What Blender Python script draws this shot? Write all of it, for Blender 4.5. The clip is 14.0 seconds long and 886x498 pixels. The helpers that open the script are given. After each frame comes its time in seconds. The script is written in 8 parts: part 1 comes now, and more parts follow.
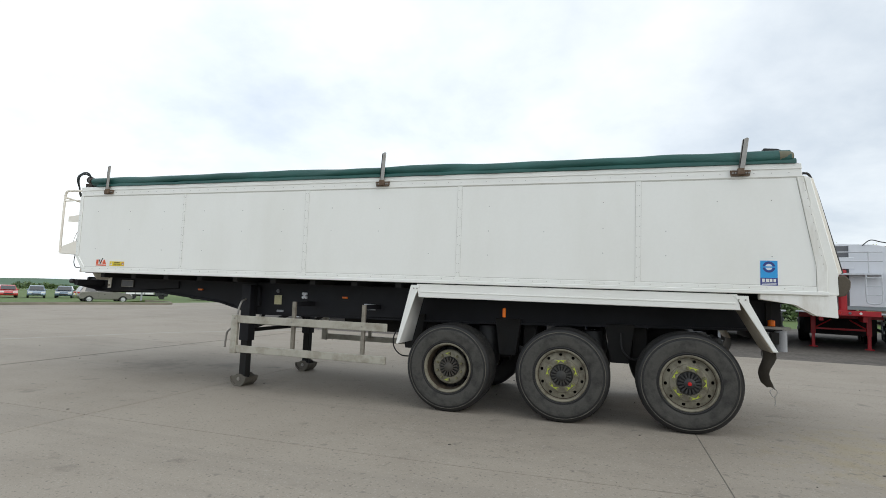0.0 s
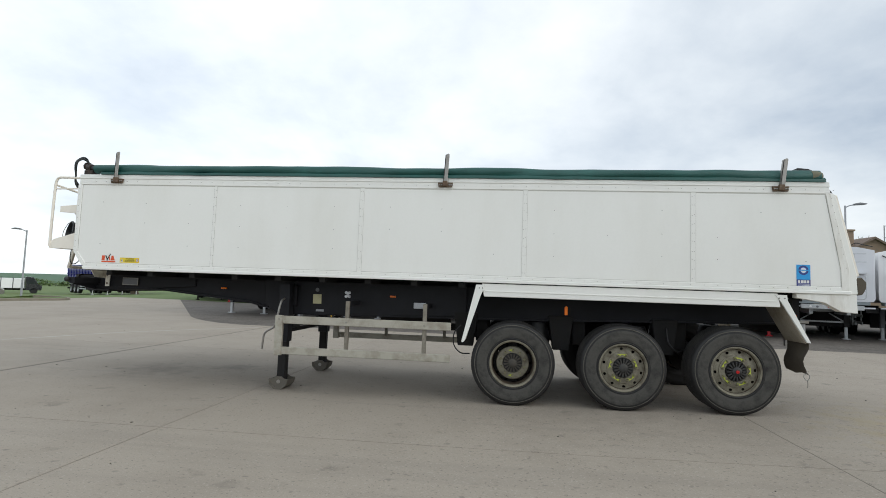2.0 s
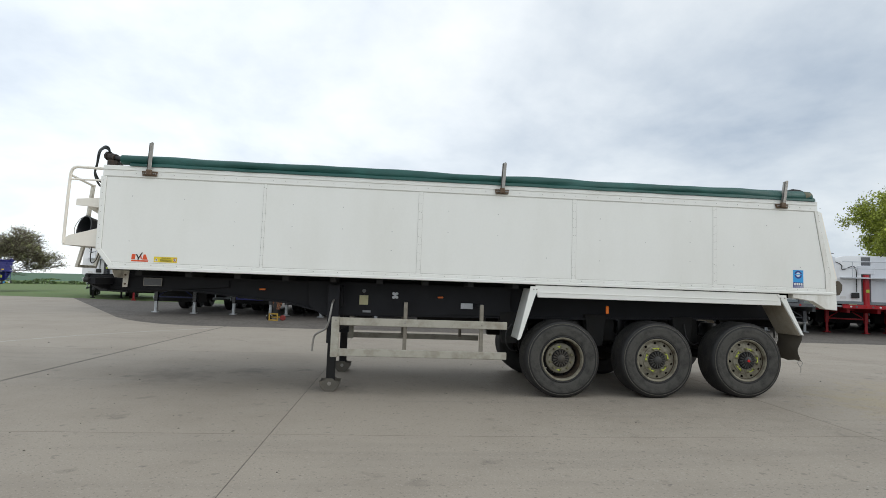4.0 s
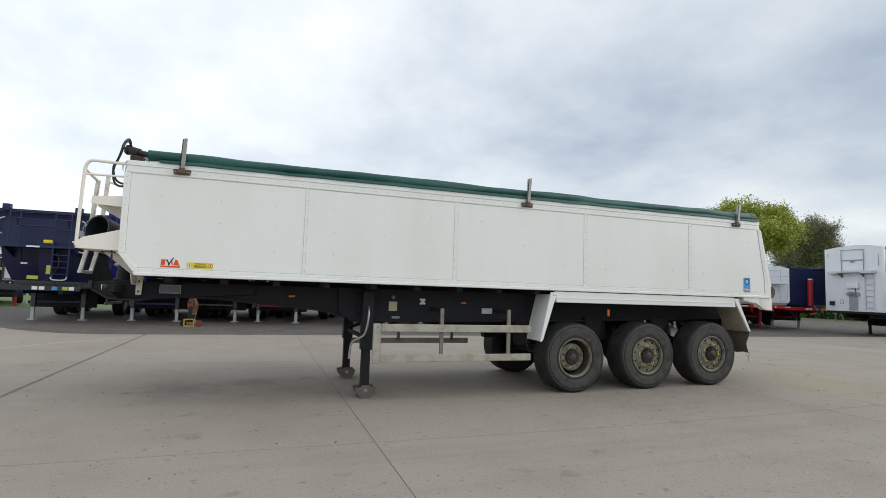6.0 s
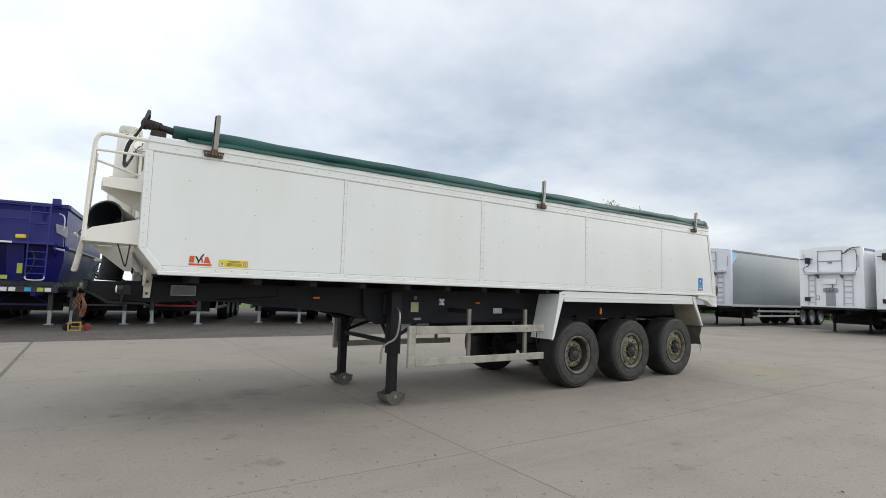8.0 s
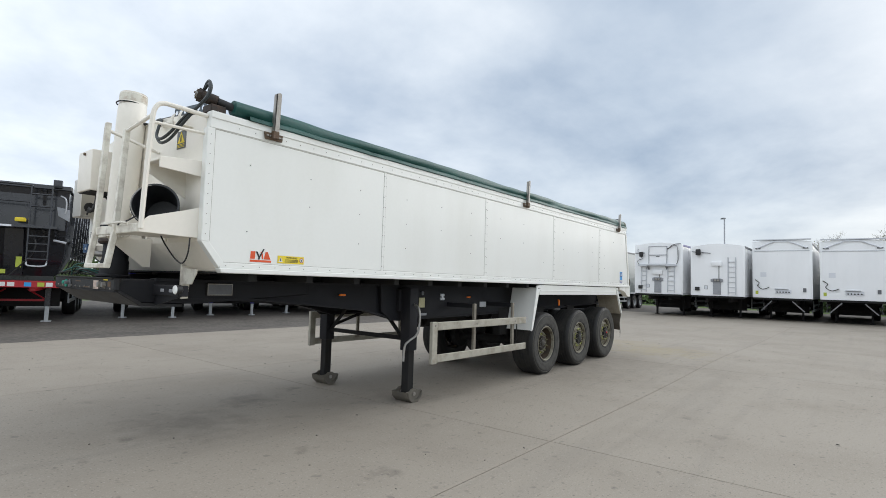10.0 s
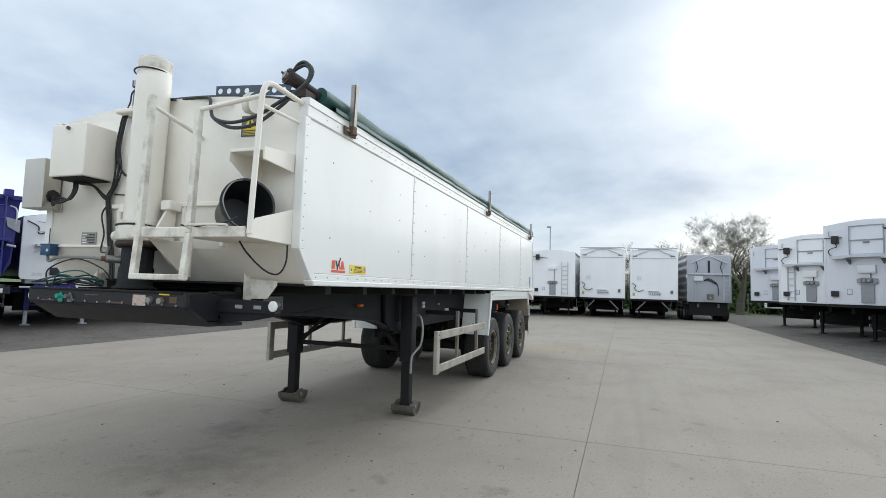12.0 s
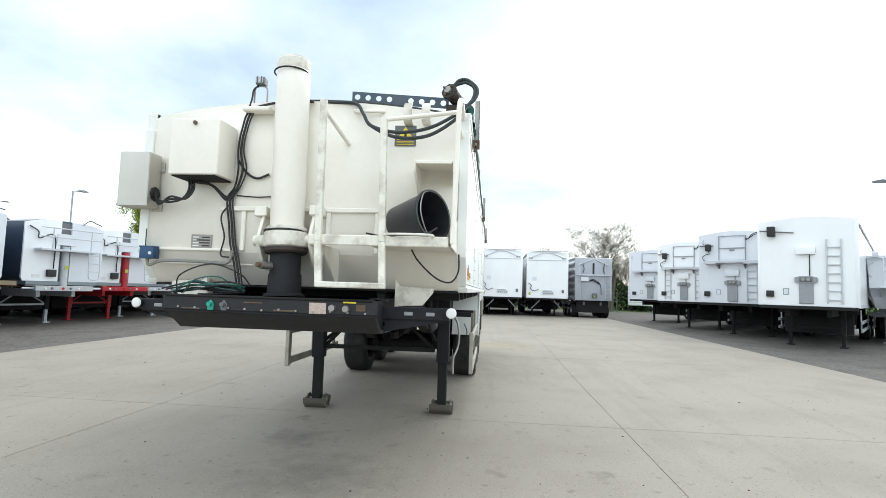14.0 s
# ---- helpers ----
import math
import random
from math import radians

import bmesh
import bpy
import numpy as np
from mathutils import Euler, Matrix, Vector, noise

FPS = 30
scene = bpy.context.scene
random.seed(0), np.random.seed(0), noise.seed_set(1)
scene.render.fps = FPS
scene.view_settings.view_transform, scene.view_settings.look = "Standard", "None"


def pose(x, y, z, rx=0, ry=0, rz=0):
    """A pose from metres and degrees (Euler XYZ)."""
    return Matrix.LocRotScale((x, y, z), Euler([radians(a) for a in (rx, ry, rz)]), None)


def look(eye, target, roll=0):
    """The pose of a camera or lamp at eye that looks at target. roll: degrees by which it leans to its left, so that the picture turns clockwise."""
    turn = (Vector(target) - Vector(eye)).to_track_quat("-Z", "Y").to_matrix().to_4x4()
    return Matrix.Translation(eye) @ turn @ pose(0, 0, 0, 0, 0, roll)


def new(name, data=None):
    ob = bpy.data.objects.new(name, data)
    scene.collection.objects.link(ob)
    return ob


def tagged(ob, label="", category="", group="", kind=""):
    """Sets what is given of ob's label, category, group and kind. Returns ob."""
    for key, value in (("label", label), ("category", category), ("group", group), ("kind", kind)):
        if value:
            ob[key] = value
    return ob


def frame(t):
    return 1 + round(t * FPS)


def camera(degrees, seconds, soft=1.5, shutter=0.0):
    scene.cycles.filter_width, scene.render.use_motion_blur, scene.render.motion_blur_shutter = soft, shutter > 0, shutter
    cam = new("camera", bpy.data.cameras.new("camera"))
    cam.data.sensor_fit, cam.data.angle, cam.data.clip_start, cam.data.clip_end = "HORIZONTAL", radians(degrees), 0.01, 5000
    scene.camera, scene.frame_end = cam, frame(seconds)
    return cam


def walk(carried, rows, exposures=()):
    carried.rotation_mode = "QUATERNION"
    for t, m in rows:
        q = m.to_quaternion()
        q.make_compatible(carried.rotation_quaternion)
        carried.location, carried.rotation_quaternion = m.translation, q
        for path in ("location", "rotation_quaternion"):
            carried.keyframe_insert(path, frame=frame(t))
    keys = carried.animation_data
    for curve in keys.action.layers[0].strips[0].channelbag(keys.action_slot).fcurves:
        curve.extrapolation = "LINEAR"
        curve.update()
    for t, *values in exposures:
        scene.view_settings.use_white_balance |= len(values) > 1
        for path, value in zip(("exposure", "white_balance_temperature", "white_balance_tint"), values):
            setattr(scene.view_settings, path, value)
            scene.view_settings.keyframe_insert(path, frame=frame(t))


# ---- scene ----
cam = camera(80.5, 14.0, 0.6)
PATH = [
    (0, (1.809, -5.888, 1.409), (1.199, -3.99, 1.569), 2.1),
    (0.5, (1.324, -6.089, 1.417), (0.796, -4.166, 1.574), 2.0),
    (1, (0.883, -6.292, 1.418), (0.462, -4.343, 1.564), 2.0),
    (1.5, (0.388, -6.366, 1.433), (0.048, -4.4, 1.576), 2.1),
    (2, (-0.133, -6.482, 1.43), (-0.367, -4.501, 1.573), 2.0),
    (2.5, (-0.615, -6.612, 1.427), (-0.758, -4.623, 1.573), 2.0),
    (3, (-1.143, -6.728, 1.43), (-1.201, -4.735, 1.586), 2.1),
    (3.2, (-1.363, -6.775, 1.433), (-1.37, -4.78, 1.578), 2.1),
    (5.5, (-3.876, -6.821, 1.414), (-3.382, -4.889, 1.571), 1.9),
    (6, (-4.454, -6.669, 1.435), (-3.802, -4.785, 1.595), 1.9),
    (6.5, (-4.968, -6.47, 1.413), (-4.167, -4.644, 1.571), 1.8),
    (7, (-5.444, -6.192, 1.426), (-4.539, -4.416, 1.586), 1.7),
    (7.5, (-5.884, -5.927, 1.43), (-4.902, -4.192, 1.59), 1.7),
    (8, (-6.302, -5.541, 1.428), (-5.194, -3.883, 1.588), 1.8),
    (8.2, (-6.464, -5.376, 1.428), (-5.325, -3.741, 1.589), 1.5),
    (10.3, (-8.144, -3.737, 1.475), (-6.516, -2.584, 1.608), 1.7),
    (10.5, (-8.229, -3.513, 1.481), (-6.562, -2.418, 1.618), 1.6),
    (11, (-8.504, -3.029, 1.499), (-6.762, -2.056, 1.641), 1.5),
    (11.5, (-8.762, -2.621, 1.508), (-6.929, -1.833, 1.651), 1.7),
    (12, (-8.956, -2.056, 1.506), (-7.070, -1.406, 1.655), 1.7),
    (12.5, (-9.177, -1.538, 1.519), (-7.264, -0.975, 1.669), 1.8),
    (13, (-9.333, -1.075, 1.493), (-7.393, -0.614, 1.645), 1.7),
    (13.5, (-9.465, -0.597, 1.484), (-7.498, -0.269, 1.641), 1.7),
    (14, (-9.635, -0.185, 1.510), (-7.649, -0.000, 1.667), 1.8),
]
EXPOSURES = [(0, 0.30, 6430, 8), (3, 0.27, 6470, 8), (5.5, 0.26, 6470, 8.5), (8, 0.35, 6450, 9), (10.5, 0.45, 6320, 9), (11.5, 0.41, 6200, 8), (12.5, 0.54, 6150, 7), (13.2, 0.80, 6230, 6), (13.6, 0.93, 6250, 5), (14, 0.99, 6250, 4.5)]
walk(cam, [(t, look(eye, target, roll)) for t, eye, target, roll in PATH], EXPOSURES)

# ---- world and sun ----
SUN_AZ, SUN_EL = -18.0, 23.0          # degrees: azimuth from +x towards +y, elevation
sun_dir = Vector((math.cos(radians(SUN_EL)) * math.cos(radians(SUN_AZ)), math.cos(radians(SUN_EL)) * math.sin(radians(SUN_AZ)), math.sin(radians(SUN_EL))))
world = bpy.data.worlds.new("overcast_sky")
scene.world = world
world.use_nodes = True
wt = world.node_tree
wt.nodes.clear()


def wnode(kind, **inputs):
    n = wt.nodes.new(kind)
    for k, v in inputs.items():
        n.inputs[k.replace("_", " ")].default_value = v
    return n


def wmath(op, a, b=None, clamp=False):
    n = wt.nodes.new("ShaderNodeMath")
    n.operation, n.use_clamp = op, clamp
    for i, v in enumerate((a, b)):
        if v is None:
            continue
        if isinstance(v, (int, float)):
            n.inputs[i].default_value = v
        else:
            wt.links.new(v, n.inputs[i])
    return n.outputs[0]


tc = wt.nodes.new("ShaderNodeTexCoord")
sep = wt.nodes.new("ShaderNodeSeparateXYZ")
wt.links.new(tc.outputs["Generated"], sep.inputs[0])
up = wmath("ADD", wmath("MAXIMUM", sep.outputs[2], 0.0), 0.30)
cx, cy = wmath("DIVIDE", sep.outputs[0], up), wmath("DIVIDE", sep.outputs[1], up)
comb = wt.nodes.new("ShaderNodeCombineXYZ")
wt.links.new(cx, comb.inputs[0]), wt.links.new(cy, comb.inputs[1])
big = wnode("ShaderNodeTexNoise", Scale=1.15, Detail=9.0, Roughness=0.56, Distortion=0.12)
wt.links.new(comb.outputs[0], big.inputs["Vector"])
ramp = wt.nodes.new("ShaderNodeValToRGB")
ramp.color_ramp.elements[0].position, ramp.color_ramp.elements[0].color = 0.30, (0.45, 0.515, 0.61, 1)
ramp.color_ramp.elements[1].position, ramp.color_ramp.elements[1].color = 0.71, (0.94, 0.955, 0.965, 1)
mid = ramp.color_ramp.elements.new(0.50)
mid.color = (0.70, 0.745, 0.80, 1)
wt.links.new(big.outputs[0], ramp.inputs[0])
# the thin, bright cloud round the hidden sun
dot = wt.nodes.new("ShaderNodeVectorMath")
dot.operation = "DOT_PRODUCT"
dot.inputs[1].default_value = sun_dir
wt.links.new(tc.outputs["Generated"], dot.inputs[0])
glow = wmath("MULTIPLY", wmath("POWER", wmath("MAXIMUM", dot.outputs["Value"], 0.0), 120.0), 0.95)
low = wmath("MULTIPLY", wmath("POWER", wmath("SUBTRACT", 1.0, wmath("MAXIMUM", sep.outputs[2], 0.0), True), 9.0), 0.03)
# a heavier bank of cloud stands beside the bright gap
bank_az, bank_el = radians(14), radians(27)
bank = wt.nodes.new("ShaderNodeVectorMath")
bank.operation = "DOT_PRODUCT"
bank.inputs[1].default_value = (math.cos(bank_el) * math.cos(bank_az), math.cos(bank_el) * math.sin(bank_az), math.sin(bank_el))
wt.links.new(tc.outputs["Generated"], bank.inputs[0])
heavy = wt.nodes.new("ShaderNodeMixRGB")
heavy.blend_type = "MULTIPLY"
heavy.inputs[2].default_value = (0.74, 0.78, 0.83, 1)
wt.links.new(wmath("POWER", wmath("MAXIMUM", bank.outputs["Value"], 0.0), 16.0), heavy.inputs[0])
wt.links.new(ramp.outputs[0], heavy.inputs[1])
shine = wt.nodes.new("ShaderNodeMixRGB")
shine.blend_type = "ADD"
shine.inputs[0].default_value = 1.0
wt.links.new(heavy.outputs[0], shine.inputs[1])
away = wmath("MINIMUM", wmath("MULTIPLY", wmath("SUBTRACT", 0.35, sep.outputs[0]), 0.27), 0.19)   # thinner cloud away from the east
wt.links.new(wmath("ADD", wmath("ADD", glow, low), away), shine.inputs[2])
sky = wt.nodes.new("ShaderNodeTexSky")
sky.sky_type, sky.sun_disc = "NISHITA", False
sky.sun_elevation, sky.sun_rotation = radians(SUN_EL), radians(90 - SUN_AZ)
clear = wt.nodes.new("ShaderNodeMixRGB")
clear.blend_type = "MULTIPLY"
clear.inputs[0].default_value = 1.0
clear.inputs[2].default_value = (0.1, 0.1, 0.1, 1)
wt.links.new(sky.outputs[0], clear.inputs[1])
cover = wt.nodes.new("ShaderNodeMixRGB")
cover.inputs[0].default_value = 0.9
wt.links.new(clear.outputs[0], cover.inputs[1]), wt.links.new(shine.outputs[0], cover.inputs[2])
back = wt.nodes.new("ShaderNodeBackground")
back.inputs["Strength"].default_value = 1.0
wt.links.new(cover.outputs[0], back.inputs[0])
wout = wt.nodes.new("ShaderNodeOutputWorld")
wt.links.new(back.outputs[0], wout.inputs[0])

sun_lamp = bpy.data.lights.new("sun", "SUN")
sun_lamp.energy, sun_lamp.angle, sun_lamp.color = 1.30, radians(65), (1.0, 0.96, 0.91)
sun = new("sun", sun_lamp)
sun.matrix_world = look(tuple(sun_dir * 60), (0, 0, 0))

# ---- materials ----
def surface(name, base, rough=0.5, metal=0.0, dirt=None, amount=0.3, scale=3.0, grain=60.0, bump=0.1, tone=0.12, streak=1.0, coat=0.0, rand=0.0):
    """A weathered surface: base colour with large soft blotches of dirt, fine grain, uneven gloss and relief."""
    m = bpy.data.materials.new(name)
    m.use_nodes = True
    t = m.node_tree
    b = t.nodes["Principled BSDF"]
    link = t.links.new
    tex = t.nodes.new("ShaderNodeTexCoord")
    mp = t.nodes.new("ShaderNodeMapping")
    mp.inputs["Scale"].default_value = (1, 1, 1 / streak)
    link(tex.outputs["Object"], mp.inputs[0])
    n1 = t.nodes.new("ShaderNodeTexNoise")
    n1.inputs["Scale"].default_value, n1.inputs["Detail"].default_value, n1.inputs["Roughness"].default_value = scale, 6, 0.62
    link(mp.outputs[0], n1.inputs["Vector"])
    n2 = t.nodes.new("ShaderNodeTexNoise")
    n2.inputs["Scale"].default_value, n2.inputs["Detail"].default_value = grain, 3
    link(tex.outputs["Object"], n2.inputs["Vector"])
    r = t.nodes.new("ShaderNodeMapRange")
    r.inputs[1].default_value, r.inputs[2].default_value = 0.45, 0.75
    r.inputs[3].default_value, r.inputs[4].default_value = 0.0, amount
    link(n1.outputs[0], r.inputs[0])
    mix = t.nodes.new("ShaderNodeMixRGB")
    mix.inputs[1].default_value = (*base, 1)
    mix.inputs[2].default_value = (*(dirt or tuple(0.5 * c for c in base)), 1)
    link(r.outputs[0], mix.inputs[0])
    hsv = t.nodes.new("ShaderNodeHueSaturation")
    v = t.nodes.new("ShaderNodeMapRange")
    v.inputs[3].default_value, v.inputs[4].default_value = 1 - tone, 1 + tone
    link(n2.outputs[0], v.inputs[0])
    value = v.outputs[0]
    if rand:
        info = t.nodes.new("ShaderNodeObjectInfo")
        q = t.nodes.new("ShaderNodeMapRange")
        q.inputs[3].default_value, q.inputs[4].default_value = 1 - rand, 1 + rand
        link(info.outputs["Random"], q.inputs[0])
        mul = t.nodes.new("ShaderNodeMath")
        mul.operation = "MULTIPLY"
        link(value, mul.inputs[0]), link(q.outputs[0], mul.inputs[1])
        value = mul.outputs[0]
    link(value, hsv.inputs["Value"])
    link(mix.outputs[0], hsv.inputs["Color"])
    link(hsv.outputs[0], b.inputs["Base Color"])
    rr = t.nodes.new("ShaderNodeMapRange")
    rr.inputs[3].default_value, rr.inputs[4].default_value = max(0.03, rough - 0.12), min(1.0, rough + 0.15)
    link(n1.outputs[0], rr.inputs[0])
    link(rr.outputs[0], b.inputs["Roughness"])
    b.inputs["Metallic"].default_value = metal
    b.inputs["Coat Weight"].default_value = coat
    if bump:
        bp = t.nodes.new("ShaderNodeBump")
        bp.inputs["Strength"].default_value, bp.inputs["Distance"].default_value = bump, 0.01
        link(n2.outputs[0], bp.inputs["Height"])
        link(bp.outputs[0], b.inputs["Normal"])
    return m


def concrete_material():
    """Old brushed yard concrete: pale grey-brown, broad stains, oil spots, dark tyre scuffs and fine grit, each slab a little different."""
    m = surface("yard_concrete", (0.306, 0.270, 0.222), 0.82, dirt=(0.222, 0.192, 0.155), amount=0.6, scale=0.55, grain=90, bump=0.25, tone=0.16, rand=0.035)
    t = m.node_tree
    link = t.links.new
    b = t.nodes["Principled BSDF"]
    tex = t.nodes["Texture Coordinate"]
    last = b.inputs["Base Color"].links[0].from_socket
    # oil drips
    vor = t.nodes.new("ShaderNodeTexNoise")
    vor.inputs["Scale"].default_value, vor.inputs["Detail"].default_value = 2.3, 4
    link(tex.outputs["Object"], vor.inputs["Vector"])
    r = t.nodes.new("ShaderNodeMapRange")
    r.inputs[1].default_value, r.inputs[2].default_value, r.inputs[4].default_value = 0.66, 0.74, 0.55
    link(vor.outputs[0], r.inputs[0])
    mix = t.nodes.new("ShaderNodeMixRGB")
    mix.inputs[2].default_value = (0.13, 0.115, 0.1, 1)
    link(r.outputs[0], mix.inputs[0]), link(last, mix.inputs[1])
    # long scuffs drawn out by turning wheels
    mp = t.nodes.new("ShaderNodeMapping")
    mp.inputs["Scale"].default_value, mp.inputs["Rotation"].default_value = (0.25, 4.0, 1), (0, 0, 0.5)
    link(tex.outputs["Object"], mp.inputs[0])
    sc = t.nodes.new("ShaderNodeTexNoise")
    sc.inputs["Scale"].default_value, sc.inputs["Detail"].default_value, sc.inputs["Distortion"].default_value = 0.8, 5, 0.6
    link(mp.outputs[0], sc.inputs["Vector"])
    r2 = t.nodes.new("ShaderNodeMapRange")
    r2.inputs[1].default_value, r2.inputs[2].default_value, r2.inputs[4].default_value = 0.55, 0.75, 0.35
    link(sc.outputs[0], r2.inputs[0])
    mix2 = t.nodes.new("ShaderNodeMixRGB")
    mix2.inputs[2].default_value = (0.2, 0.18, 0.155, 1)
    link(r2.outputs[0], mix2.inputs[0]), link(mix.outputs[0], mix2.inputs[1])
    # single stains: oil under the neck and the legs, sandy dirt behind the wheels; and a broad darker patch below the
    # axles
    sock = mix2.outputs[0]
    grit = t.nodes.new("ShaderNodeTexNoise")
    grit.inputs["Scale"].default_value, grit.inputs["Detail"].default_value = 5.0, 6
    link(tex.outputs["Object"], grit.inputs["Vector"])
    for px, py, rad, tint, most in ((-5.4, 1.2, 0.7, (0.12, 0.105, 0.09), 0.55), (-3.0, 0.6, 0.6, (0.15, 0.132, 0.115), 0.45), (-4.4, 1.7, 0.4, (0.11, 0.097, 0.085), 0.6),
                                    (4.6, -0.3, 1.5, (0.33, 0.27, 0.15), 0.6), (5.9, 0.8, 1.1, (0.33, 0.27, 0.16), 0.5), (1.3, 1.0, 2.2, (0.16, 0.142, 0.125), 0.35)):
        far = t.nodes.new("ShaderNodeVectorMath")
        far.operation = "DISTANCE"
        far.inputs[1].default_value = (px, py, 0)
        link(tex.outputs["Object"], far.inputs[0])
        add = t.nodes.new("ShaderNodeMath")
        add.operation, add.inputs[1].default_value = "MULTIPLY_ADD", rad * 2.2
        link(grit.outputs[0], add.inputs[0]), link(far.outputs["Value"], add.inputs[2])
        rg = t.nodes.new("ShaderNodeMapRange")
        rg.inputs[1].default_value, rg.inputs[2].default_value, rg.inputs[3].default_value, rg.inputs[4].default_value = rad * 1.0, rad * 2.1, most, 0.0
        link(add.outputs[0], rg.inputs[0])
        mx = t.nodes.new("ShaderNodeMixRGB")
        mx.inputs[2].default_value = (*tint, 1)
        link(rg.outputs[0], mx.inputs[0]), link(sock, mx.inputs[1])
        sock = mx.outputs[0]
    # fine aggregate and small dark specks
    for sc_, lo_, hi_, tint, most in ((55.0, 0.60, 0.70, (0.40, 0.375, 0.33), 0.5), (38.0, 0.62, 0.70, (0.12, 0.105, 0.09), 0.6), (9.0, 0.66, 0.72, (0.14, 0.125, 0.11), 0.5)):
        sp = t.nodes.new("ShaderNodeTexNoise")
        sp.inputs["Scale"].default_value, sp.inputs["Detail"].default_value = sc_, 2
        link(tex.outputs["Object"], sp.inputs["Vector"])
        rg = t.nodes.new("ShaderNodeMapRange")
        rg.inputs[1].default_value, rg.inputs[2].default_value, rg.inputs[4].default_value = lo_, hi_, most
        link(sp.outputs[0], rg.inputs[0])
        mx = t.nodes.new("ShaderNodeMixRGB")
        mx.inputs[2].default_value = (*tint, 1)
        link(rg.outputs[0], mx.inputs[0]), link(sock, mx.inputs[1])
        sock = mx.outputs[0]
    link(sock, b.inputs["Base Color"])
    return m


CONCRETE = concrete_material()
ASPHALT = surface("old_asphalt", (0.115, 0.102, 0.088), 0.92, dirt=(0.06, 0.054, 0.047), amount=0.8, scale=1.1, grain=10, bump=0.8, tone=0.8)
GRASS = surface("rough_grass", (0.085, 0.145, 0.03), 0.9, dirt=(0.15, 0.16, 0.05), amount=0.8, scale=0.5, grain=7, bump=0.6, tone=0.45)
CROP = surface("distant_crop", (0.05, 0.12, 0.06), 0.95, dirt=(0.08, 0.11, 0.06), amount=0.5, scale=0.02, grain=0.5, bump=0.0)
KERB = surface("kerb_concrete", (0.22, 0.195, 0.15), 0.85, dirt=(0.15, 0.15, 0.1), amount=0.7, scale=1.5, bump=0.3)
WHITE = surface("aged_white_paint", (0.83, 0.835, 0.80), 0.32, dirt=(0.64, 0.63, 0.56), amount=0.28, scale=1.1, grain=30, bump=0.015, tone=0.02, streak=3.0, coat=0.15)
CREAM = surface("cream_bulkhead_paint", (0.865, 0.82, 0.735), 0.38, dirt=(0.66, 0.63, 0.54), amount=0.4, scale=1.6, grain=30, bump=0.03, tone=0.03, streak=2.5)
CREAMD = surface("chipped_cream_steel", (0.78, 0.75, 0.66), 0.45, dirt=(0.17, 0.105, 0.06), amount=0.66, scale=8.0, grain=60, bump=0.1, tone=0.06)
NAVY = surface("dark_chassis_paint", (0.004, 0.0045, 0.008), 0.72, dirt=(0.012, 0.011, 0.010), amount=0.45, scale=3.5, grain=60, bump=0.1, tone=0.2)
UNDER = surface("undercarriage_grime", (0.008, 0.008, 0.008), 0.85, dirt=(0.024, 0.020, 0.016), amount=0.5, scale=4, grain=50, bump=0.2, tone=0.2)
ALU = surface("dull_aluminium", (0.44, 0.42, 0.36), 0.55, metal=0.4, dirt=(0.20, 0.17, 0.12), amount=0.75, scale=5, grain=120, bump=0.08, tone=0.06)
STEEL = surface("grey_steel", (0.33, 0.32, 0.30), 0.45, metal=0.7, dirt=(0.2, 0.15, 0.1), amount=0.5, scale=8, grain=90, bump=0.1)
STAINLESS = surface("brushed_stainless", (0.52, 0.50, 0.46), 0.38, metal=0.75, dirt=(0.42, 0.39, 0.34), amount=0.4, scale=3, grain=150, bump=0.04, tone=0.05)
RUST = surface("rusty_bracket", (0.13, 0.085, 0.055), 0.8, metal=0.2, dirt=(0.33, 0.3, 0.25), amount=0.5, scale=14, grain=90, bump=0.3, tone=0.2)
TARP = surface("green_tarpaulin", (0.008, 0.068, 0.058), 0.45, dirt=(0.02, 0.115, 0.098), amount=0.6, scale=3, grain=40, bump=0.3, tone=0.12)
TARPEND = surface("scuffed_tarpaulin_end", (0.16, 0.14, 0.09), 0.7, dirt=(0.05, 0.1, 0.07), amount=0.6, scale=9, bump=0.3)
RUBBER = surface("tyre_rubber", (0.008, 0.008, 0.0085), 0.6, dirt=(0.030, 0.028, 0.024), amount=0.55, scale=4.5, grain=80, bump=0.15, tone=0.15)
TREAD = surface("tyre_tread_rubber", (0.014, 0.014, 0.014), 0.85, dirt=(0.06, 0.055, 0.045), amount=0.7, scale=5, grain=60, bump=0.4, tone=0.2)
RIM = surface("dirty_wheel_steel", (0.22, 0.205, 0.155), 0.6, metal=0.2, dirt=(0.07, 0.055, 0.036), amount=1.0, scale=8, grain=80, bump=0.15, tone=0.15)
DISCDARK = surface("hub_black_plastic", (0.02, 0.02, 0.021), 0.55, dirt=(0.07, 0.065, 0.055), amount=0.5, scale=20, bump=0.1)
BLACK = surface("black_rubber", (0.014, 0.014, 0.015), 0.55, dirt=(0.05, 0.048, 0.044), amount=0.4, scale=10, bump=0.05)
BUCKET = surface("black_bucket_plastic", (0.016, 0.018, 0.021), 0.38, dirt=(0.05, 0.05, 0.05), amount=0.5, scale=6, bump=0.02)
HOSE = surface("ribbed_hose", (0.02, 0.026, 0.028), 0.5, dirt=(0.055, 0.06, 0.058), amount=0.4, scale=20, grain=200, bump=0.3)
GREENCABLE = surface("green_air_line", (0.03, 0.12, 0.10), 0.5, dirt=(0.03, 0.05, 0.05), amount=0.4, scale=9)
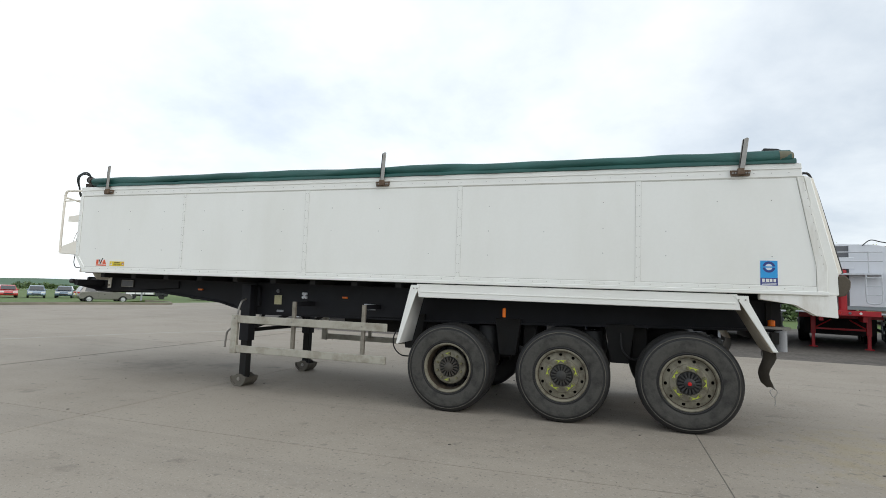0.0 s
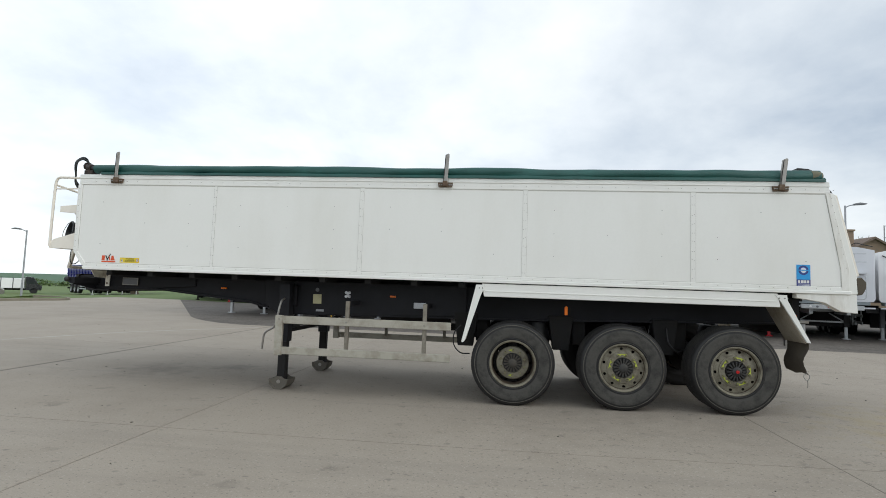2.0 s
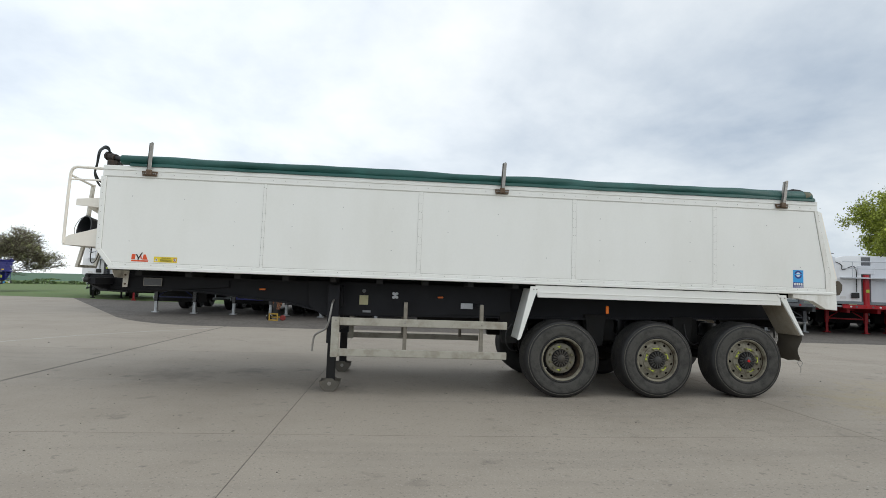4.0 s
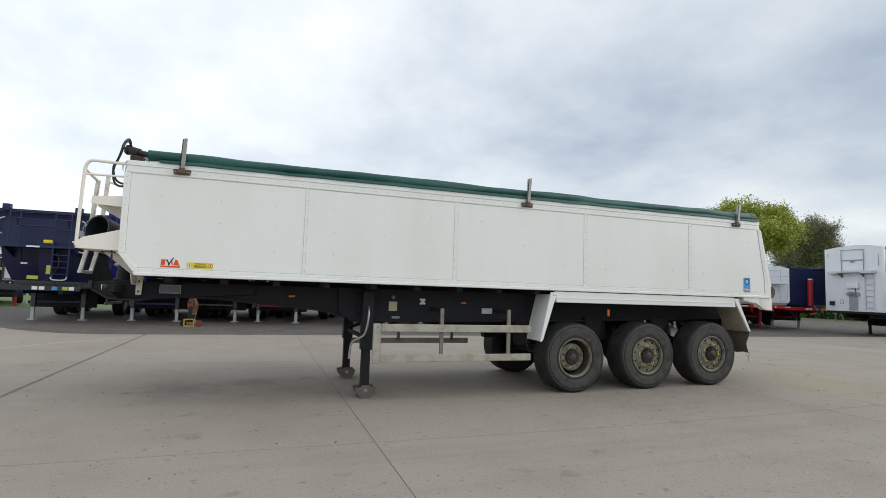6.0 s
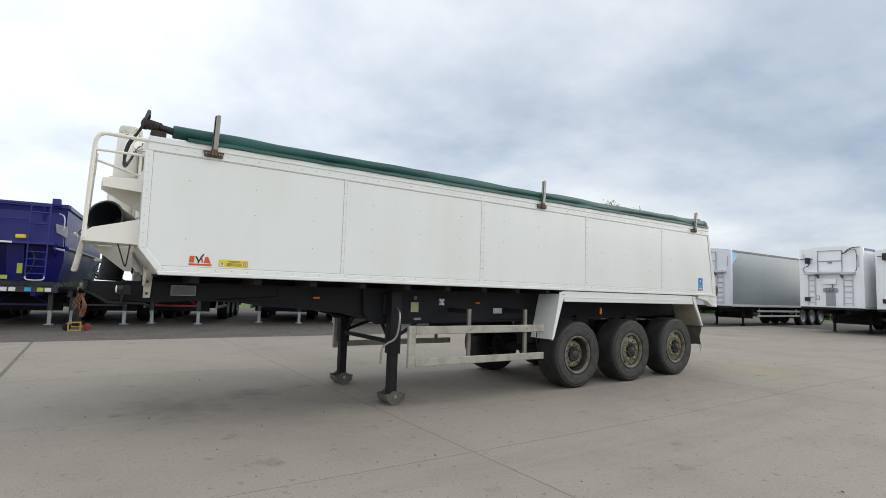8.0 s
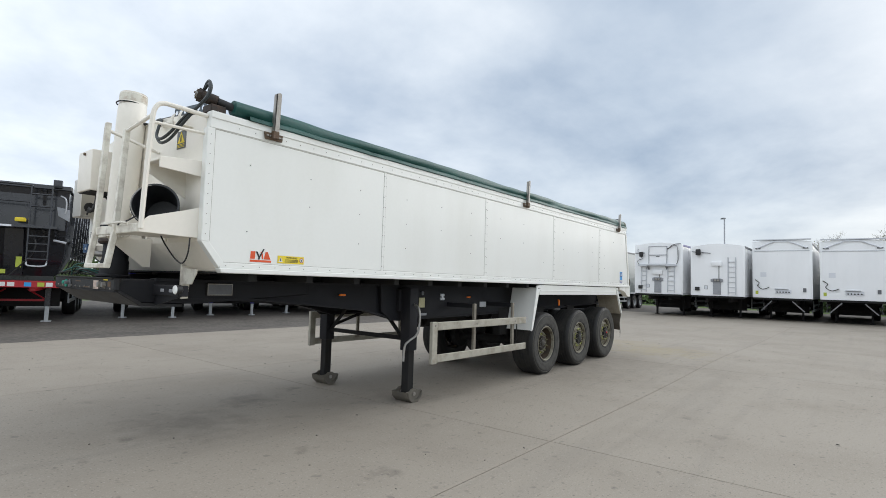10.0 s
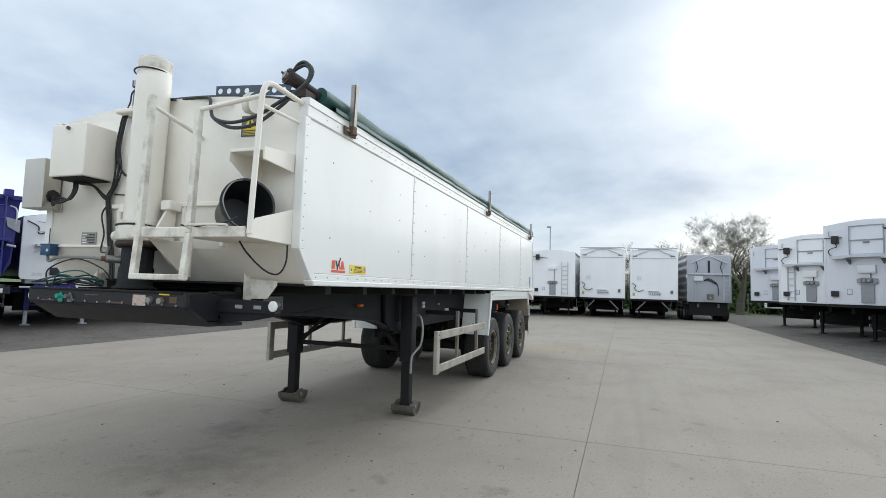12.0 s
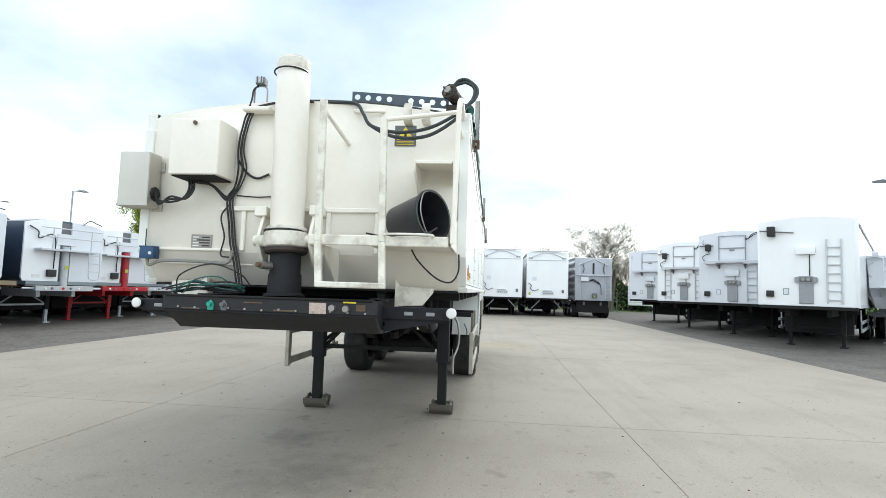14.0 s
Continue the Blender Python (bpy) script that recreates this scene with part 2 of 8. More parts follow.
GRIMY = surface("grime_streaked_white", (0.80, 0.80, 0.76), 0.4, dirt=(0.36, 0.30, 0.21), amount=0.6, scale=4.5, grain=50, bump=0.03, tone=0.04, streak=4.0)
BARREL = surface("rusty_wheel_well", (0.045, 0.034, 0.024), 0.75, metal=0.2, dirt=(0.12, 0.08, 0.045), amount=0.8, scale=9, bump=0.2)
FLAP = surface("old_mudflap", (0.09, 0.075, 0.055), 0.85, dirt=(0.05, 0.042, 0.035), amount=0.6, scale=5, bump=0.2)
RED = surface("red_chassis_paint", (0.42, 0.012, 0.02), 0.4, dirt=(0.25, 0.01, 0.012), amount=0.4, scale=3, bump=0.02)
ORANGE = surface("amber_lens", (0.75, 0.16, 0.01), 0.25, amount=0.2, bump=0.0)
REDLENS = surface("red_lens", (0.5, 0.01, 0.01), 0.25, amount=0.2, bump=0.0)
WHITELENS = surface("white_reflector", (0.8, 0.8, 0.78), 0.3, amount=0.15, bump=0.0)
YELLOW = surface("yellow_sticker", (0.80, 0.62, 0.03), 0.45, amount=0.1, scale=20, bump=0.0)
NEON = surface("yellow_green_tag", (0.45, 0.52, 0.06), 0.5, amount=0.5, scale=30)
STICKBLUE = surface("sky_blue_sticker", (0.03, 0.33, 0.72), 0.4, amount=0.1, bump=0.0)
STICKNAVY = surface("navy_sticker", (0.035, 0.045, 0.22), 0.4, amount=0.1, bump=0.0)
STICKRED = surface("orange_red_sticker", (0.72, 0.09, 0.02), 0.45, amount=0.25, scale=30, bump=0.0)
STICKWHITE = surface("sticker_white", (0.75, 0.75, 0.73), 0.45, amount=0.2, scale=20, bump=0.0)
INK = surface("black_print", (0.02, 0.02, 0.022), 0.5, amount=0.1, bump=0.0)
BLUEBOX = surface("blue_switch_box", (0.02, 0.07, 0.16), 0.45, amount=0.3, scale=9, bump=0.02)
GREENCAP = surface("green_coupling", (0.03, 0.33, 0.24), 0.45, amount=0.4, scale=12)
BLUE = surface("bright_blue_paint", (0.005, 0.008, 0.16), 0.4, dirt=(0.004, 0.006, 0.08), amount=0.5, scale=2.0, bump=0.01, coat=0.1)
DEEPBLUE = surface("navy_paint", (0.003, 0.008, 0.055), 0.45, dirt=(0.006, 0.009, 0.035), amount=0.4, scale=2.0, bump=0.01, coat=0.0)
NEARBLACK = surface("black_gloss_paint", (0.012, 0.014, 0.02), 0.25, amount=0.3, scale=2.0, bump=0.01, coat=0.4)
PWHITE = surface("white_gel_paint", (0.86, 0.87, 0.88), 0.3, dirt=(0.68, 0.69, 0.69), amount=0.3, scale=1.2, bump=0.01, tone=0.02, streak=3, coat=0.2)
PGREY = surface("pale_grey_panel", (0.70, 0.72, 0.76), 0.35, dirt=(0.52, 0.54, 0.57), amount=0.35, scale=1.2, bump=0.01, tone=0.02, streak=3)
SIDEGREY = surface("slate_side_panel", (0.235, 0.27, 0.285), 0.3, metal=0.3, dirt=(0.33, 0.36, 0.37), amount=0.6, scale=0.5, bump=0.01, streak=4)
SIDEDARK = surface("dark_teal_side_panel", (0.05, 0.075, 0.10), 0.35, dirt=(0.09, 0.12, 0.14), amount=0.5, scale=0.8, bump=0.01)
DARKGREY = surface("dark_grey_fitting", (0.14, 0.145, 0.155), 0.5, amount=0.4, scale=6, bump=0.05)
MIDGREY = surface("mid_grey_fitting", (0.3, 0.31, 0.33), 0.5, amount=0.4, scale=6, bump=0.05)
PALETUBE = surface("pale_grey_tube", (0.55, 0.57, 0.6), 0.45, amount=0.3, scale=8)
SILVERLEG = surface("galvanised_leg", (0.5, 0.52, 0.53), 0.5, metal=0.4, amount=0.4, scale=6)
BARK = surface("tree_bark", (0.11, 0.09, 0.065), 0.95, dirt=(0.16, 0.15, 0.11), amount=0.6, scale=4, grain=30, bump=0.5)
TWIG = surface("fine_twigs", (0.115, 0.11, 0.078), 0.95, amount=0.4, scale=3, bump=0.0)


def leaf_material(name, base, dark, spread):
    m = surface(name, base, 0.6, dirt=dark, amount=0.8, scale=0.8, grain=6, bump=0.0, tone=0.2)
    t = m.node_tree
    b = t.nodes["Principled BSDF"]
    geo = t.nodes.new("ShaderNodeNewGeometry")
    last = b.inputs["Base Color"].links[0].from_socket
    h = t.nodes.new("ShaderNodeHueSaturation")
    r = t.nodes.new("ShaderNodeMapRange")
    r.inputs[3].default_value, r.inputs[4].default_value = 1 - spread, 1 + spread
    t.links.new(geo.outputs["Random Per Island"], r.inputs[0])
    t.links.new(r.outputs[0], h.inputs["Value"]), t.links.new(last, h.inputs["Color"])
    t.links.new(h.outputs[0], b.inputs["Base Color"])
    b.inputs["Transmission Weight"].default_value = 0.0
    b.inputs["Subsurface Weight"].default_value = 0.0
    return m


LEAF = leaf_material("spring_leaves", (0.34, 0.38, 0.05), (0.20, 0.25, 0.04), 0.4)
OLIVE = leaf_material("budding_leaves", (0.24, 0.25, 0.11), (0.13, 0.14, 0.07), 0.35)
HEDGE = leaf_material("hedge_leaves", (0.085, 0.135, 0.04), (0.055, 0.085, 0.03), 0.4)


def glass_material():
    m = bpy.data.materials.new("tinted_window_glass")
    m.use_nodes = True
    b = m.node_tree.nodes["Principled BSDF"]
    b.inputs["Base Color"].default_value = (0.025, 0.03, 0.035, 1)
    b.inputs["Roughness"].default_value = 0.06
    b.inputs["Specular IOR Level"].default_value = 0.7
    return m


GLASS = glass_material()
CARSILVER = surface("bronze_grey_car_paint", (0.23, 0.22, 0.205), 0.3, metal=0.55, amount=0.15, bump=0.0, coat=0.6)
CARBLUE = surface("pale_blue_car_paint", (0.2, 0.27, 0.34), 0.25, metal=0.4, amount=0.15, bump=0.0, coat=0.6)
CARTEAL = surface("slate_blue_car_paint", (0.10, 0.15, 0.2), 0.25, metal=0.4, amount=0.15, bump=0.0, coat=0.6)
CARRED = surface("red_car_paint", (0.45, 0.03, 0.03), 0.25, amount=0.15, bump=0.0, coat=0.6)
BRICK = surface("weathered_brick", (0.3, 0.22, 0.16), 0.9, dirt=(0.2, 0.17, 0.13), amount=0.6, scale=3, bump=0.3)
TILE = surface("brown_roof_tile", (0.2, 0.15, 0.12), 0.85, dirt=(0.12, 0.11, 0.09), amount=0.6, scale=3, bump=0.3)
CARGLASS = surface("tinted_car_glass", (0.012, 0.016, 0.018), 0.08, amount=0.1, bump=0.0, coat=0.8)

# ---- building kit ----
def box(bm, x0, y0, z0, x1, y1, z1, bevel=0.0, seg=1):
    """An axis-parallel box, its edges rounded by bevel."""
    vs = [bm.verts.new((x, y, z)) for x in (x0, x1) for y in (y0, y1) for z in (z0, z1)]
    fs = [bm.faces.new([vs[i] for i in q]) for q in ((0, 1, 3, 2), (4, 6, 7, 5), (0, 4, 5, 1), (2, 3, 7, 6), (0, 2, 6, 4), (1, 5, 7, 3))]
    if bevel:
        es = {e for f in fs for e in f.edges}
        bmesh.ops.bevel(bm, geom=list(es), offset=bevel, segments=seg, affect="EDGES", profile=0.6)
    return bm


def prism(bm, poly, axis, a, b, bevel=0.0):
    """A polygon pushed along an axis from a to b. poly: (x, z) for axis y, (y, z) for x, (x, y) for z."""
    def at(p, h):
        return {"x": (h, p[0], p[1]), "y": (p[0], h, p[1]), "z": (p[0], p[1], h)}[axis]
    lo, hi = [bm.verts.new(at(p, a)) for p in poly], [bm.verts.new(at(p, b)) for p in poly]
    n = len(poly)
    fs = [bm.faces.new(lo), bm.faces.new(hi[::-1])]
    fs += [bm.faces.new((lo[i], lo[(i + 1) % n], hi[(i + 1) % n], hi[i])) for i in range(n)]
    if bevel:
        bmesh.ops.bevel(bm, geom=list({e for f in fs for e in f.edges}), offset=bevel, segments=1, affect="EDGES")
    return bm


def rod(bm, p, q, r, r2=None, seg=12):
    """A round bar from p to q, tapering to r2."""
    return tube(bm, [p, q], r, seg, r2)


def tube(bm, pts, r, seg=8, r2=None, wobble=None):
    """A round tube swept along points, its ends closed. wobble(i, a): a factor on the radius."""
    pts = [Vector(p) for p in pts]
    n = len(pts)
    ahead = (pts[1] - pts[0]).normalized()
    side = ahead.orthogonal().normalized()
    rings = []
    for i, p in enumerate(pts):
        d = (pts[min(i + 1, n - 1)] - pts[max(i - 1, 0)]).normalized()
        side = (side - d * side.dot(d)).normalized()
        over = d.cross(side)
        rr = r if r2 is None else r + (r2 - r) * i / (n - 1)
        ring = []
        for k in range(seg):
            a = 2 * math.pi * k / seg
            f = rr * (wobble(i, a) if wobble else 1)
            ring.append(bm.verts.new(p + side * (f * math.cos(a)) + over * (f * math.sin(a))))
        rings.append(ring)
    for a, b in zip(rings, rings[1:]):
        for k in range(seg):
            bm.faces.new((a[k], a[(k + 1) % seg], b[(k + 1) % seg], b[k]))
    bm.faces.new(rings[0][::-1]), bm.faces.new(rings[-1])
    return bm


def curve_points(ctrl, steps=8):
    """A smooth run of points through the given ones."""
    c = [Vector(p) for p in ctrl]
    c = [2 * c[0] - c[1], *c, 2 * c[-1] - c[-2]]
    out = []
    for i in range(1, len(c) - 2):
        for s in range(steps):
            t = s / steps
            p0, p1, p2, p3 = c[i - 1], c[i], c[i + 1], c[i + 2]
            out.append(0.5 * (2 * p1 + (p2 - p0) * t + (2 * p0 - 5 * p1 + 4 * p2 - p3) * t * t + (3 * p1 - p0 - 3 * p2 + p3) * t ** 3))
    return out + [c[-2]]


def hose(bm, ctrl, r, seg=8, steps=8):
    return tube(bm, curve_points(ctrl, steps), r, seg)


def lathe(bm, profile, seg=32, centre=(0, 0, 0), axis="y", caps=True):
    """A profile of (radius, height) turned about an axis through centre."""
    c = Vector(centre)
    rings = []
    for r, h in profile:
        ring = []
        for k in range(seg):
            a = 2 * math.pi * k / seg
            u, v = r * math.cos(a), r * math.sin(a)
            ring.append(bm.verts.new(c + Vector({"y": (u, h, v), "z": (u, v, h), "x": (h, u, v)}[axis])))
        rings.append(ring)
    for a, b in zip(rings, rings[1:]):
        for k in range(seg):
            bm.faces.new((a[k], a[(k + 1) % seg], b[(k + 1) % seg], b[k]))
    if caps and profile[0][0] > 1e-4:
        bm.faces.new(rings[0])
    if caps and profile[-1][0] > 1e-4:
        bm.faces.new(rings[-1][::-1])
    return bm


def finish(bm, mat, sharp=32):
    bmesh.ops.remove_doubles(bm, verts=bm.verts[:], dist=1e-5)
    bmesh.ops.recalc_face_normals(bm, faces=bm.faces[:])
    me = bpy.data.meshes.new("mesh")
    bm.to_mesh(me)
    bm.free()
    me.materials.append(mat)
    me.polygons.foreach_set("use_smooth", [True] * len(me.polygons))
    me.set_sharp_from_angle(angle=radians(sharp))
    return me


def part(name, bm, mat, parent, label="", sharp=32):
    """Links a bmesh as one mesh object under a thing or a part."""
    ob = new(name, finish(bm, mat, sharp) if isinstance(bm, bmesh.types.BMesh) else bm)
    ob.data.name = name
    ob.parent = parent
    return tagged(ob, label)


def twin(ob, m, parent=None):
    """The same mesh once more, at the pose m under the same parent."""
    o = new(ob.name.split(".")[0], ob.data)
    o.parent = parent or ob.parent
    o.matrix_basis = m
    if "label" in ob:
        o["label"] = ob["label"]
    return o


def B():
    return bmesh.new()


def thing(name, at, label, category, group=""):
    ob = new(name)
    ob.empty_display_size = 0.2
    ob.matrix_basis = at if isinstance(at, Matrix) else pose(*at)
    return tagged(ob, label, category, group)


def solo(name, bm, mat, label, category, kind="", group="", sharp=32):
    ob = new(name, finish(bm, mat, sharp))
    ob.data.name = name
    return tagged(ob, label, category, group, kind)


def lettering(text, size, mat, at, parent, name="lettering", label=""):
    """Words in the built-in font, as a thin mesh."""
    cu = bpy.data.curves.new("letters", "FONT")
    cu.body, cu.size, cu.align_x, cu.align_y, cu.extrude = text, size, "CENTER", "CENTER", 0.0006
    tmp = new("letters", cu)
    me = bpy.data.meshes.new_from_object(tmp.evaluated_get(bpy.context.evaluated_depsgraph_get()))
    bpy.data.objects.remove(tmp)
    me.materials.clear()
    me.materials.append(mat)
    ob = new(name, me)
    ob.parent = parent
    ob.matrix_basis = at
    return tagged(ob, label)

# ---- the setting ----
def land(x):
    """Height of the land: level round the yard, falling gently to the west."""
    d = max(0.0, -x - 27.0)
    return -0.06 - 0.045 * min(d, 20.0) - 0.015 * min(max(d - 20.0, 0.0), 60.0) - 0.0155 * max(d - 80.0, 0.0)


bm = B()
dist = [0, 18, 27, 36, 47, 70, 107, 150, 220, 450, 1000, 2600]
fan = [[bm.verts.new((d * math.cos(a), d * math.sin(a), land(d * math.cos(a)))) for a in [2 * math.pi * k / 96 for k in range(96)]] for d in dist[1:]]
mid_v = bm.verts.new((0, 0, -0.06))
for k in range(96):
    bm.faces.new((mid_v, fan[0][k], fan[0][(k + 1) % 96]))
for a, b in zip(fan, fan[1:]):
    for k in range(96):
        bm.faces.new((a[k], b[k], b[(k + 1) % 96], a[(k + 1) % 96]))
solo("ground", bm, GRASS, "rough green grass reaching to the horizon", "grass", "structure", sharp=80)

bm = B()
prism(bm, [(-21.4, 25.6), (-12.6, 11.0), (-9.4, 9.0), (-8.6, -30), (42, -30), (42, 30.5), (-11, 27.5), (-11, 24.2), (-15, 24.2)], "z", -0.055, -0.014)
solo("asphalt_yard", bm, ASPHALT, "dark worn asphalt round the concrete, under parked trailers", "asphalt", "structure")

apron = thing("pavement", (0, 0, 0), "pale stained concrete apron cast in large slabs", "pavement")
tagged(apron, kind="structure")


def rise(x, y):
    """The apron is a little crowned under the trailer's axles, so that rain runs off."""
    return 0.075 * math.exp(-((x - 4.5) / 3.2) ** 2) * max(0.0, 1 - ((y - 0.9) / 8.6) ** 2)


def sheet(x0, y0, x1, y1, top, deep, cells=8):
    """A thick sheet that follows the crown of the apron."""
    bm = B()
    n = max(1, cells if x1 - x0 > 1 else 1)
    m = max(1, cells if y1 - y0 > 1 else 1)
    grid = [[bm.verts.new((x, y, rise(x, y) + top)) for y in [y0 + (y1 - y0) * j / m for j in range(m + 1)]] for x in [x0 + (x1 - x0) * i / n for i in range(n + 1)]]
    for i in range(n):
        for j in range(m):
            bm.faces.new((grid[i][j], grid[i + 1][j], grid[i + 1][j + 1], grid[i][j + 1]))
    rim = [grid[i][0] for i in range(n)] + [grid[n][j] for j in range(m)] + [grid[i][m] for i in range(n, 0, -1)] + [grid[0][j] for j in range(m, 0, -1)]
    low = [bm.verts.new((v.co.x, v.co.y, deep)) for v in rim]
    for k in range(len(rim)):
        q = (k + 1) % len(rim)
        bm.faces.new((rim[k], low[k], low[q], rim[q]))
    return bm


def slab(x0, y0, x1, y1):
    ga, gb = (0.03 if abs(x0 + 7.3) < 0.01 else 0.005), (0.03 if abs(x1 + 7.3) < 0.01 else 0.005)
    return part("slab", sheet(x0 + ga, y0 + 0.004, x1 - gb, y1 - 0.004, 0.0, -0.05), CONCRETE, apron, "", 20)


XJ = [-25.2, -19.2, -13.25, -7.3, -3.35, 2.65, 8.65, 14.65, 20.65, 26.4]
YJ = [-7.85, -1.72, 3.85, 9.45]
for x0, x1 in zip(XJ, XJ[1:]):
    for y0, y1 in zip(YJ, YJ[1:]):
        slab(x0, y0, x1, y1)
for x0, x1 in zip(XJ[:4], XJ[1:4]):
    slab(x0, -14, x1, -7.85)
bm = B()
prism(bm, [(-25.2, 9.46), (-8.5, 9.46), (-9.3, 9.75), (-10.0, 10.2), (-10.8, 10.9), (-11.55, 11.75), (-15.15, 17.0), (-25.2, 17.0)], "z", -0.05, 0.0)
part("slab", bm, CONCRETE, apron)
bm = B()
prism(bm, [(-25.2, 17.01), (-15.16, 17.01), (-20.8, 25.2), (-25.2, 25.2)], "z", -0.05, 0.0)
part("slab", bm, CONCRETE, apron)

FILLER = surface("gritty_joint_filler", (0.17, 0.155, 0.135), 0.95, dirt=(0.11, 0.1, 0.085), amount=0.8, scale=6, grain=70, bump=0.5)
for x in XJ[1:-1]:
    w = 0.031 if abs(x + 7.3) < 0.01 else 0.006
    part("joint_filler", sheet(x - w, -7.85, x + w, 9.45, -0.004 if w > 0.02 else -0.003, -0.045, 24), FILLER, apron, "gritty dark joint filler")
for y in YJ[1:-1]:
    part("joint_filler", sheet(-25.2, y - 0.005, 26.4, y + 0.005, -0.0045, -0.045, 64), FILLER, apron, "gritty dark joint filler")
# a worn pale line brushed across the apron
PALE = surface("worn_pale_line", (0.40, 0.375, 0.335), 0.85, dirt=(0.29, 0.265, 0.23), amount=1.0, scale=2.5, grain=60, bump=0.2)
bm = B()
prev = None
for i, p in enumerate(curve_points([(-11.6, 0.6, 0.0015), (-10.9, 2.4, 0.0015), (-9.75, 5.5, 0.0015), (-8.7, 7.2, 0.0015), (-7.45, 8.75, 0.0015)], 8)):
    wv = 0.035 + 0.015 * noise.noise(Vector((i * 0.4, 0, 0)))
    pair = [bm.verts.new(p + Vector((-wv, 0.02, 0))), bm.verts.new(p + Vector((wv, -0.02, 0)))]
    if prev:
        bm.faces.new((prev[0], prev[1], pair[1], pair[0]))
    prev = pair
solo("worn_line", bm, PALE, "worn pale line across the concrete", "line", "structure")
# stones and crumbs of dirt
rng = random.Random(8)
bm = B()
for k in range(260):
    x, y = rng.uniform(-12, 8), rng.uniform(-6, 8)
    r = rng.choice((0.004, 0.005, 0.006, 0.009))
    mtx = Matrix.Translation((x, y, r * 0.4 + rise(x, y))) @ Matrix.Rotation(rng.uniform(0, 6), 4, "Z") @ Matrix.Diagonal((rng.uniform(0.8, 2.2), 1, 0.7, 1))
    bmesh.ops.create_icosphere(bm, subdivisions=1, radius=r, matrix=mtx)
ob = solo("grit", bm, surface("dark_grit", (0.1, 0.09, 0.075), 0.9, dirt=(0.25, 0.22, 0.18), amount=0.8, scale=2), "scattered small stones and crumbs on concrete", "grit", "stuff")

# grass bank with its low kerb, west of the apron
kerb_line = [(-25.0, -16), (-25.4, 0), (-25.4, 11.0), (-24.9, 14.0), (-23.9, 17.0), (-23.2, 18.8), (-23.9, 20.0), (-25.2, 20.7), (-27.0, 21.0)]
bm = B()
run = curve_points([(x, y, 0.0) for x, y in kerb_line], 6)
prev = None
for i, p in enumerate(run):
    d = (run[min(i + 1, len(run) - 1)] - run[max(i - 1, 0)]).normalized()
    n = Vector((d.y, -d.x, 0))
    ringv = [bm.verts.new(p + n * a + Vector((0, 0, h))) for a, h in ((0.0, -0.06), (-0.02, 0.11), (-0.05, 0.125), (-0.15, 0.125), (-0.15, -0.06))]
    if prev:
        for a in range(4):
            bm.faces.new((prev[a], prev[a + 1], ringv[a + 1], ringv[a]))
    prev = ringv
solo("kerb", bm, KERB, "low mossy concrete kerb edging the grass", "kerb", "structure")
bm = B()
inner = [bm.verts.new((p.x - 0.13, p.y - 0.02, 0.10)) for p in run]
outer = [bm.verts.new((-31.5, p.y * 1.12 - 1.0, land(-31.5) + 0.01)) for p in run]
for i in range(len(run) - 1):
    bm.faces.new((inner[i], inner[i + 1], outer[i + 1], outer[i]))
solo("grass_bank", bm, GRASS, "mown green grass bank behind a kerb", "grass", "structure")

# far hillside of crops and hedgerows, north-west
bm = B()
rows = []
for j in range(9):
    row = []
    for i in range(40):
        a = radians(95 + 110 * i / 39)
        d = 260 + 95 * j
        z = land(d * math.cos(a)) + 0.5 + 15.0 * (j / 8) ** 1.3 * (0.6 + 0.4 * noise.noise(Vector((i * 0.23, j * 0.3, 4.0)))) - (3 if j == 0 else 0)
        row.append(bm.verts.new((d * math.cos(a), d * math.sin(a), z)))
    rows.append(row)
for a, b in zip(rows, rows[1:]):
    for i in range(39):
        bm.faces.new((a[i], a[i + 1], b[i + 1], b[i]))
solo("hillside", bm, CROP, "low green hillside of crop fields in the distance", "hillside", "structure", sharp=80)


def leaf_cloud(count, place, size, seed):
    """Many small bent leaf quads as plain vertex and face lists."""
    rng = np.random.default_rng(seed)
    p = place(rng, count)
    n = rng.normal(size=(count, 3))
    n /= np.linalg.norm(n, axis=1)[:, None]
    u = np.cross(n, rng.normal(size=(count, 3)))
    u /= np.linalg.norm(u, axis=1)[:, None]
    v = np.cross(n, u)
    s = size * (0.6 + 0.8 * rng.random((count, 1)))
    verts = np.stack([p - u * s, p + v * s * 0.45, p + u * s, p - v * s * 0.45], 1).reshape(-1, 3)
    me = bpy.data.meshes.new("leaves")
    me.from_pydata(verts.tolist(), [], [(4 * i, 4 * i + 1, 4 * i + 2, 4 * i + 3) for i in range(count)])
    return me


def hedge(name, p, q, height, thick, count, size, mat, label, seed, base=0.0):
    p, q = np.array(p), np.array(q)

    def place(rng, n):
        t = rng.random(n)
        bulge = 0.75 + 0.35 * np.sin(t * 37 + seed) * np.sin(t * 11.3) + 0.18 * np.sin(t * 93)
        h = rng.random(n) ** 0.8 * height * bulge
        side = rng.normal(size=n) * thick * 0.4 * (1.15 - h / (height * 1.4))
        d = (q - p) / np.linalg.norm(q - p)
        xy = p + (q - p) * t[:, None] + np.array([-d[1], d[0]]) * side[:, None]
        return np.column_stack([xy, base + h])
    me = leaf_cloud(count, place, size, seed)
    me.materials.append(mat)
    ob = new(name, me)
    return tagged(ob, label, "hedge", kind="stuff")


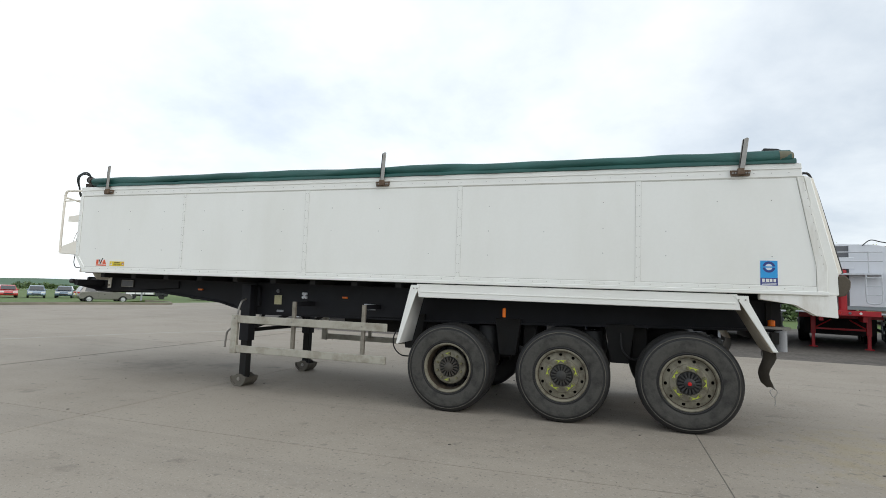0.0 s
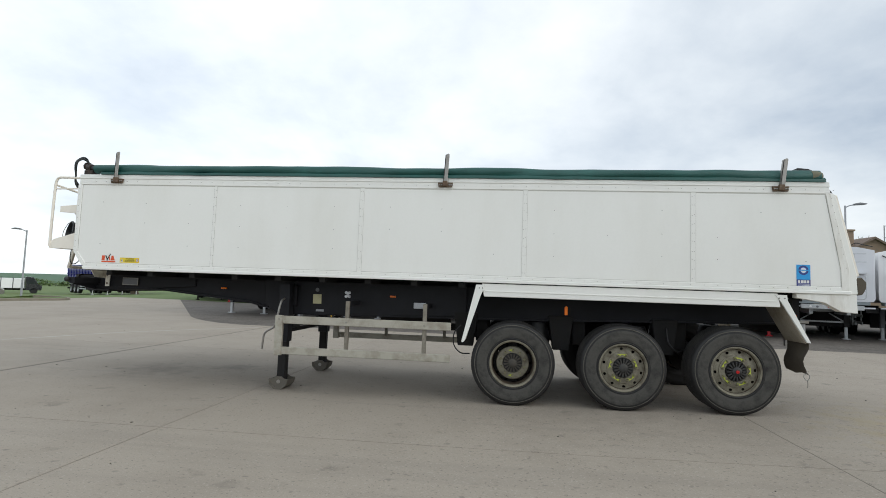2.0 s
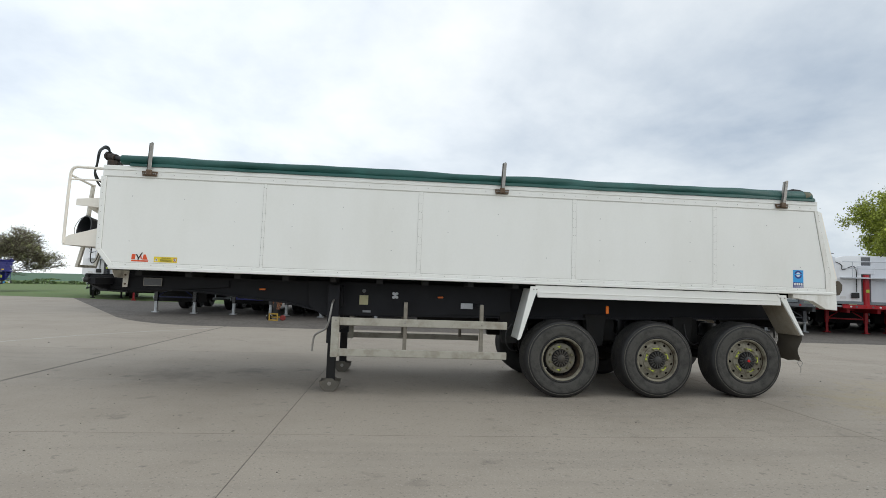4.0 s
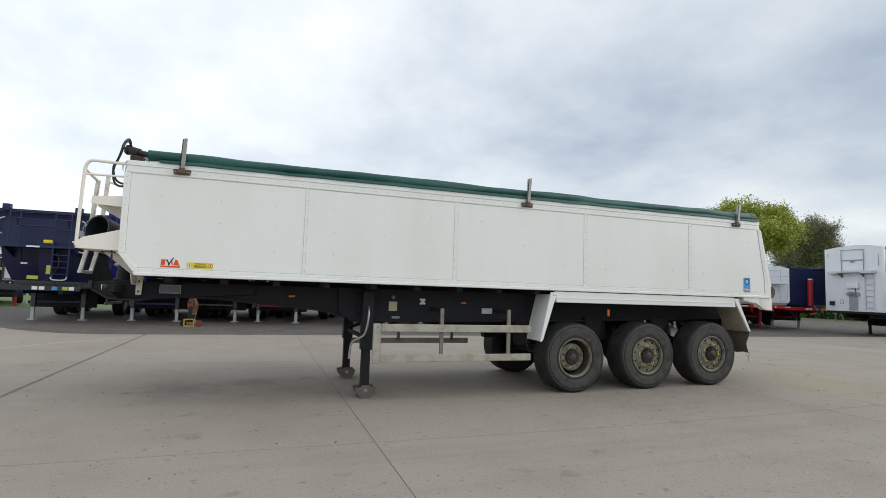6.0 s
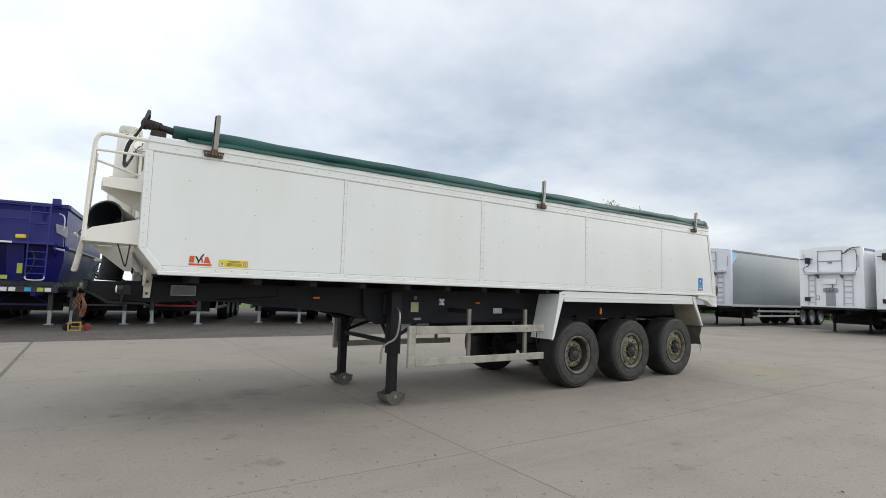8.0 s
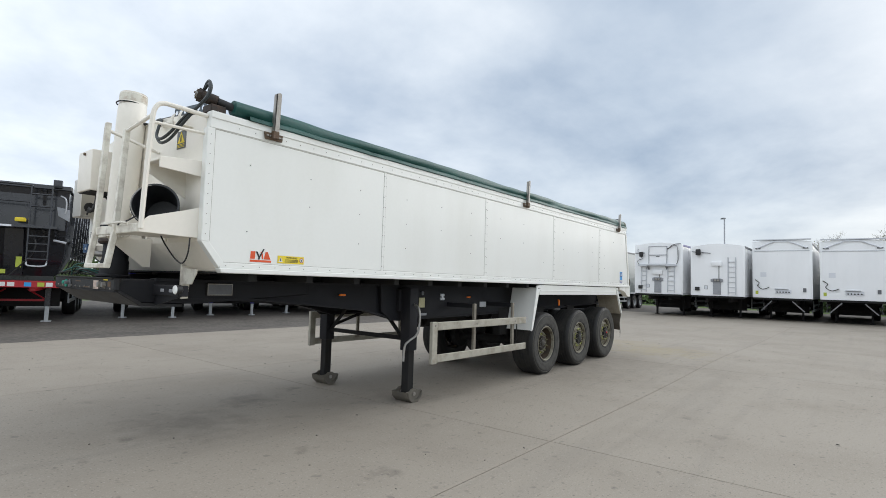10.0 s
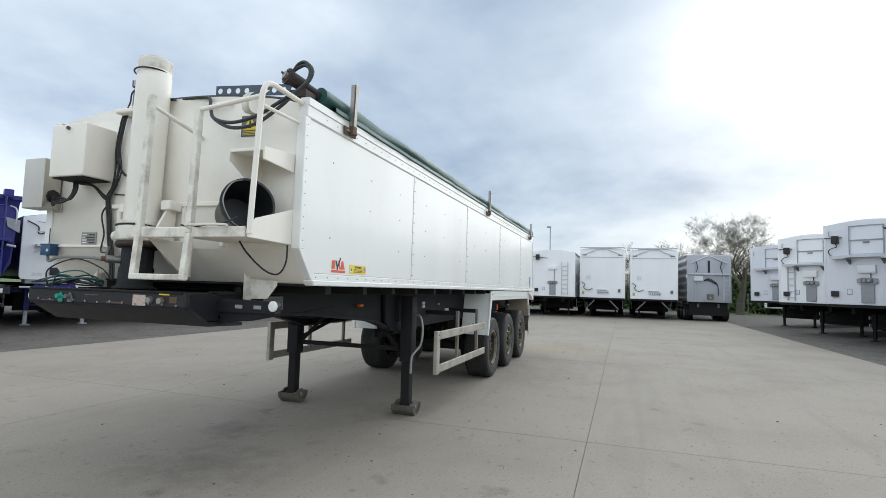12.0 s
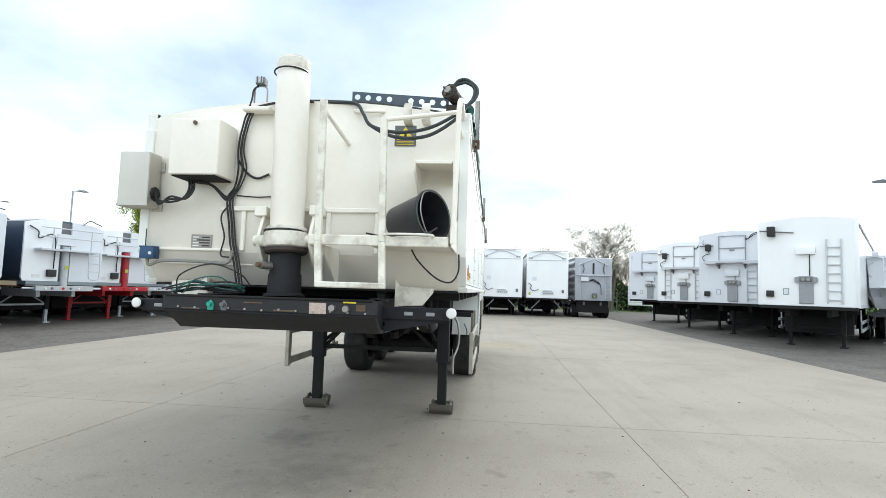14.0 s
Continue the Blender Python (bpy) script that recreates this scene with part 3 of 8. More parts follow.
hedge("hedge", (49, -40), (50, 34), 3.4, 2.4, 60000, 0.2, HEDGE, "overgrown green hedge behind the parked trailers", 3)
hedge("hedge", (51.5, -40), (52.5, 34), 2.2, 2.0, 9000, 0.34, HEDGE, "overgrown green hedge behind the parked trailers", 4)
hedge("hedge", (-3, 47), (17, 46), 3.3, 2.2, 9000, 0.2, HEDGE, "tall green hedge on the grass behind the tippers", 10)
hedge("hedge", (-150, 92), (-75, 150), 1.3, 3.0, 3500, 0.4, HEDGE, "distant green hedgerow along the field", 5, land(-110))
hedge("hedge", (-200, 20), (-150, 92), 1.3, 3.0, 3500, 0.4, HEDGE, "distant green hedgerow along the field", 6, land(-170))
hedge("hedge", (-75, 150), (30, 160), 1.6, 3.0, 4500, 0.5, HEDGE, "distant green hedgerow along the field", 7, land(-60))
hedge("hedge", (-300, 190), (-90, 360), 3.2, 7.0, 3500, 0.9, HEDGE, "far belt of trees on the hillside", 8, land(-200) - 1.6)
hedge("hedge", (-370, 30), (-302, 188), 3.2, 7.0, 2500, 0.9, HEDGE, "far belt of trees on the hillside", 9, land(-330) - 1.6)

# ---- the white tipping trailer ----
SEAMLINE = surface("grey_sealant", (0.42, 0.41, 0.38), 0.7, dirt=(0.66, 0.65, 0.60), amount=1.0, scale=5, bump=0.0)
W = 2.44                      # width of its body
trailer = thing("tipper_trailer", (0, 0, 0), "white tipping trailer with rolled green sheet on landing legs", "trailer")
XF, XRT, XRB = -5.95, 3.58, 3.87
ZB, ZT = 1.52, 2.79


def rear_x(z):
    """The rear edge of the side, which leans outwards to the bottom."""
    return 3.60 + (2.79 - z) * 0.185 if z > 1.78 else 3.787


def side_parts(y, s):
    """One side of the body: y its outer plane, s the way outwards."""
    def yy(a, b):
        return (min(y + s * a, y + s * b), max(y + s * a, y + s * b))
    seams = [-5.93, -3.96, -1.965, 0.105, 2.085]
    for i, x0 in enumerate(seams):
        x1 = seams[i + 1] if i < 4 else None
        bm = B()
        lo, hi = yy(-0.045, 0.0)
        if i == 0:
            prism(bm, [(-5.93, 1.74), (-5.80, 1.575), (x1 - 0.003, 1.575), (x1 - 0.003, 2.66), (-5.93, 2.66)], "y", lo, hi, 0.002)
        elif x1:
            prism(bm, [(x0 + 0.003, 1.575), (x1 - 0.003, 1.575), (x1 - 0.003, 2.66), (x0 + 0.003, 2.66)], "y", lo, hi, 0.002)
        else:
            prism(bm, [(x0 + 0.003, 1.575), (3.70, 1.575), (3.70, 1.78), (3.545, 2.66), (x0 + 0.003, 2.66)], "y", lo, hi, 0.002)
        part("side_panel", bm, WHITE, trailer)
    for x in seams[1:]:
        bm = B()
        lo, hi = yy(0.0, 0.004)
        w = 0.016 if x < -3 else 0.027
        box(bm, x - w, lo, 1.58, x + w, hi, 2.655, 0.001)
        part("seam_strip", bm, WHITE, trailer)
    # grey lines drawn along seams and rails, whose low relief casts little shade itself
    for x in seams[1:]:
        w = 0.016 if x < -3 else 0.027
        for e in (-w - 0.003, w):
            part("sealant_line", box(B(), x + e, yy(0.0, 0.0015)[0], 1.585, x + e + 0.003, yy(0.0, 0.0015)[1], 2.65), SEAMLINE, trailer)
    for z, xa, xb in ((2.648, -5.90, 3.545), (1.582, -5.77, 3.70)):
        part("sealant_line", box(B(), xa, yy(0.0, 0.0015)[0], z, xb, yy(0.0, 0.0015)[1], z + 0.004), SEAMLINE, trailer)
    part("sealant_line", prism(B(), [(3.54, 2.65), (3.546, 2.65), (3.701, 1.78), (3.701, 1.585), (3.695, 1.585), (3.695, 1.78)], "y", *yy(0.0, 0.0016)), SEAMLINE, trailer)
    part("sealant_line", box(B(), -5.899, yy(0.0, 0.0015)[0], 1.745, -5.895, yy(0.0, 0.0015)[1], 2.65), SEAMLINE, trailer)
    # bottom rail, in two lips, and the top rail
    bm = B()
    lo, hi = yy(-0.06, 0.006)
    prism(bm, [(-5.79, 1.495), (3.80, 1.495), (3.80, 1.535), (-5.81, 1.535)], "y", *yy(-0.06, 0.020), 0.006)
    prism(bm, [(-5.80, 1.535), (3.78, 1.535), (3.78, 1.580), (-5.80, 1.580)], "y", lo, hi, 0.004)
    part("bottom_rail", bm, WHITE, trailer)
    bm = B()
    prism(bm, [(-5.946, 2.655), (3.60, 2.655), (3.58, 2.79), (-5.946, 2.79)], "y", *yy(-0.06, 0.008), 0.006)
    prism(bm, [(-5.942, 2.735), (3.59, 2.735), (3.585, 2.793), (-5.942, 2.793)], "y", *yy(-0.06, 0.016), 0.004)
    part("top_rail", bm, WHITE, trailer)
    bm = B()
    prism(bm, [(-5.965, 1.74), (-5.90, 1.74), (-5.90, 2.655), (-5.965, 2.655)], "y", *yy(-0.06, 0.008), 0.005)
    prism(bm, [(-5.965, 1.74), (-5.90, 1.74), (-5.77, 1.58), (-5.81, 1.54)], "y", *yy(-0.06, 0.008), 0.003)
    part("corner_post", bm, WHITE, trailer)
    bm = B()
    prism(bm, [(3.545, 2.655), (3.60, 2.655), (3.785, 1.78), (3.785, 1.50), (3.70, 1.50), (3.70, 1.78)], "y", *yy(-0.06, 0.009), 0.004)
    part("rear_post", bm, GRIMY, trailer)
    # lower rear quarter with its slanted cut
    bm = B()
    prism(bm, [(3.22, 1.495), (3.80, 1.495), (3.86, 1.50), (3.87, 1.285), (3.69, 1.30), (3.52, 1.405), (3.22, 1.44)], "y", *yy(-0.10, 0.002), 0.004)
    part("rear_quarter", bm, GRIMY, trailer, "scuffed white corner plate")
    # bolt and rivet heads
    bm = B()
    def stud(x, z, r=0.006, out=0.008):
        a, b = yy(0.0, out + 0.005)
        rod(bm, (x, y, z), (x, y + s * (out + 0.004), z), r, r * 0.6, 6)
    rng = random.Random(4)
    for k in range(62):
        x = -5.75 + k * 0.153
        stud(x, 1.556, 0.005, 0.008), stud(x + 0.05, 2.70, 0.005, 0.010)
    for x in seams[1:]:
        for k in range(10):
            for dx in (-0.013, 0.013):
                stud(x + dx, 1.63 + k * 0.108 + rng.uniform(-0.01, 0.01), 0.0045, 0.006)
    for k in range(11):
        z = 1.80 + k * 0.08
        stud(rear_x(z) - 0.03, z, 0.005), stud(-5.935, z, 0.005)
    tagged(part("rivet_heads", bm, STEEL, trailer), kind="stuff")
    bm = B()
    for i, x0 in enumerate(seams):
        x1 = seams[i + 1] if i < 4 else 3.6
        for fx in (0.18, 0.5, 0.82):
            for z in (1.86, 2.13, 2.42):
                if rng.random() < 0.8:
                    stud(x0 + (x1 - x0) * fx, z + rng.uniform(-0.02, 0.02), 0.005, 0.002)
    tagged(part("panel_rivets", bm, DARKGREY, trailer), kind="stuff")


side_parts(0.0, -1)
side_parts(W, 1)

# front wall with its arched top and inward lower slope
bm = B()
arch = [(W * k / 16, 2.745 + 0.135 * math.sin(math.pi * min(max((k / 16), 0), 1)) ** 0.8) for k in range(17)]
outline = [(0.05, 1.74)] + [(0.05 if k == 0 else (W - 0.05 if k == 16 else y), z) for k, (y, z) in enumerate(arch)] + [(W - 0.05, 1.74)]
prism(bm, outline, "x", -5.95, -5.87, 0.006)
part("front_wall", bm, CREAM, trailer, "cream-white painted steel front wall", 60)
bm = B()
prism(bm, [(-5.95, 1.745), (-5.79, 1.505), (-5.70, 1.505), (-5.86, 1.745)], "y", 0.045, W - 0.045, 0.004)
part("front_slope", bm, CREAM, trailer, "sloping cream underside of the front wall")
part("weld_seam", tube(B(), [(-5.892 + 0.003 * noise.noise(Vector((k * 0.9, 0, 0))), W - 0.05 - 0.09 * k, 1.652 + 0.004 * noise.noise(Vector((k * 0.7, 3, 0)))) for k in range(10)], 0.005, 6), CREAM, trailer)
part("slope_lip", box(B(), -5.80, 0.05, 1.488, -5.69, W - 0.05, 1.503, 0.003), UNDER, trailer)
part("front_rim", tube(B(), [(-5.91, y, z + 0.01) for y, z in arch[:9]], 0.018, 8), BLACK, trailer, "black edging along the arched top")
part("front_rim", tube(B(), [(-5.91, y, z + 0.006) for y, z in arch[8:]], 0.011, 8), PALETUBE, trailer, "thin grey edging along the arched top")
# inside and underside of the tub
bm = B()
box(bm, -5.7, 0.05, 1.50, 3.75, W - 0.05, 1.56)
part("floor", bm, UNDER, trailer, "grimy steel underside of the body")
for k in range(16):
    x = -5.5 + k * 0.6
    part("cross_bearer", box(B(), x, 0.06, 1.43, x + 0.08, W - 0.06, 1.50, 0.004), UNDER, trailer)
# tailgate, standing proud of the rear
bm = B()
prism(bm, [(3.61, 2.68), (3.675, 2.66), (3.89, 1.72), (3.90, 1.50), (3.79, 1.50), (3.79, 1.78)], "y", 0.03, W - 0.03, 0.008)
part("tailgate", bm, WHITE, trailer, "leaning white tailgate")
for y in (0.05, 0.85, 1.6, W - 0.09):
    part("tailgate_rib", prism(B(), [(3.675, 2.66), (3.705, 2.65), (3.925, 1.72), (3.895, 1.70)], "y", y, y + 0.05, 0.004), CREAM, trailer)
bm = B()
prism(bm, [(3.87, 1.69), (3.94, 1.70), (3.99, 1.645), (3.985, 1.57), (3.945, 1.50), (3.88, 1.49)], "y", 0.03, 0.22, 0.01)
part("hinge_box", bm, FLAP, trailer, "brown weathered tailgate latch box")
bm = B()
hose(bm, [(3.62, 0.2, 2.70), (3.67, 0.18, 2.73), (3.74, 0.2, 2.66), (3.86, 0.2, 2.2), (3.96, 0.15, 1.72)], 0.012)
part("latch_cable", bm, BLACK, trailer)
bm = B()
prism(bm, [(-5.9, 2.79), (3.55, 2.79), (3.5, 2.80), (-5.85, 2.80)], "y", 0.02, 0.16)
part("sheet_ledge", bm, WHITE, trailer)

# stretched sheet over the top
bm = B()
cols = []
for i in range(60):
    x = -5.8 + 9.3 * i / 59
    cols.append([bm.verts.new((x, y, 2.80 + 0.10 * math.sin(math.pi * y / W) + 0.012 * noise.noise(Vector((x * 1.5, y * 2, 0))))) for y in [0.10 + 2.3 * k / 12 for k in range(13)]])
for a, b in zip(cols, cols[1:]):
    for k in range(12):
        bm.faces.new((a[k], a[k + 1], b[k + 1], b[k]))
cover_sheet = part("cover_sheet", bm, TARP, trailer, "green sheet drawn over the load", 80)
# the rolled edge with wrinkles, resting along the near top rail
def roll_radius(x):
    return 0.062 + 0.006 * ((x + 5.8) / 9.3) ** 1.6


def roll_wobble(i, a):
    x = -5.745 + 9.245 * i / 189
    twist = noise.noise(Vector((x * 2.2, math.cos(a + x * 0.9) * 0.9, math.sin(a + x * 0.9) * 0.9)))
    fold = 0.10 * math.sin(a * 2 + x * 2.4 + 2.2 * noise.noise(Vector((x * 1.3, 0, 3))))
    return (roll_radius(x) / 0.06) * (1 + 0.16 * twist + fold)


bm = B()
tube(bm, [(-5.745 + 9.245 * i / 189, 0.035 + 0.012 * noise.noise(Vector((i * 0.05, 1, 0))), 2.874 - 0.012 * (i / 189) + 0.004 * noise.noise(Vector((i * 0.06, 7, 0)))) for i in range(190)], 0.06, 22, wobble=roll_wobble)
part("sheet_roll", bm, TARP, trailer, "wrinkled green tarpaulin roll", 60)
bm = B()
tube(bm, [(3.40 + 0.032 * i, 0.035, 2.864) for i in range(5)], 0.072, 20, wobble=lambda i, a: (1.0, 1.0, 0.97, 0.88, 0.62)[i] * (1 + 0.05 * math.sin(3 * a + i)))
part("roll_end", bm, TARPEND, trailer, "scuffed brown end of the sheet roll")
bm = B()
cols = []
for i in range(170):
    x = -5.62 + 9.16 * i / 169
    w = 0.012 * noise.noise(Vector((x * 3, 0, 0)))
    t = (x + 5.6) / 9.2
    cols.append([bm.verts.new(p) for p in ((x, 0.14, 2.81), (x, -0.012, 2.835 + 0.012 * t + w), (x, -0.030 + w, 2.825 + w), (x, -0.034 + w * 0.5, 2.798 - 0.004 + w * 0.7), (x, -0.020, 2.792), (x, 0.12, 2.797))])
for a, b in zip(cols, cols[1:]):
    for k in range(5):
        bm.faces.new((a[k], a[k + 1], b[k + 1], b[k]))
part("sheet_flap", bm, TARP, trailer, "folded green flap under the roll", 60)
bm = B()
prism(bm, [(3.27, 2.90), (3.28, 2.975), (3.40, 2.965), (3.52, 2.915), (3.50, 2.90)], "y", 0.06, 0.36, 0.004)
part("sheet_corner", bm, BLACK, trailer, "raised dark corner of the sheet")
# uprights that stop the roll
for x, h, lean in ((-5.38, 3.09, 0.012), (-0.895, 3.085, 0.02), (3.05, 3.05, 0.045)):
    bm = B()
    prism(bm, [(x - 0.027, 2.70), (x + 0.027, 2.70), (x + 0.027 + lean, h), (x + 0.012 + lean, h + 0.012), (x - 0.025 + lean, h - 0.005)], "y", -0.062, -0.052, 0.002)
    prism(bm, [(x - 0.027, 2.70), (x - 0.015, 2.70), (x - 0.013 + lean, h - 0.004), (x - 0.025 + lean, h - 0.005)], "y", -0.062, -0.022, 0.002)
    post = part("sheet_stop", bm, STEEL, trailer, "upright flat steel stop post")
    bm = B()
    prism(bm, [(x - 0.085, 2.675), (x + 0.085, 2.675), (x + 0.095, 2.735), (x - 0.095, 2.735)], "y", -0.030, -0.014, 0.003)
    box(bm, x - 0.030, -0.066, 2.685, x + 0.030, -0.03, 2.75, 0.004)
    part("bracket", bm, RUST, post, "rusty bolted bracket")
    for dx in (-0.07, -0.045, 0.05, 0.075):
        part("bolt", rod(B(), (x + dx, -0.028, 2.705), (x + dx, -0.044, 2.705), 0.010, 0.008, 6), STEEL, post)

# ---- stickers ----
def plate(name, x0, z0, x1, z1, mat, parent, label="", y=-0.0015, lift=0.001):
    bm = B()
    box(bm, x0, y - lift, z0, x1, y, z1)
    return part(name, bm, mat, parent, label)


def ring_plate(x, z, r0, r1, mat, parent, name, y, seg=28):
    bm = B()
    a = [2 * math.pi * k / seg for k in range(seg)]
    vs = [[bm.verts.new((x + r * math.cos(t), y, z + r * math.sin(t))) for t in a] for r in (r0, r1)] if r0 > 0 else None
    if vs:
        for k in range(seg):
            bm.faces.new((vs[0][k], vs[0][(k + 1) % seg], vs[1][(k + 1) % seg], vs[1][k]))
    else:
        bm.faces.new([bm.verts.new((x + r1 * math.cos(t), y, z + r1 * math.sin(t))) for t in a])
    return part(name, bm, mat, parent)


badge = plate("blue_sticker", 3.222, 1.655, 3.372, 1.825, STICKBLUE, trailer, "blue sticker with a round emblem and a navy band")
plate("band", 3.222, 1.560, 3.372, 1.655, STICKNAVY, badge)
ring_plate(3.297, 1.762, 0.034, 0.055, STICKNAVY, badge, "emblem_ring", -0.0032)
ring_plate(3.297, 1.762, 0.0, 0.030, PGREY, badge, "emblem_disc", -0.0032)
plate("emblem_bar", 3.236, 1.756, 3.358, 1.768, STICKBLUE, badge, y=-0.0040)
for i, w in enumerate((0.024, 0.028, 0.024, 0.022)):
    plate("mark", 3.236 + i * 0.033, 1.614, 3.236 + i * 0.033 + w, 1.646, STICKWHITE, badge, y=-0.003)
for z in (1.600, 1.586, 1.572):
    plate("print_bar", 3.234, z, 3.36, z + 0.006, PGREY, badge, y=-0.003)
logo = plate("maker_sticker", -5.535, 1.600, -5.330, 1.618, STICKRED, trailer, "orange-red maker's sticker with a black tick")
part("left_shape", prism(B(), [(-5.533, 1.626), (-5.490, 1.626), (-5.486, 1.690), (-5.529, 1.690)], "y", -0.003, -0.001), STICKRED, logo)
part("right_shape", prism(B(), [(-5.402, 1.626), (-5.338, 1.626), (-5.366, 1.690), (-5.388, 1.690)], "y", -0.003, -0.001), STICKRED, logo)
part("middle_shape", prism(B(), [(-5.436, 1.690), (-5.420, 1.690), (-5.407, 1.634), (-5.418, 1.626)], "y", -0.003, -0.001), STICKRED, logo)
bm = B()
prism(bm, [(-5.482, 1.690), (-5.466, 1.690), (-5.447, 1.652), (-5.412, 1.716), (-5.400, 1.712), (-5.440, 1.640), (-5.444, 1.622), (-5.458, 1.622), (-5.456, 1.640)], "y", -0.004, -0.0015)
part("tick_shape", bm, INK, logo)
warn = plate("warning_sticker", -5.265, 1.600, -4.985, 1.668, YELLOW, trailer, "yellow warning sticker")
lettering("WARNING", 0.024, INK, pose(-5.118, -0.0034, 1.652, 90, 0, 0), warn)
for z in (1.632, 1.622, 1.612):
    plate("print_bar", -5.19, z, -5.05, z + 0.004, INK, warn, y=-0.003)
bm = B()
prism(bm, [(-5.255, 1.612), (-5.212, 1.612), (-5.2335, 1.655)], "y", -0.0035, -0.002)
part("hazard_triangle", bm, STICKWHITE, warn)
bm = B()
prism(bm, [(-5.240, 1.620), (-5.228, 1.620), (-5.231, 1.643), (-5.237, 1.643)], "y", -0.0045, -0.003)
part("hazard_mark", bm, INK, warn)
ring_plate(-5.012, 1.634, 0.0, 0.022, STICKWHITE, warn, "disc", -0.0032)
ring_plate(-5.012, 1.634, 0.017, 0.022, REDLENS, warn, "disc_ring", -0.0040)
plate("disc_mark", -5.017, 1.626, -5.007, 1.643, INK, warn, y=-0.0040)

# ---- chassis ----
for y in (0.535, W - 0.655):
    bm = B()
    prism(bm, [(-6.05, 1.43), (3.55, 1.43), (3.55, 1.12), (0.2, 1.02), (-3.1, 0.98), (-3.7, 1.12), (-5.0, 1.24), (-6.05, 1.26)], "y", y + 0.045, y + 0.075)
    prism(bm, [(-6.05, 1.41), (3.55, 1.41), (3.55, 1.435), (-6.05, 1.435)], "y", y, y + 0.12, 0.003)
    prism(bm, [(-6.05, 1.255), (-5.0, 1.235), (-3.7, 1.115), (-3.1, 0.975), (0.2, 1.015), (3.55, 1.115), (3.55, 1.135), (0.2, 1.037), (-3.1, 0.997), (-3.7, 1.135), (-5.0, 1.255), (-6.05, 1.275)], "y", y, y + 0.12)
    part("chassis_rail", bm, NAVY, trailer, "long dark navy chassis rail")
for x in (-4.6, -3.6, -2.4, -1.4, -0.4, 0.65, 1.95, 3.2):
    part("cross_member", box(B(), x, 0.76, 1.18, x + 0.09, W - 0.76, 1.36, 0.004), NAVY, trailer)
# side raves: dark outrigger plates between rail and body
bm = B()
prism(bm, [(-3.45, 1.44), (-0.62, 1.44), (-0.62, 1.04), (-3.25, 0.98), (-3.42, 1.10)], "y", 0.522, 0.56, 0.004)
part("side_plate", bm, NAVY, trailer, "dark navy plate along the chassis")
bm = B()
prism(bm, [(-3.45, 1.44), (-0.62, 1.44), (-0.62, 1.04), (-3.25, 0.98), (-3.42, 1.10)], "y", W - 0.56, W - 0.522, 0.004)
part("side_plate", bm, NAVY, trailer, "dark navy plate along the chassis")
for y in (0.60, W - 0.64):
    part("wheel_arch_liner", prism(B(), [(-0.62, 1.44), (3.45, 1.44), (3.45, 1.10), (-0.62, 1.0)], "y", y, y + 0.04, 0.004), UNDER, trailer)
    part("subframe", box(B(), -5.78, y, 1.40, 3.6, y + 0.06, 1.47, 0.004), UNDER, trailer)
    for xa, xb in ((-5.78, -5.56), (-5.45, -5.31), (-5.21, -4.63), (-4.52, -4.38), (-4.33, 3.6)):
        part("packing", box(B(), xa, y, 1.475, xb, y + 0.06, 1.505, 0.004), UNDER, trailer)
# neck, rubbing plate and nose
bm = B()
prism(bm, [(-6.270, 1.42), (-4.5, 1.42), (-4.5, 1.30), (-5.7, 1.22), (-6.170, 1.23), (-6.340, 1.32), (-6.340, 1.40)], "y", 0.55, W - 0.50, 0.012)
NOSE = surface("scraped_nose_paint", (0.010, 0.011, 0.014), 0.6, dirt=(0.034, 0.030, 0.026), amount=0.65, scale=5.0, grain=50, bump=0.2, tone=0.25)
part("neck", bm, NAVY, trailer, "dark scraped neck and rubbing plate")
bm = B()
box(bm, -6.365, 0.53, 1.33, -6.320, W - 0.48, 1.425, 0.008)
part("nose_beam", bm, NOSE, trailer, "scraped navy front beam")
bm = B()
prism(bm, [(-6.350, 1.325), (-6.160, 1.205), (-5.820, 1.195), (-5.820, 1.22), (-6.150, 1.23), (-6.320, 1.335)], "y", 0.54, W - 0.49, 0.004)
part("rubbing_plate", bm, NOSE, trailer)
# couplings on the nose
bm = B()
lathe(bm, [(0.0, -6.405), (0.014, -6.405), (0.017, -6.380), (0.014, -6.365)], 14, (0, 1.62, 1.375), "x")
prism(bm, [(1.602, 1.335), (1.638, 1.335), (1.643, 1.375), (1.62, 1.405), (1.597, 1.375)], "x", -6.380, -6.367, 0.003)
part("air_coupling", bm, GREENCAP, trailer, "green air coupling cap")
bm = B()
lathe(bm, [(0.0, -6.410), (0.014, -6.410), (0.017, -6.380), (0.014, -6.365)], 14, (0, 1.53, 1.375), "x")
prism(bm, [(1.512, 1.335), (1.548, 1.335), (1.553, 1.375), (1.53, 1.405), (1.507, 1.375)], "x", -6.380, -6.367, 0.003)
part("air_coupling", bm, DARKGREY, trailer, "grey air coupling cap")
bm = B()
box(bm, -6.369, 0.855, 1.335, -6.366, 0.965, 1.405)
part("nose_sticker", bm, surface("faded_label", (0.5, 0.38, 0.32), 0.6, dirt=(0.6, 0.58, 0.55), amount=0.8, scale=60, bump=0.0), trailer, "faded label on the nose")
bm = B()
box(bm, -6.369, 0.66, 1.408, -6.366, 0.745, 1.42)
part("yellow_label", bm, YELLOW, trailer)
bm = B()
lathe(bm, [(0.0, -6.390), (0.02, -6.390), (0.024, -6.365)], 12, (0, 0.815, 1.375), "x")
part("socket", bm, STEEL, trailer)
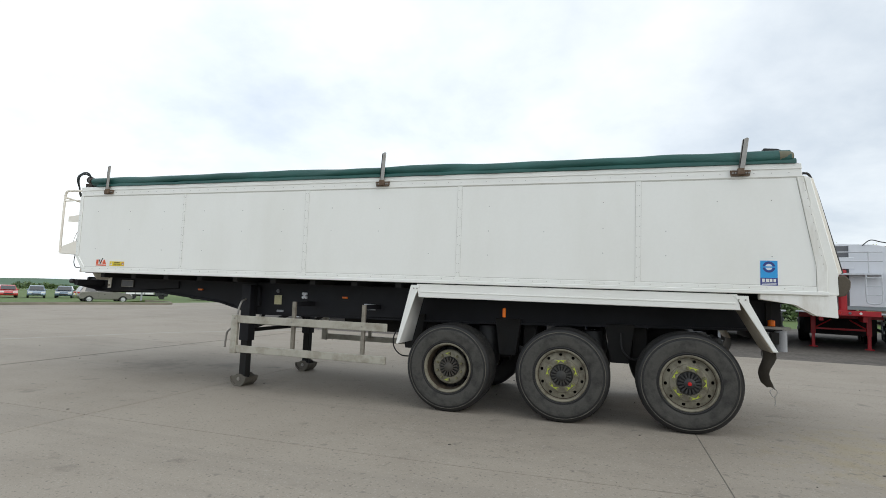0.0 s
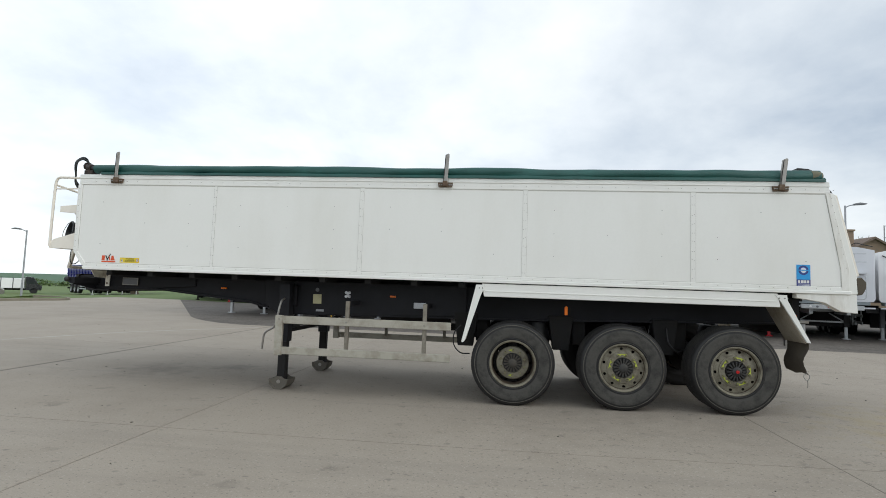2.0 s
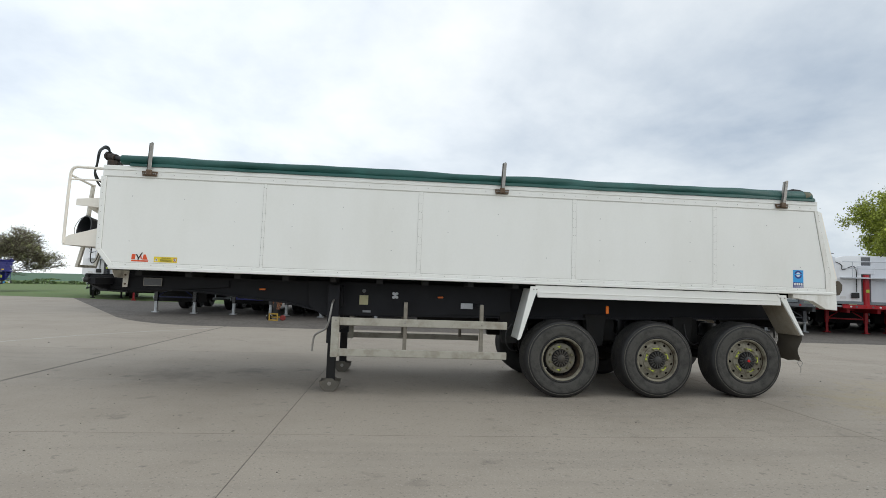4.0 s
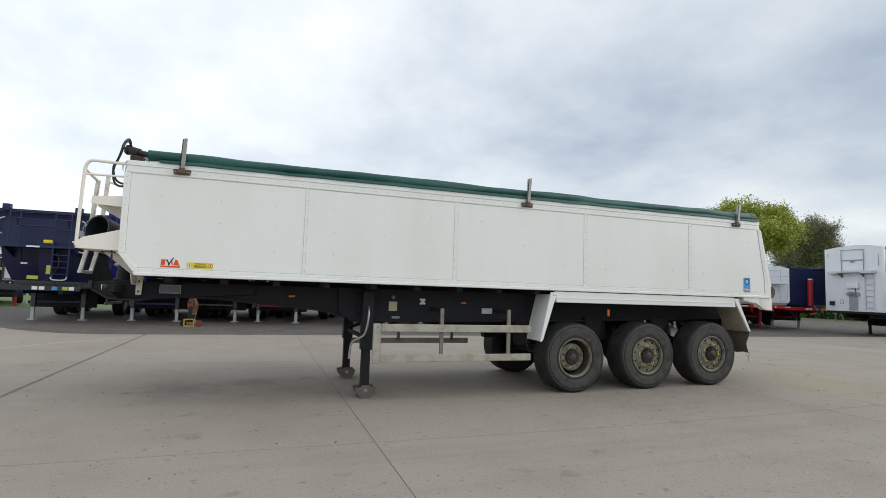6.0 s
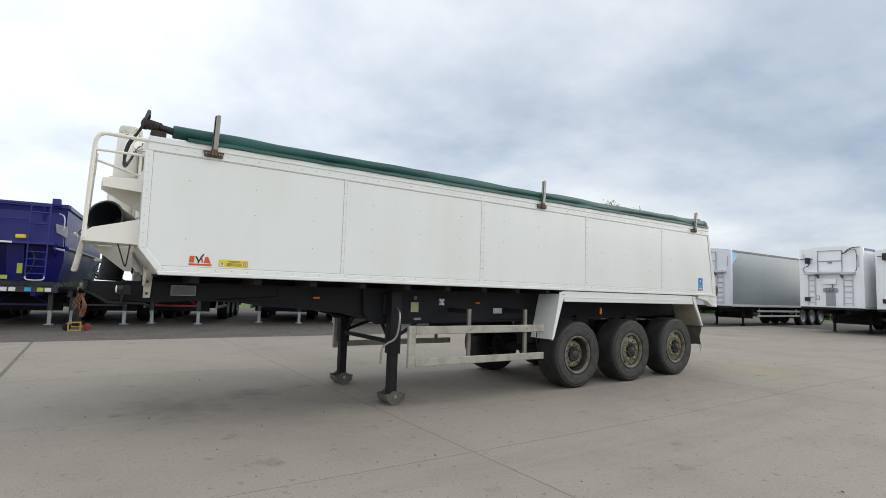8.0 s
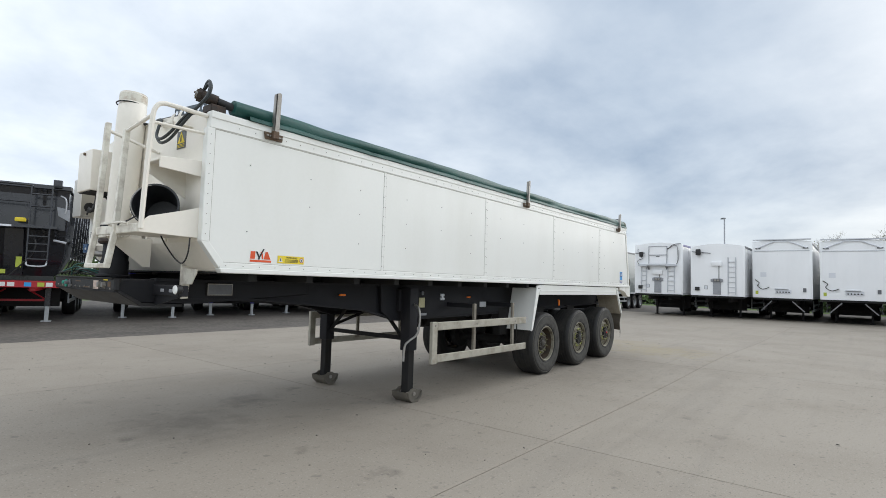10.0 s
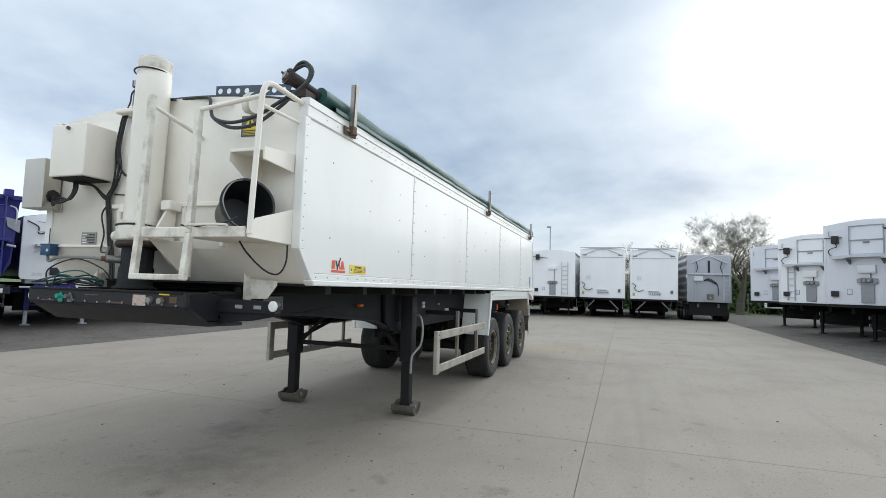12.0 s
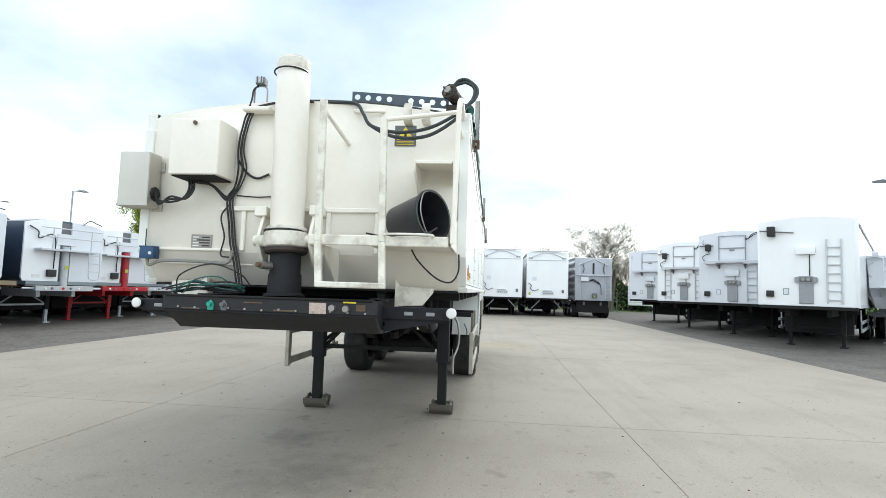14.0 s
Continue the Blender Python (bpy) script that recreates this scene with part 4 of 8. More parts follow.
part("socket", lathe(B(), [(0.0, -6.390), (0.02, -6.390), (0.024, -6.365)], 12, (0, 0.725, 1.372), "x"), STEEL, trailer)
# outrigger arms with end marker lamps
for y0, y1, ye in ((0.09, 0.60, 0.075), (W - 0.60, W - 0.13, W - 0.115)):
    bm = B()
    box(bm, -6.07, y0, 1.30, -5.99, y1, 1.385, 0.006)
    prism(bm, [(y0, 1.30), (y1, 1.30), (y1, 1.20)] if y0 < 1 else [(y0, 1.20), (y0, 1.30), (y1, 1.30)], "x", -6.05, -6.04)
    arm = part("marker_arm", bm, NAVY, trailer)
    bm = B()
    lathe(bm, [(0.0, -6.115), (0.030, -6.11), (0.036, -6.102)], 18, (0, ye, 1.355), "x")
    lens = part("marker_lamp", bm, WHITELENS, arm, "round white marker lamp")
    part("lamp_body", lathe(B(), [(0.036, -6.102), (0.034, -6.06), (0.02, -6.05)], 18, (0, ye, 1.355), "x"), BLACK, lens)
    for dy in (0.13, 0.28):
        yy = y0 + dy if y0 < 1 else y1 - dy
        part("arm_reflector", box(B(), -6.074, yy - 0.03, 1.33, -6.068, yy + 0.03, 1.355, 0.004), MIDGREY, arm)
# gussets under the front corners
for f in (1, -1):
    def gy(v):
        return v if f > 0 else W - v
    gus = part("corner_gusset", prism(B(), [(gy(v), z) for v, z in ((0.505, 1.575), (0.505, 1.385), (0.30, 1.395), (0.225, 1.49), (0.225, 1.52), (0.47, 1.53))], "x", -5.875, -5.863, 0.002), CREAMD, trailer, "cream steel gusset under the front corner")
    lo, hi = sorted((gy(0.495), gy(0.508)))
    part("gusset_flange", prism(B(), [(-5.862, 1.55), (-5.782, 1.55), (-5.800, 1.27), (-5.862, 1.265)], "y", lo, hi, 0.002), CREAMD, gus)
    for z in (1.31, 1.43):
        part("bolt", rod(B(), (-5.83, gy(0.494), z), (-5.83, gy(0.482), z), 0.014, 0.011, 8), RUST, gus)
holder = part("plate_holder", box(B(), -5.62, 0.535, 1.290, -5.365, 0.56, 1.405, 0.006), UNDER, trailer)
part("holder_face", box(B(), -5.605, 0.530, 1.302, -5.38, 0.536, 1.393, 0.002), DARKGREY, holder, "grey framed plate")
for x0_, z0_, x1_, z1_ in ((-5.612, 1.294, -5.373, 1.303), (-5.612, 1.392, -5.373, 1.401), (-5.612, 1.303, -5.604, 1.392), (-5.381, 1.303, -5.373, 1.392)):
    part("holder_rim", box(B(), x0_, 0.525, z0_, x1_, 0.5295, z1_, 0.001), STEEL, holder)
for x, z in ((-4.05, 1.30), (-1.62, 1.27)):
    bm = B()
    box(bm, x - 0.04, 0.507, z - 0.012, x + 0.04, 0.54, z + 0.012, 0.004)
    part("side_lamp", bm, ORANGE, trailer, "amber side lamp")
bm = B()
box(bm, -2.74, 0.514, 1.135, -2.62, 0.521, 1.265, 0.002)
part("yellowed_plate", bm, surface("yellowed_plate", (0.5, 0.47, 0.28), 0.6, amount=0.4, scale=20), trailer, "yellowed data plate on the chassis")
bm = B()
rod(bm, (-2.68, 0.522, 1.325), (-2.68, 0.502, 1.325), 0.026, seg=16)
part("gauge", bm, DARKGREY, trailer)
bm = B()
box(bm, -2.69, 0.514, 1.03, -2.58, 0.521, 1.06)
part("small_plate", bm, MIDGREY, trailer)
bm = B()
for dx in (-0.022, 0.022):
    for dz in (-0.026, 0.026):
        lathe(bm, [(0.0, 0.500), (0.018, 0.502), (0.022, 0.522)], 10, (-2.25 + dx, 0, 1.275 + dz), "y")
box(bm, -2.265, 0.502, 1.24, -2.235, 0.522, 1.31, 0.003)
part("valve_buttons", bm, PGREY, trailer, "white shunt valve buttons")
bm = B()
box(bm, -1.33, 0.507, 1.12, -1.16, 0.521, 1.20, 0.004)
part("pale_plate", bm, PALETUBE, trailer, "pale metal plate on the chassis")

# ---- landing legs ----
legs = [(-3.065, 0.385), (-3.065, 1.965)]
for x, y in legs:
    leg = part("landing_leg", box(B(), x - 0.075, y - 0.075, 0.62, x + 0.075, y + 0.075, 1.40, 0.012, 2), NAVY, trailer, "dark steel landing leg")
    part("leg_mount", box(B(), x - 0.11, y + (0.07 if y < 1 else -0.16), 1.10, x + 0.11, y + (0.16 if y < 1 else -0.07), 1.38, 0.01), NAVY, leg)
    part("inner_leg", box(B(), x - 0.055, y - 0.055, 0.10, x + 0.055, y + 0.055, 0.66, 0.008), UNDER, leg)
    bm = B()
    prism(bm, [(x - 0.12, 0.06), (x - 0.135, 0.135), (x - 0.07, 0.135), (x - 0.04, 0.165), (x + 0.04, 0.165), (x + 0.07, 0.135), (x + 0.135, 0.135), (x + 0.12, 0.06), (x + 0.05, 0.003), (x - 0.05, 0.003)], "y", y - 0.115, y - 0.098, 0.003)
    prism(bm, [(x - 0.12, 0.06), (x - 0.135, 0.135), (x - 0.07, 0.135), (x - 0.04, 0.165), (x + 0.04, 0.165), (x + 0.07, 0.135), (x + 0.135, 0.135), (x + 0.12, 0.06), (x + 0.05, 0.003), (x - 0.05, 0.003)], "y", y + 0.098, y + 0.115, 0.003)
    prism(bm, [(x - 0.13, 0.13), (x - 0.115, 0.06), (x - 0.05, 0.0), (x + 0.05, 0.0), (x + 0.115, 0.06), (x + 0.13, 0.13), (x + 0.105, 0.075), (x + 0.045, 0.028), (x - 0.045, 0.028), (x - 0.105, 0.075)], "y", y - 0.14, y + 0.14, 0.003)
    part("foot", bm, surface("worn_foot_steel_" + str(round(y)), (0.13, 0.12, 0.10), 0.7, metal=0.3, dirt=(0.22, 0.19, 0.15), amount=0.6, scale=9, bump=0.2), leg, "worn rocking steel foot")
    bm = B()
    rod(bm, (x, y - 0.125, 0.10), (x, y + 0.125, 0.10), 0.025, seg=12)
    part("pivot", bm, STEEL, leg)
bm = B()
box(bm, -3.08, 0.49, 0.735, -3.03, 1.91, 0.785, 0.004)
part("leg_tie", bm, UNDER, trailer)
for p, q in (((-3.05, 0.50, 0.76), (-3.05, 0.95, 1.18)), ((-3.05, 1.90, 0.76), (-3.05, 1.48, 1.18)), ((-3.02, 0.45, 0.80), (-2.35, 0.72, 1.08)), ((-3.02, 1.95, 0.80), (-2.35, 1.72, 1.08))):
    part("leg_brace", rod(B(), p, q, 0.024, seg=6), UNDER, trailer)
bm = B()
box(bm, -3.11, 0.32, 0.80, -3.01, 0.36, 1.02, 0.01)
part("gearbox", bm, UNDER, trailer)
bm = B()
hose(bm, [(-3.06, 0.33, 1.20), (-3.07, 0.24, 1.16), (-3.08, 0.20, 1.06), (-3.10, 0.19, 0.92), (-3.14, 0.20, 0.82), (-3.24, 0.22, 0.76), (-3.29, 0.24, 0.70), (-3.31, 0.24, 0.52)], 0.014, 8)
part("crank_handle", bm, STEEL, trailer, "bent steel crank handle")

# ---- side guards ----
STAINED = surface("stained_channel", (0.26, 0.24, 0.20), 0.6, metal=0.35, dirt=(0.12, 0.10, 0.075), amount=0.7, scale=6, bump=0.1)
for s, y in ((1, 0.015), (-1, W - 0.015)):
    guard = part("side_guard", box(B(), -3.045, min(y, y + s * 0.05), 0.48, -2.945, max(y, y + s * 0.05), 0.99, 0.006), ALU, trailer, "dull aluminium side guard")
    for z0, z1 in ((0.885, 0.985), (0.495, 0.590)):
        bm = B()
        lo, hi = sorted((y, y + s * 0.03))
        box(bm, -2.944, lo, z0, -0.77, hi, z1, 0.006)
        part("guard_rail", bm, ALU, guard)
    for x in (-2.105, -1.105):
        lo, hi = sorted((y + s * 0.032, y + s * 0.07))
        bm = B()
        box(bm, x - 0.025, lo, 0.56, x + 0.025, hi, 1.20, 0.004)
        part("upright", bm, STAINED, guard)
        lo, hi = sorted((y + s * 0.05, y + s * 0.53))
        bm = B()
        box(bm, x - 0.02, lo, 1.14, x + 0.02, hi, 1.20, 0.003)
        part("guard_arm", bm, NAVY, guard)
    for x, z in ((-2.99, 0.945), (-1.105, 0.935), (-2.105, 0.935)):
        part("bolt", rod(B(), (x, y, z), (x, y - s * 0.008, z), 0.012, 0.009, 8), STEEL, guard)
bm = B()
box(bm, -2.3, 1.15, 0.80, -0.5, 1.21, 0.90, 0.004)
part("air_pipe_tray", bm, UNDER, trailer)

# ---- mudguards ----
SPLASHED = surface("mud_splashed_sheet", (0.34, 0.30, 0.235), 0.8, dirt=(0.17, 0.14, 0.10), amount=0.8, scale=5.0, bump=0.15, tone=0.2, streak=2.0)
for s, y in ((1, 0.0), (-1, W)):
    lo, hi = sorted((y + s * 0.0, y + s * 0.045))
    bm = B()
    prism(bm, [(-0.40, 1.485), (3.02, 1.485), (3.05, 1.325), (-0.37, 1.325)], "y", lo, hi, 0.006)
    prism(bm, [(-0.36, 1.40), (3.0, 1.40), (3.0, 1.385), (-0.36, 1.385)], "y", *sorted((y - s * 0.006, y + s * 0.01)), 0.002)
    guard = part("mudguard", bm, WHITE, trailer, "white mudguard skirt over three wheels")
    bm = B()
    prism(bm, [(-0.47, 1.47), (-0.35, 1.47), (-0.41, 1.34), (-0.585, 0.785), (-0.615, 0.755), (-0.635, 0.765)], "y", *sorted((y - s * 0.006, y + s * 0.02)), 0.004)
    part("front_edge", bm, WHITE, guard)
    bm = B()
    prism(bm, [(-0.455, 1.44), (-0.435, 1.44), (-0.60, 0.765), (-0.62, 0.765)], "y", *sorted((y + s * 0.02, y + s * 0.46)), 0.003)
    part("front_sheet", bm, WHITE, guard, "white sloping sheet ahead of the wheels")
    bm = B()
    prism(bm, [(2.98, 1.47), (3.12, 1.47), (3.12, 1.405), (3.37, 0.93), (3.325, 0.93), (3.06, 1.385)], "y", *sorted((y - s * 0.006, y + s * 0.02)), 0.004)
    part("rear_edge", bm, WHITE, guard)
    bm = B()
    prism(bm, [(3.03, 1.43), (3.06, 1.43), (3.345, 0.93), (3.32, 0.92)], "y", *sorted((y + s * 0.02, y + s * 0.46)), 0.003)
    part("rear_sheet", bm, SPLASHED, guard, "mud-splashed sheet behind the wheels")
    bm = B()
    cols = []
    for k in range(9):
        z = 0.97 - 0.40 * k / 8
        x = 3.335 + 0.02 * math.sin(k * 0.9) - 0.02 * k / 8
        cols.append([bm.verts.new((x + dx + 0.01 * math.sin(k + j), y + s * (0.02 + 0.11 * j), z + 0.012 * math.sin(j * 2.2))) for dx in (0,) for j in range(5)])
    for a, b in zip(cols, cols[1:]):
        for k in range(4):
            bm.faces.new((a[k], a[k + 1], b[k + 1], b[k]))
    bmesh.ops.solidify(bm, geom=bm.faces[:], thickness=0.01)
    part("mudflap", bm, FLAP, guard, "curled brown rubber mudflap", 60)
    for x, z in ((-0.43, 1.43), (-0.39, 1.43), (3.03, 1.43), (3.09, 1.43)):
        part("bolt", rod(B(), (x, y, z), (x, y - s * 0.014, z), 0.010, 0.007, 8), STEEL, guard)
bm = B()
hose(bm, [(3.33, 0.03, 0.60), (3.36, 0.02, 0.55), (3.33, 0.02, 0.50), (3.30, 0.03, 0.55), (3.33, 0.03, 0.58)], 0.004, 5), hose(bm, [(3.34, 0.025, 0.51), (3.345, 0.03, 0.45), (3.34, 0.03, 0.42)], 0.004, 5)
part("wire_loop", bm, STEEL, trailer, "wire hanging from the mudflap")
bm = B()
box(bm, 0.622, 0.145, 1.13, 0.660, 0.17, 1.235, 0.006)
box(bm, 0.637, 0.165, 1.20, 0.650, 0.18, 1.24, 0.002)
part("amber_lamp", bm, ORANGE, trailer, "upright amber side lamp")
# hanging boxes, tanks and springs between the wheels
for x in (-0.62, 0.62, 1.92):
    for y in (0.52, W - 0.66):
        part("spring_hanger", prism(B(), [(x - 0.16, 1.10), (x + 0.16, 1.10), (x + 0.10, 0.66), (x - 0.10, 0.66)], "y", y, y + 0.14, 0.006), UNDER, trailer)
for y0 in (0.95, W - 0.95):
    for x in (0.30, 1.62, 2.90):
        bm = B()
        lathe(bm, [(0.0, 0.0), (0.11, 0.0), (0.14, 0.06), (0.12, 0.13), (0.14, 0.2), (0.11, 0.26), (0.0, 0.26)], 18, (x, y0, 0.72), "z")
        part("air_spring", bm, BLACK, trailer)
bm = B()
rod(bm, (-1.9, 1.22, 0.95), (-0.9, 1.22, 0.95), 0.16, seg=20)
part("air_tank", bm, UNDER, trailer)
bm = B()
hose(bm, [(-0.66, 0.25, 0.95), (-0.74, 0.2, 0.85), (-0.74, 0.2, 0.70), (-0.66, 0.25, 0.60), (-0.55, 0.35, 0.58)], 0.008, 6)
hose(bm, [(1.93, 0.5, 1.0), (1.95, 0.47, 0.82), (2.05, 0.47, 0.72), (2.15, 0.5, 0.74)], 0.010, 6)
part("brake_hoses", bm, BLACK, trailer)
# rear light bar
bm = B()
box(bm, 3.42, 0.45, 0.98, 3.50, W - 0.45, 1.10, 0.006)
for y in (0.55, W - 0.60):
    box(bm, 3.40, y, 1.05, 3.46, y + 0.05, 1.42, 0.004)
part("rear_beam", bm, UNDER, trailer)
bm = B()
box(bm, 3.36, 0.50, 1.13, 3.62, 0.62, 1.16, 0.003)
box(bm, 3.36, 0.54, 0.84, 3.40, 0.58, 1.14, 0.003)
part("lamp_bracket", bm, STEEL, trailer)
bm = B()
lathe(bm, [(0.0, 1.165), (0.035, 1.165), (0.035, 1.225), (0.0, 1.235)], 14, (3.44, 0.5, 0), "z")
part("amber_beacon", bm, ORANGE, trailer, "amber lamp on the rear bracket")
bm = B()
lathe(bm, [(0.0, 0.90), (0.06, 0.90), (0.06, 1.12), (0.0, 1.12)], 16, (3.54, 0.56, 0), "z")
box(bm, 3.40, 0.50, 0.90, 3.46, 0.56, 1.10, 0.004)
part("rear_canister", bm, MIDGREY, trailer, "grey canister by the rear bracket")

# ---- wheels ----
HUBBROWN = surface("hub_brown", (0.045, 0.04, 0.033), 0.6, dirt=(0.10, 0.085, 0.06), amount=0.5, scale=14)
HUBGREY = surface("hub_dark_grey", (0.028, 0.028, 0.027), 0.6, dirt=(0.075, 0.068, 0.052), amount=0.5, scale=14)
HUBBLACK = surface("hub_black", (0.016, 0.016, 0.018), 0.5, dirt=(0.08, 0.075, 0.06), amount=0.4, scale=14)
NUT = surface("nut_steel", (0.2, 0.18, 0.12), 0.55, metal=0.4, dirt=(0.3, 0.32, 0.12), amount=0.5, scale=20)
SIDEWALL = surface("dusty_tyre_wall", (0.055, 0.053, 0.047), 0.75, dirt=(0.014, 0.014, 0.014), amount=1.0, scale=7, grain=50, bump=0.25, tone=0.15)
SCUFF = surface("scuffed_tyre_rib", (0.10, 0.095, 0.08), 0.85, dirt=(0.02, 0.02, 0.02), amount=0.9, scale=5, bump=0.1)
R = 0.513


def tyre_profile(w=0.385, r=R):
    h = w / 2
    return [(0.262, -h + 0.035), (0.28, -h + 0.008), (0.33, -h - 0.002), (0.352, -h - 0.006), (0.36, -h - 0.002), (0.43, -h - 0.008), (0.462, -h - 0.004), (0.468, -h), (0.482, -h + 0.001), (0.494, -h + 0.010), (r - 0.012, -h + 0.024), (r - 0.002, -h + 0.045)]


def make_wheel(deep, red):
    """One wheel about its own centre, outer face towards -y."""
    prof = tyre_profile()
    bm = B()
    full = prof + [(r, -y) for r, y in prof[::-1]]
    lathe(bm, full, 64)
    bmesh.ops.delete(bm, geom=[f for f in bm.faces if len(f.verts) > 4], context="FACES_ONLY")
    wh = part("wheel", bm, RUBBER, trailer, "dusty worn tyre on a stained steel rim", 40)
    bm = B()
    ribs = [-0.145, -0.105, -0.098, -0.052, -0.045, -0.003, 0.003, 0.045, 0.052, 0.098, 0.105, 0.145]
    for a, b in zip(ribs[::2], ribs[1::2]):
        lathe(bm, [(R - 0.02, a), (R, a + 0.001), (R, b - 0.001), (R - 0.02, b)], 64)
    bmesh.ops.delete(bm, geom=[f for f in bm.faces if len(f.verts) > 4], context="FACES_ONLY")
    part("tread", bm, TREAD, wh, "", 40)
    face = -0.075 if not deep else 0.02
    bm = B()
    lathe(bm, [(0.305, -0.178), (0.312, -0.186), (0.302, -0.192), (0.288, -0.186), (0.281, -0.165), (0.279, -0.150)], 56)
    bmesh.ops.delete(bm, geom=[f for f in bm.faces if len(f.verts) > 4], context="FACES_ONLY")
    part("rim", bm, RIM, wh, "brown-stained steel rim", 40)
    bm = lathe(B(), [(0.279, -0.150), (0.268, -0.12 if not deep else -0.03), (0.255, 0.16), (0.28, 0.175)], 56)
    bmesh.ops.delete(bm, geom=[f for f in bm.faces if len(f.verts) > 4], context="FACES_ONLY")
    part("wheel_well", bm, BARREL, wh, "rusty inside of the rim", 40)
    h = 0.385 / 2
    for nm, rows, mt in (("bead_ring", [(0.318, -0.190), (0.326, -0.197), (0.334, -0.193), (0.336, -0.186)], RUBBER),
                         ("dusty_sidewall", [(0.312, -h + 0.002), (0.345, -h - 0.008), (0.364, -h - 0.005), (0.40, -h - 0.009), (0.432, -h - 0.0105), (0.440, -h - 0.008)], SIDEWALL),
                         ("scuff_rib", [(0.459, -h - 0.005), (0.463, -h - 0.009), (0.468, -h - 0.005), (0.470, -h)], SCUFF)):
        bm = lathe(B(), rows, 64)
        bmesh.ops.delete(bm, geom=[f for f in bm.faces if len(f.verts) > 4], context="FACES_ONLY")
        part(nm, bm, mt, wh, "", 40)
    # disc with ten hand holes
    bm = B()
    n, ri, ro = 10, 0.205, 0.275 if not deep else 0.262
    yo = -0.135 if not deep else -0.02
    yi = -0.150 if not deep else -0.075
    def at(a, r):
        f = (r - ri) / (ro - ri)
        return bm.verts.new((r * math.cos(a), yi + (yo - yi) * f, r * math.sin(a)))
    for k in range(n):
        c, da = 2 * math.pi * k / n, math.pi / n
        sq = [(-1, -1), (-1 / 3, -1), (1 / 3, -1), (1, -1), (1, -1 / 3), (1, 1 / 3), (1, 1), (1 / 3, 1), (-1 / 3, 1), (-1, 1), (-1, 1 / 3), (-1, -1 / 3)]
        ringo = [at(c + u * da, (ri + ro) / 2 + v * (ro - ri) / 2) for u, v in sq]
        ringi = []
        for u, v in sq:
            t = math.atan2(v, u)
            ringi.append(at(c + 0.019 * math.cos(t) / 0.24, 0.243 + 0.017 * math.sin(t)))
        for i in range(12):
            bm.faces.new((ringo[i], ringo[(i + 1) % 12], ringi[(i + 1) % 12], ringi[i]))
    # sunken wheel: its disc is coloured dark, as the shaded gap round the nuts
    part("wheel_disc", bm, RIM if not deep else DISCDARK, wh, "", 50)
    bm = B()
    lathe(bm, ([(0.222, yi + 0.03), (0.220, yi - 0.004), (0.210, yi - 0.014)] if deep else [(0.206, yi), (0.200, yi - 0.012)]) + [(0.135, yi - 0.020), (0.125, yi - 0.008), (0.12, yi + 0.04)], 40)
    bmesh.ops.delete(bm, geom=[f for f in bm.faces if len(f.verts) > 4], context="FACES_ONLY")
    part("nut_ring", bm, RIM, wh, "", 40)
    box_r = 0.166
    bm = rod(B(), (0, 0, 0), (0, -0.030, 0), 0.018, 0.016, 6)
    rod(bm, (0, -0.03, 0), (0, -0.045, 0), 0.009, 0.008, 8)
    nut = part("wheel_nut", bm, NUT, wh)
    bm = B()
    bm.faces.new([bm.verts.new(v) for v in ((0.02, -0.010, 0), (0, -0.010, 0.062), (-0.02, -0.010, 0), (0, -0.010, -0.018))])
    bmesh.ops.solidify(bm, geom=bm.faces[:], thickness=0.006)
    tag = part("nut_tag", bm, NEON, wh, "yellow-green nut tag")
    for k in range(10):
        a = 2 * math.pi * (k + 0.5) / 10
        m = Matrix.Translation((box_r * math.cos(a), yi - 0.016, box_r * math.sin(a))) @ Matrix.Rotation(-a, 4, "Y")
        if k == 0:
            nut.matrix_basis = m
        else:
            twin(nut, m, wh)
        if not deep or k % 5 == 2:
            turn = m @ Matrix.Rotation((0.0, math.pi)[k % 2], 4, "Y")
            if k == (2 if deep else 0):
                tag.matrix_basis = turn
            else:
                twin(tag, turn, wh)
    # hub with radial fins
    bm = B()
    lathe(bm, [(0.128, yi + 0.03), (0.126, yi - 0.012), (0.0, yi - 0.012)], 36)
    part("hub", bm, BLACK, wh)
    bm = B()
    lathe(bm, [(0.060, yi - 0.012), (0.058, yi - 0.056), (0.04, yi - 0.066), (0.0, yi - 0.068)], 24)
    part("hub_cover", bm, (HUBBROWN if deep else HUBGREY) if not red else HUBBLACK, wh, "", 30)
    lobe = None
    for k in range(16):
        if lobe is None:
            a0, a1 = 2 * math.pi * 0.22 / 16, 2 * math.pi * 0.78 / 16
            lobe = part("hub_lobe", prism(B(), [(r * math.cos(a), r * math.sin(a)) for r, a in ((0.05, a0 - 0.06), (0.121, a0 + 0.02), (0.121, a1 - 0.02), (0.05, a1 + 0.06))], "y", yi - 0.050, yi - 0.010, 0.003), (HUBBROWN if deep else HUBGREY) if not red else HUBBLACK, wh, "", 30)
        else:
            ob = new("hub_lobe", lobe.data)
            ob.parent = wh
            ob.matrix_basis = Matrix.Rotation(-2 * math.pi * k / 16, 4, "Y")
    if red:
        bm = B()
        lathe(bm, [(0.022, yi - 0.063), (0.020, yi - 0.074), (0.0, yi - 0.076)], 16)
        part("cap", bm, REDLENS, wh, "red centre cap")
    for o in wh.children:
        if o.name.split(".")[0] not in ("tread", "dusty_sidewall", "scuff_rib"):
            o.matrix_basis = Matrix.Diagonal((0.92, 1, 0.92, 1)) @ o.matrix_basis
    return wh


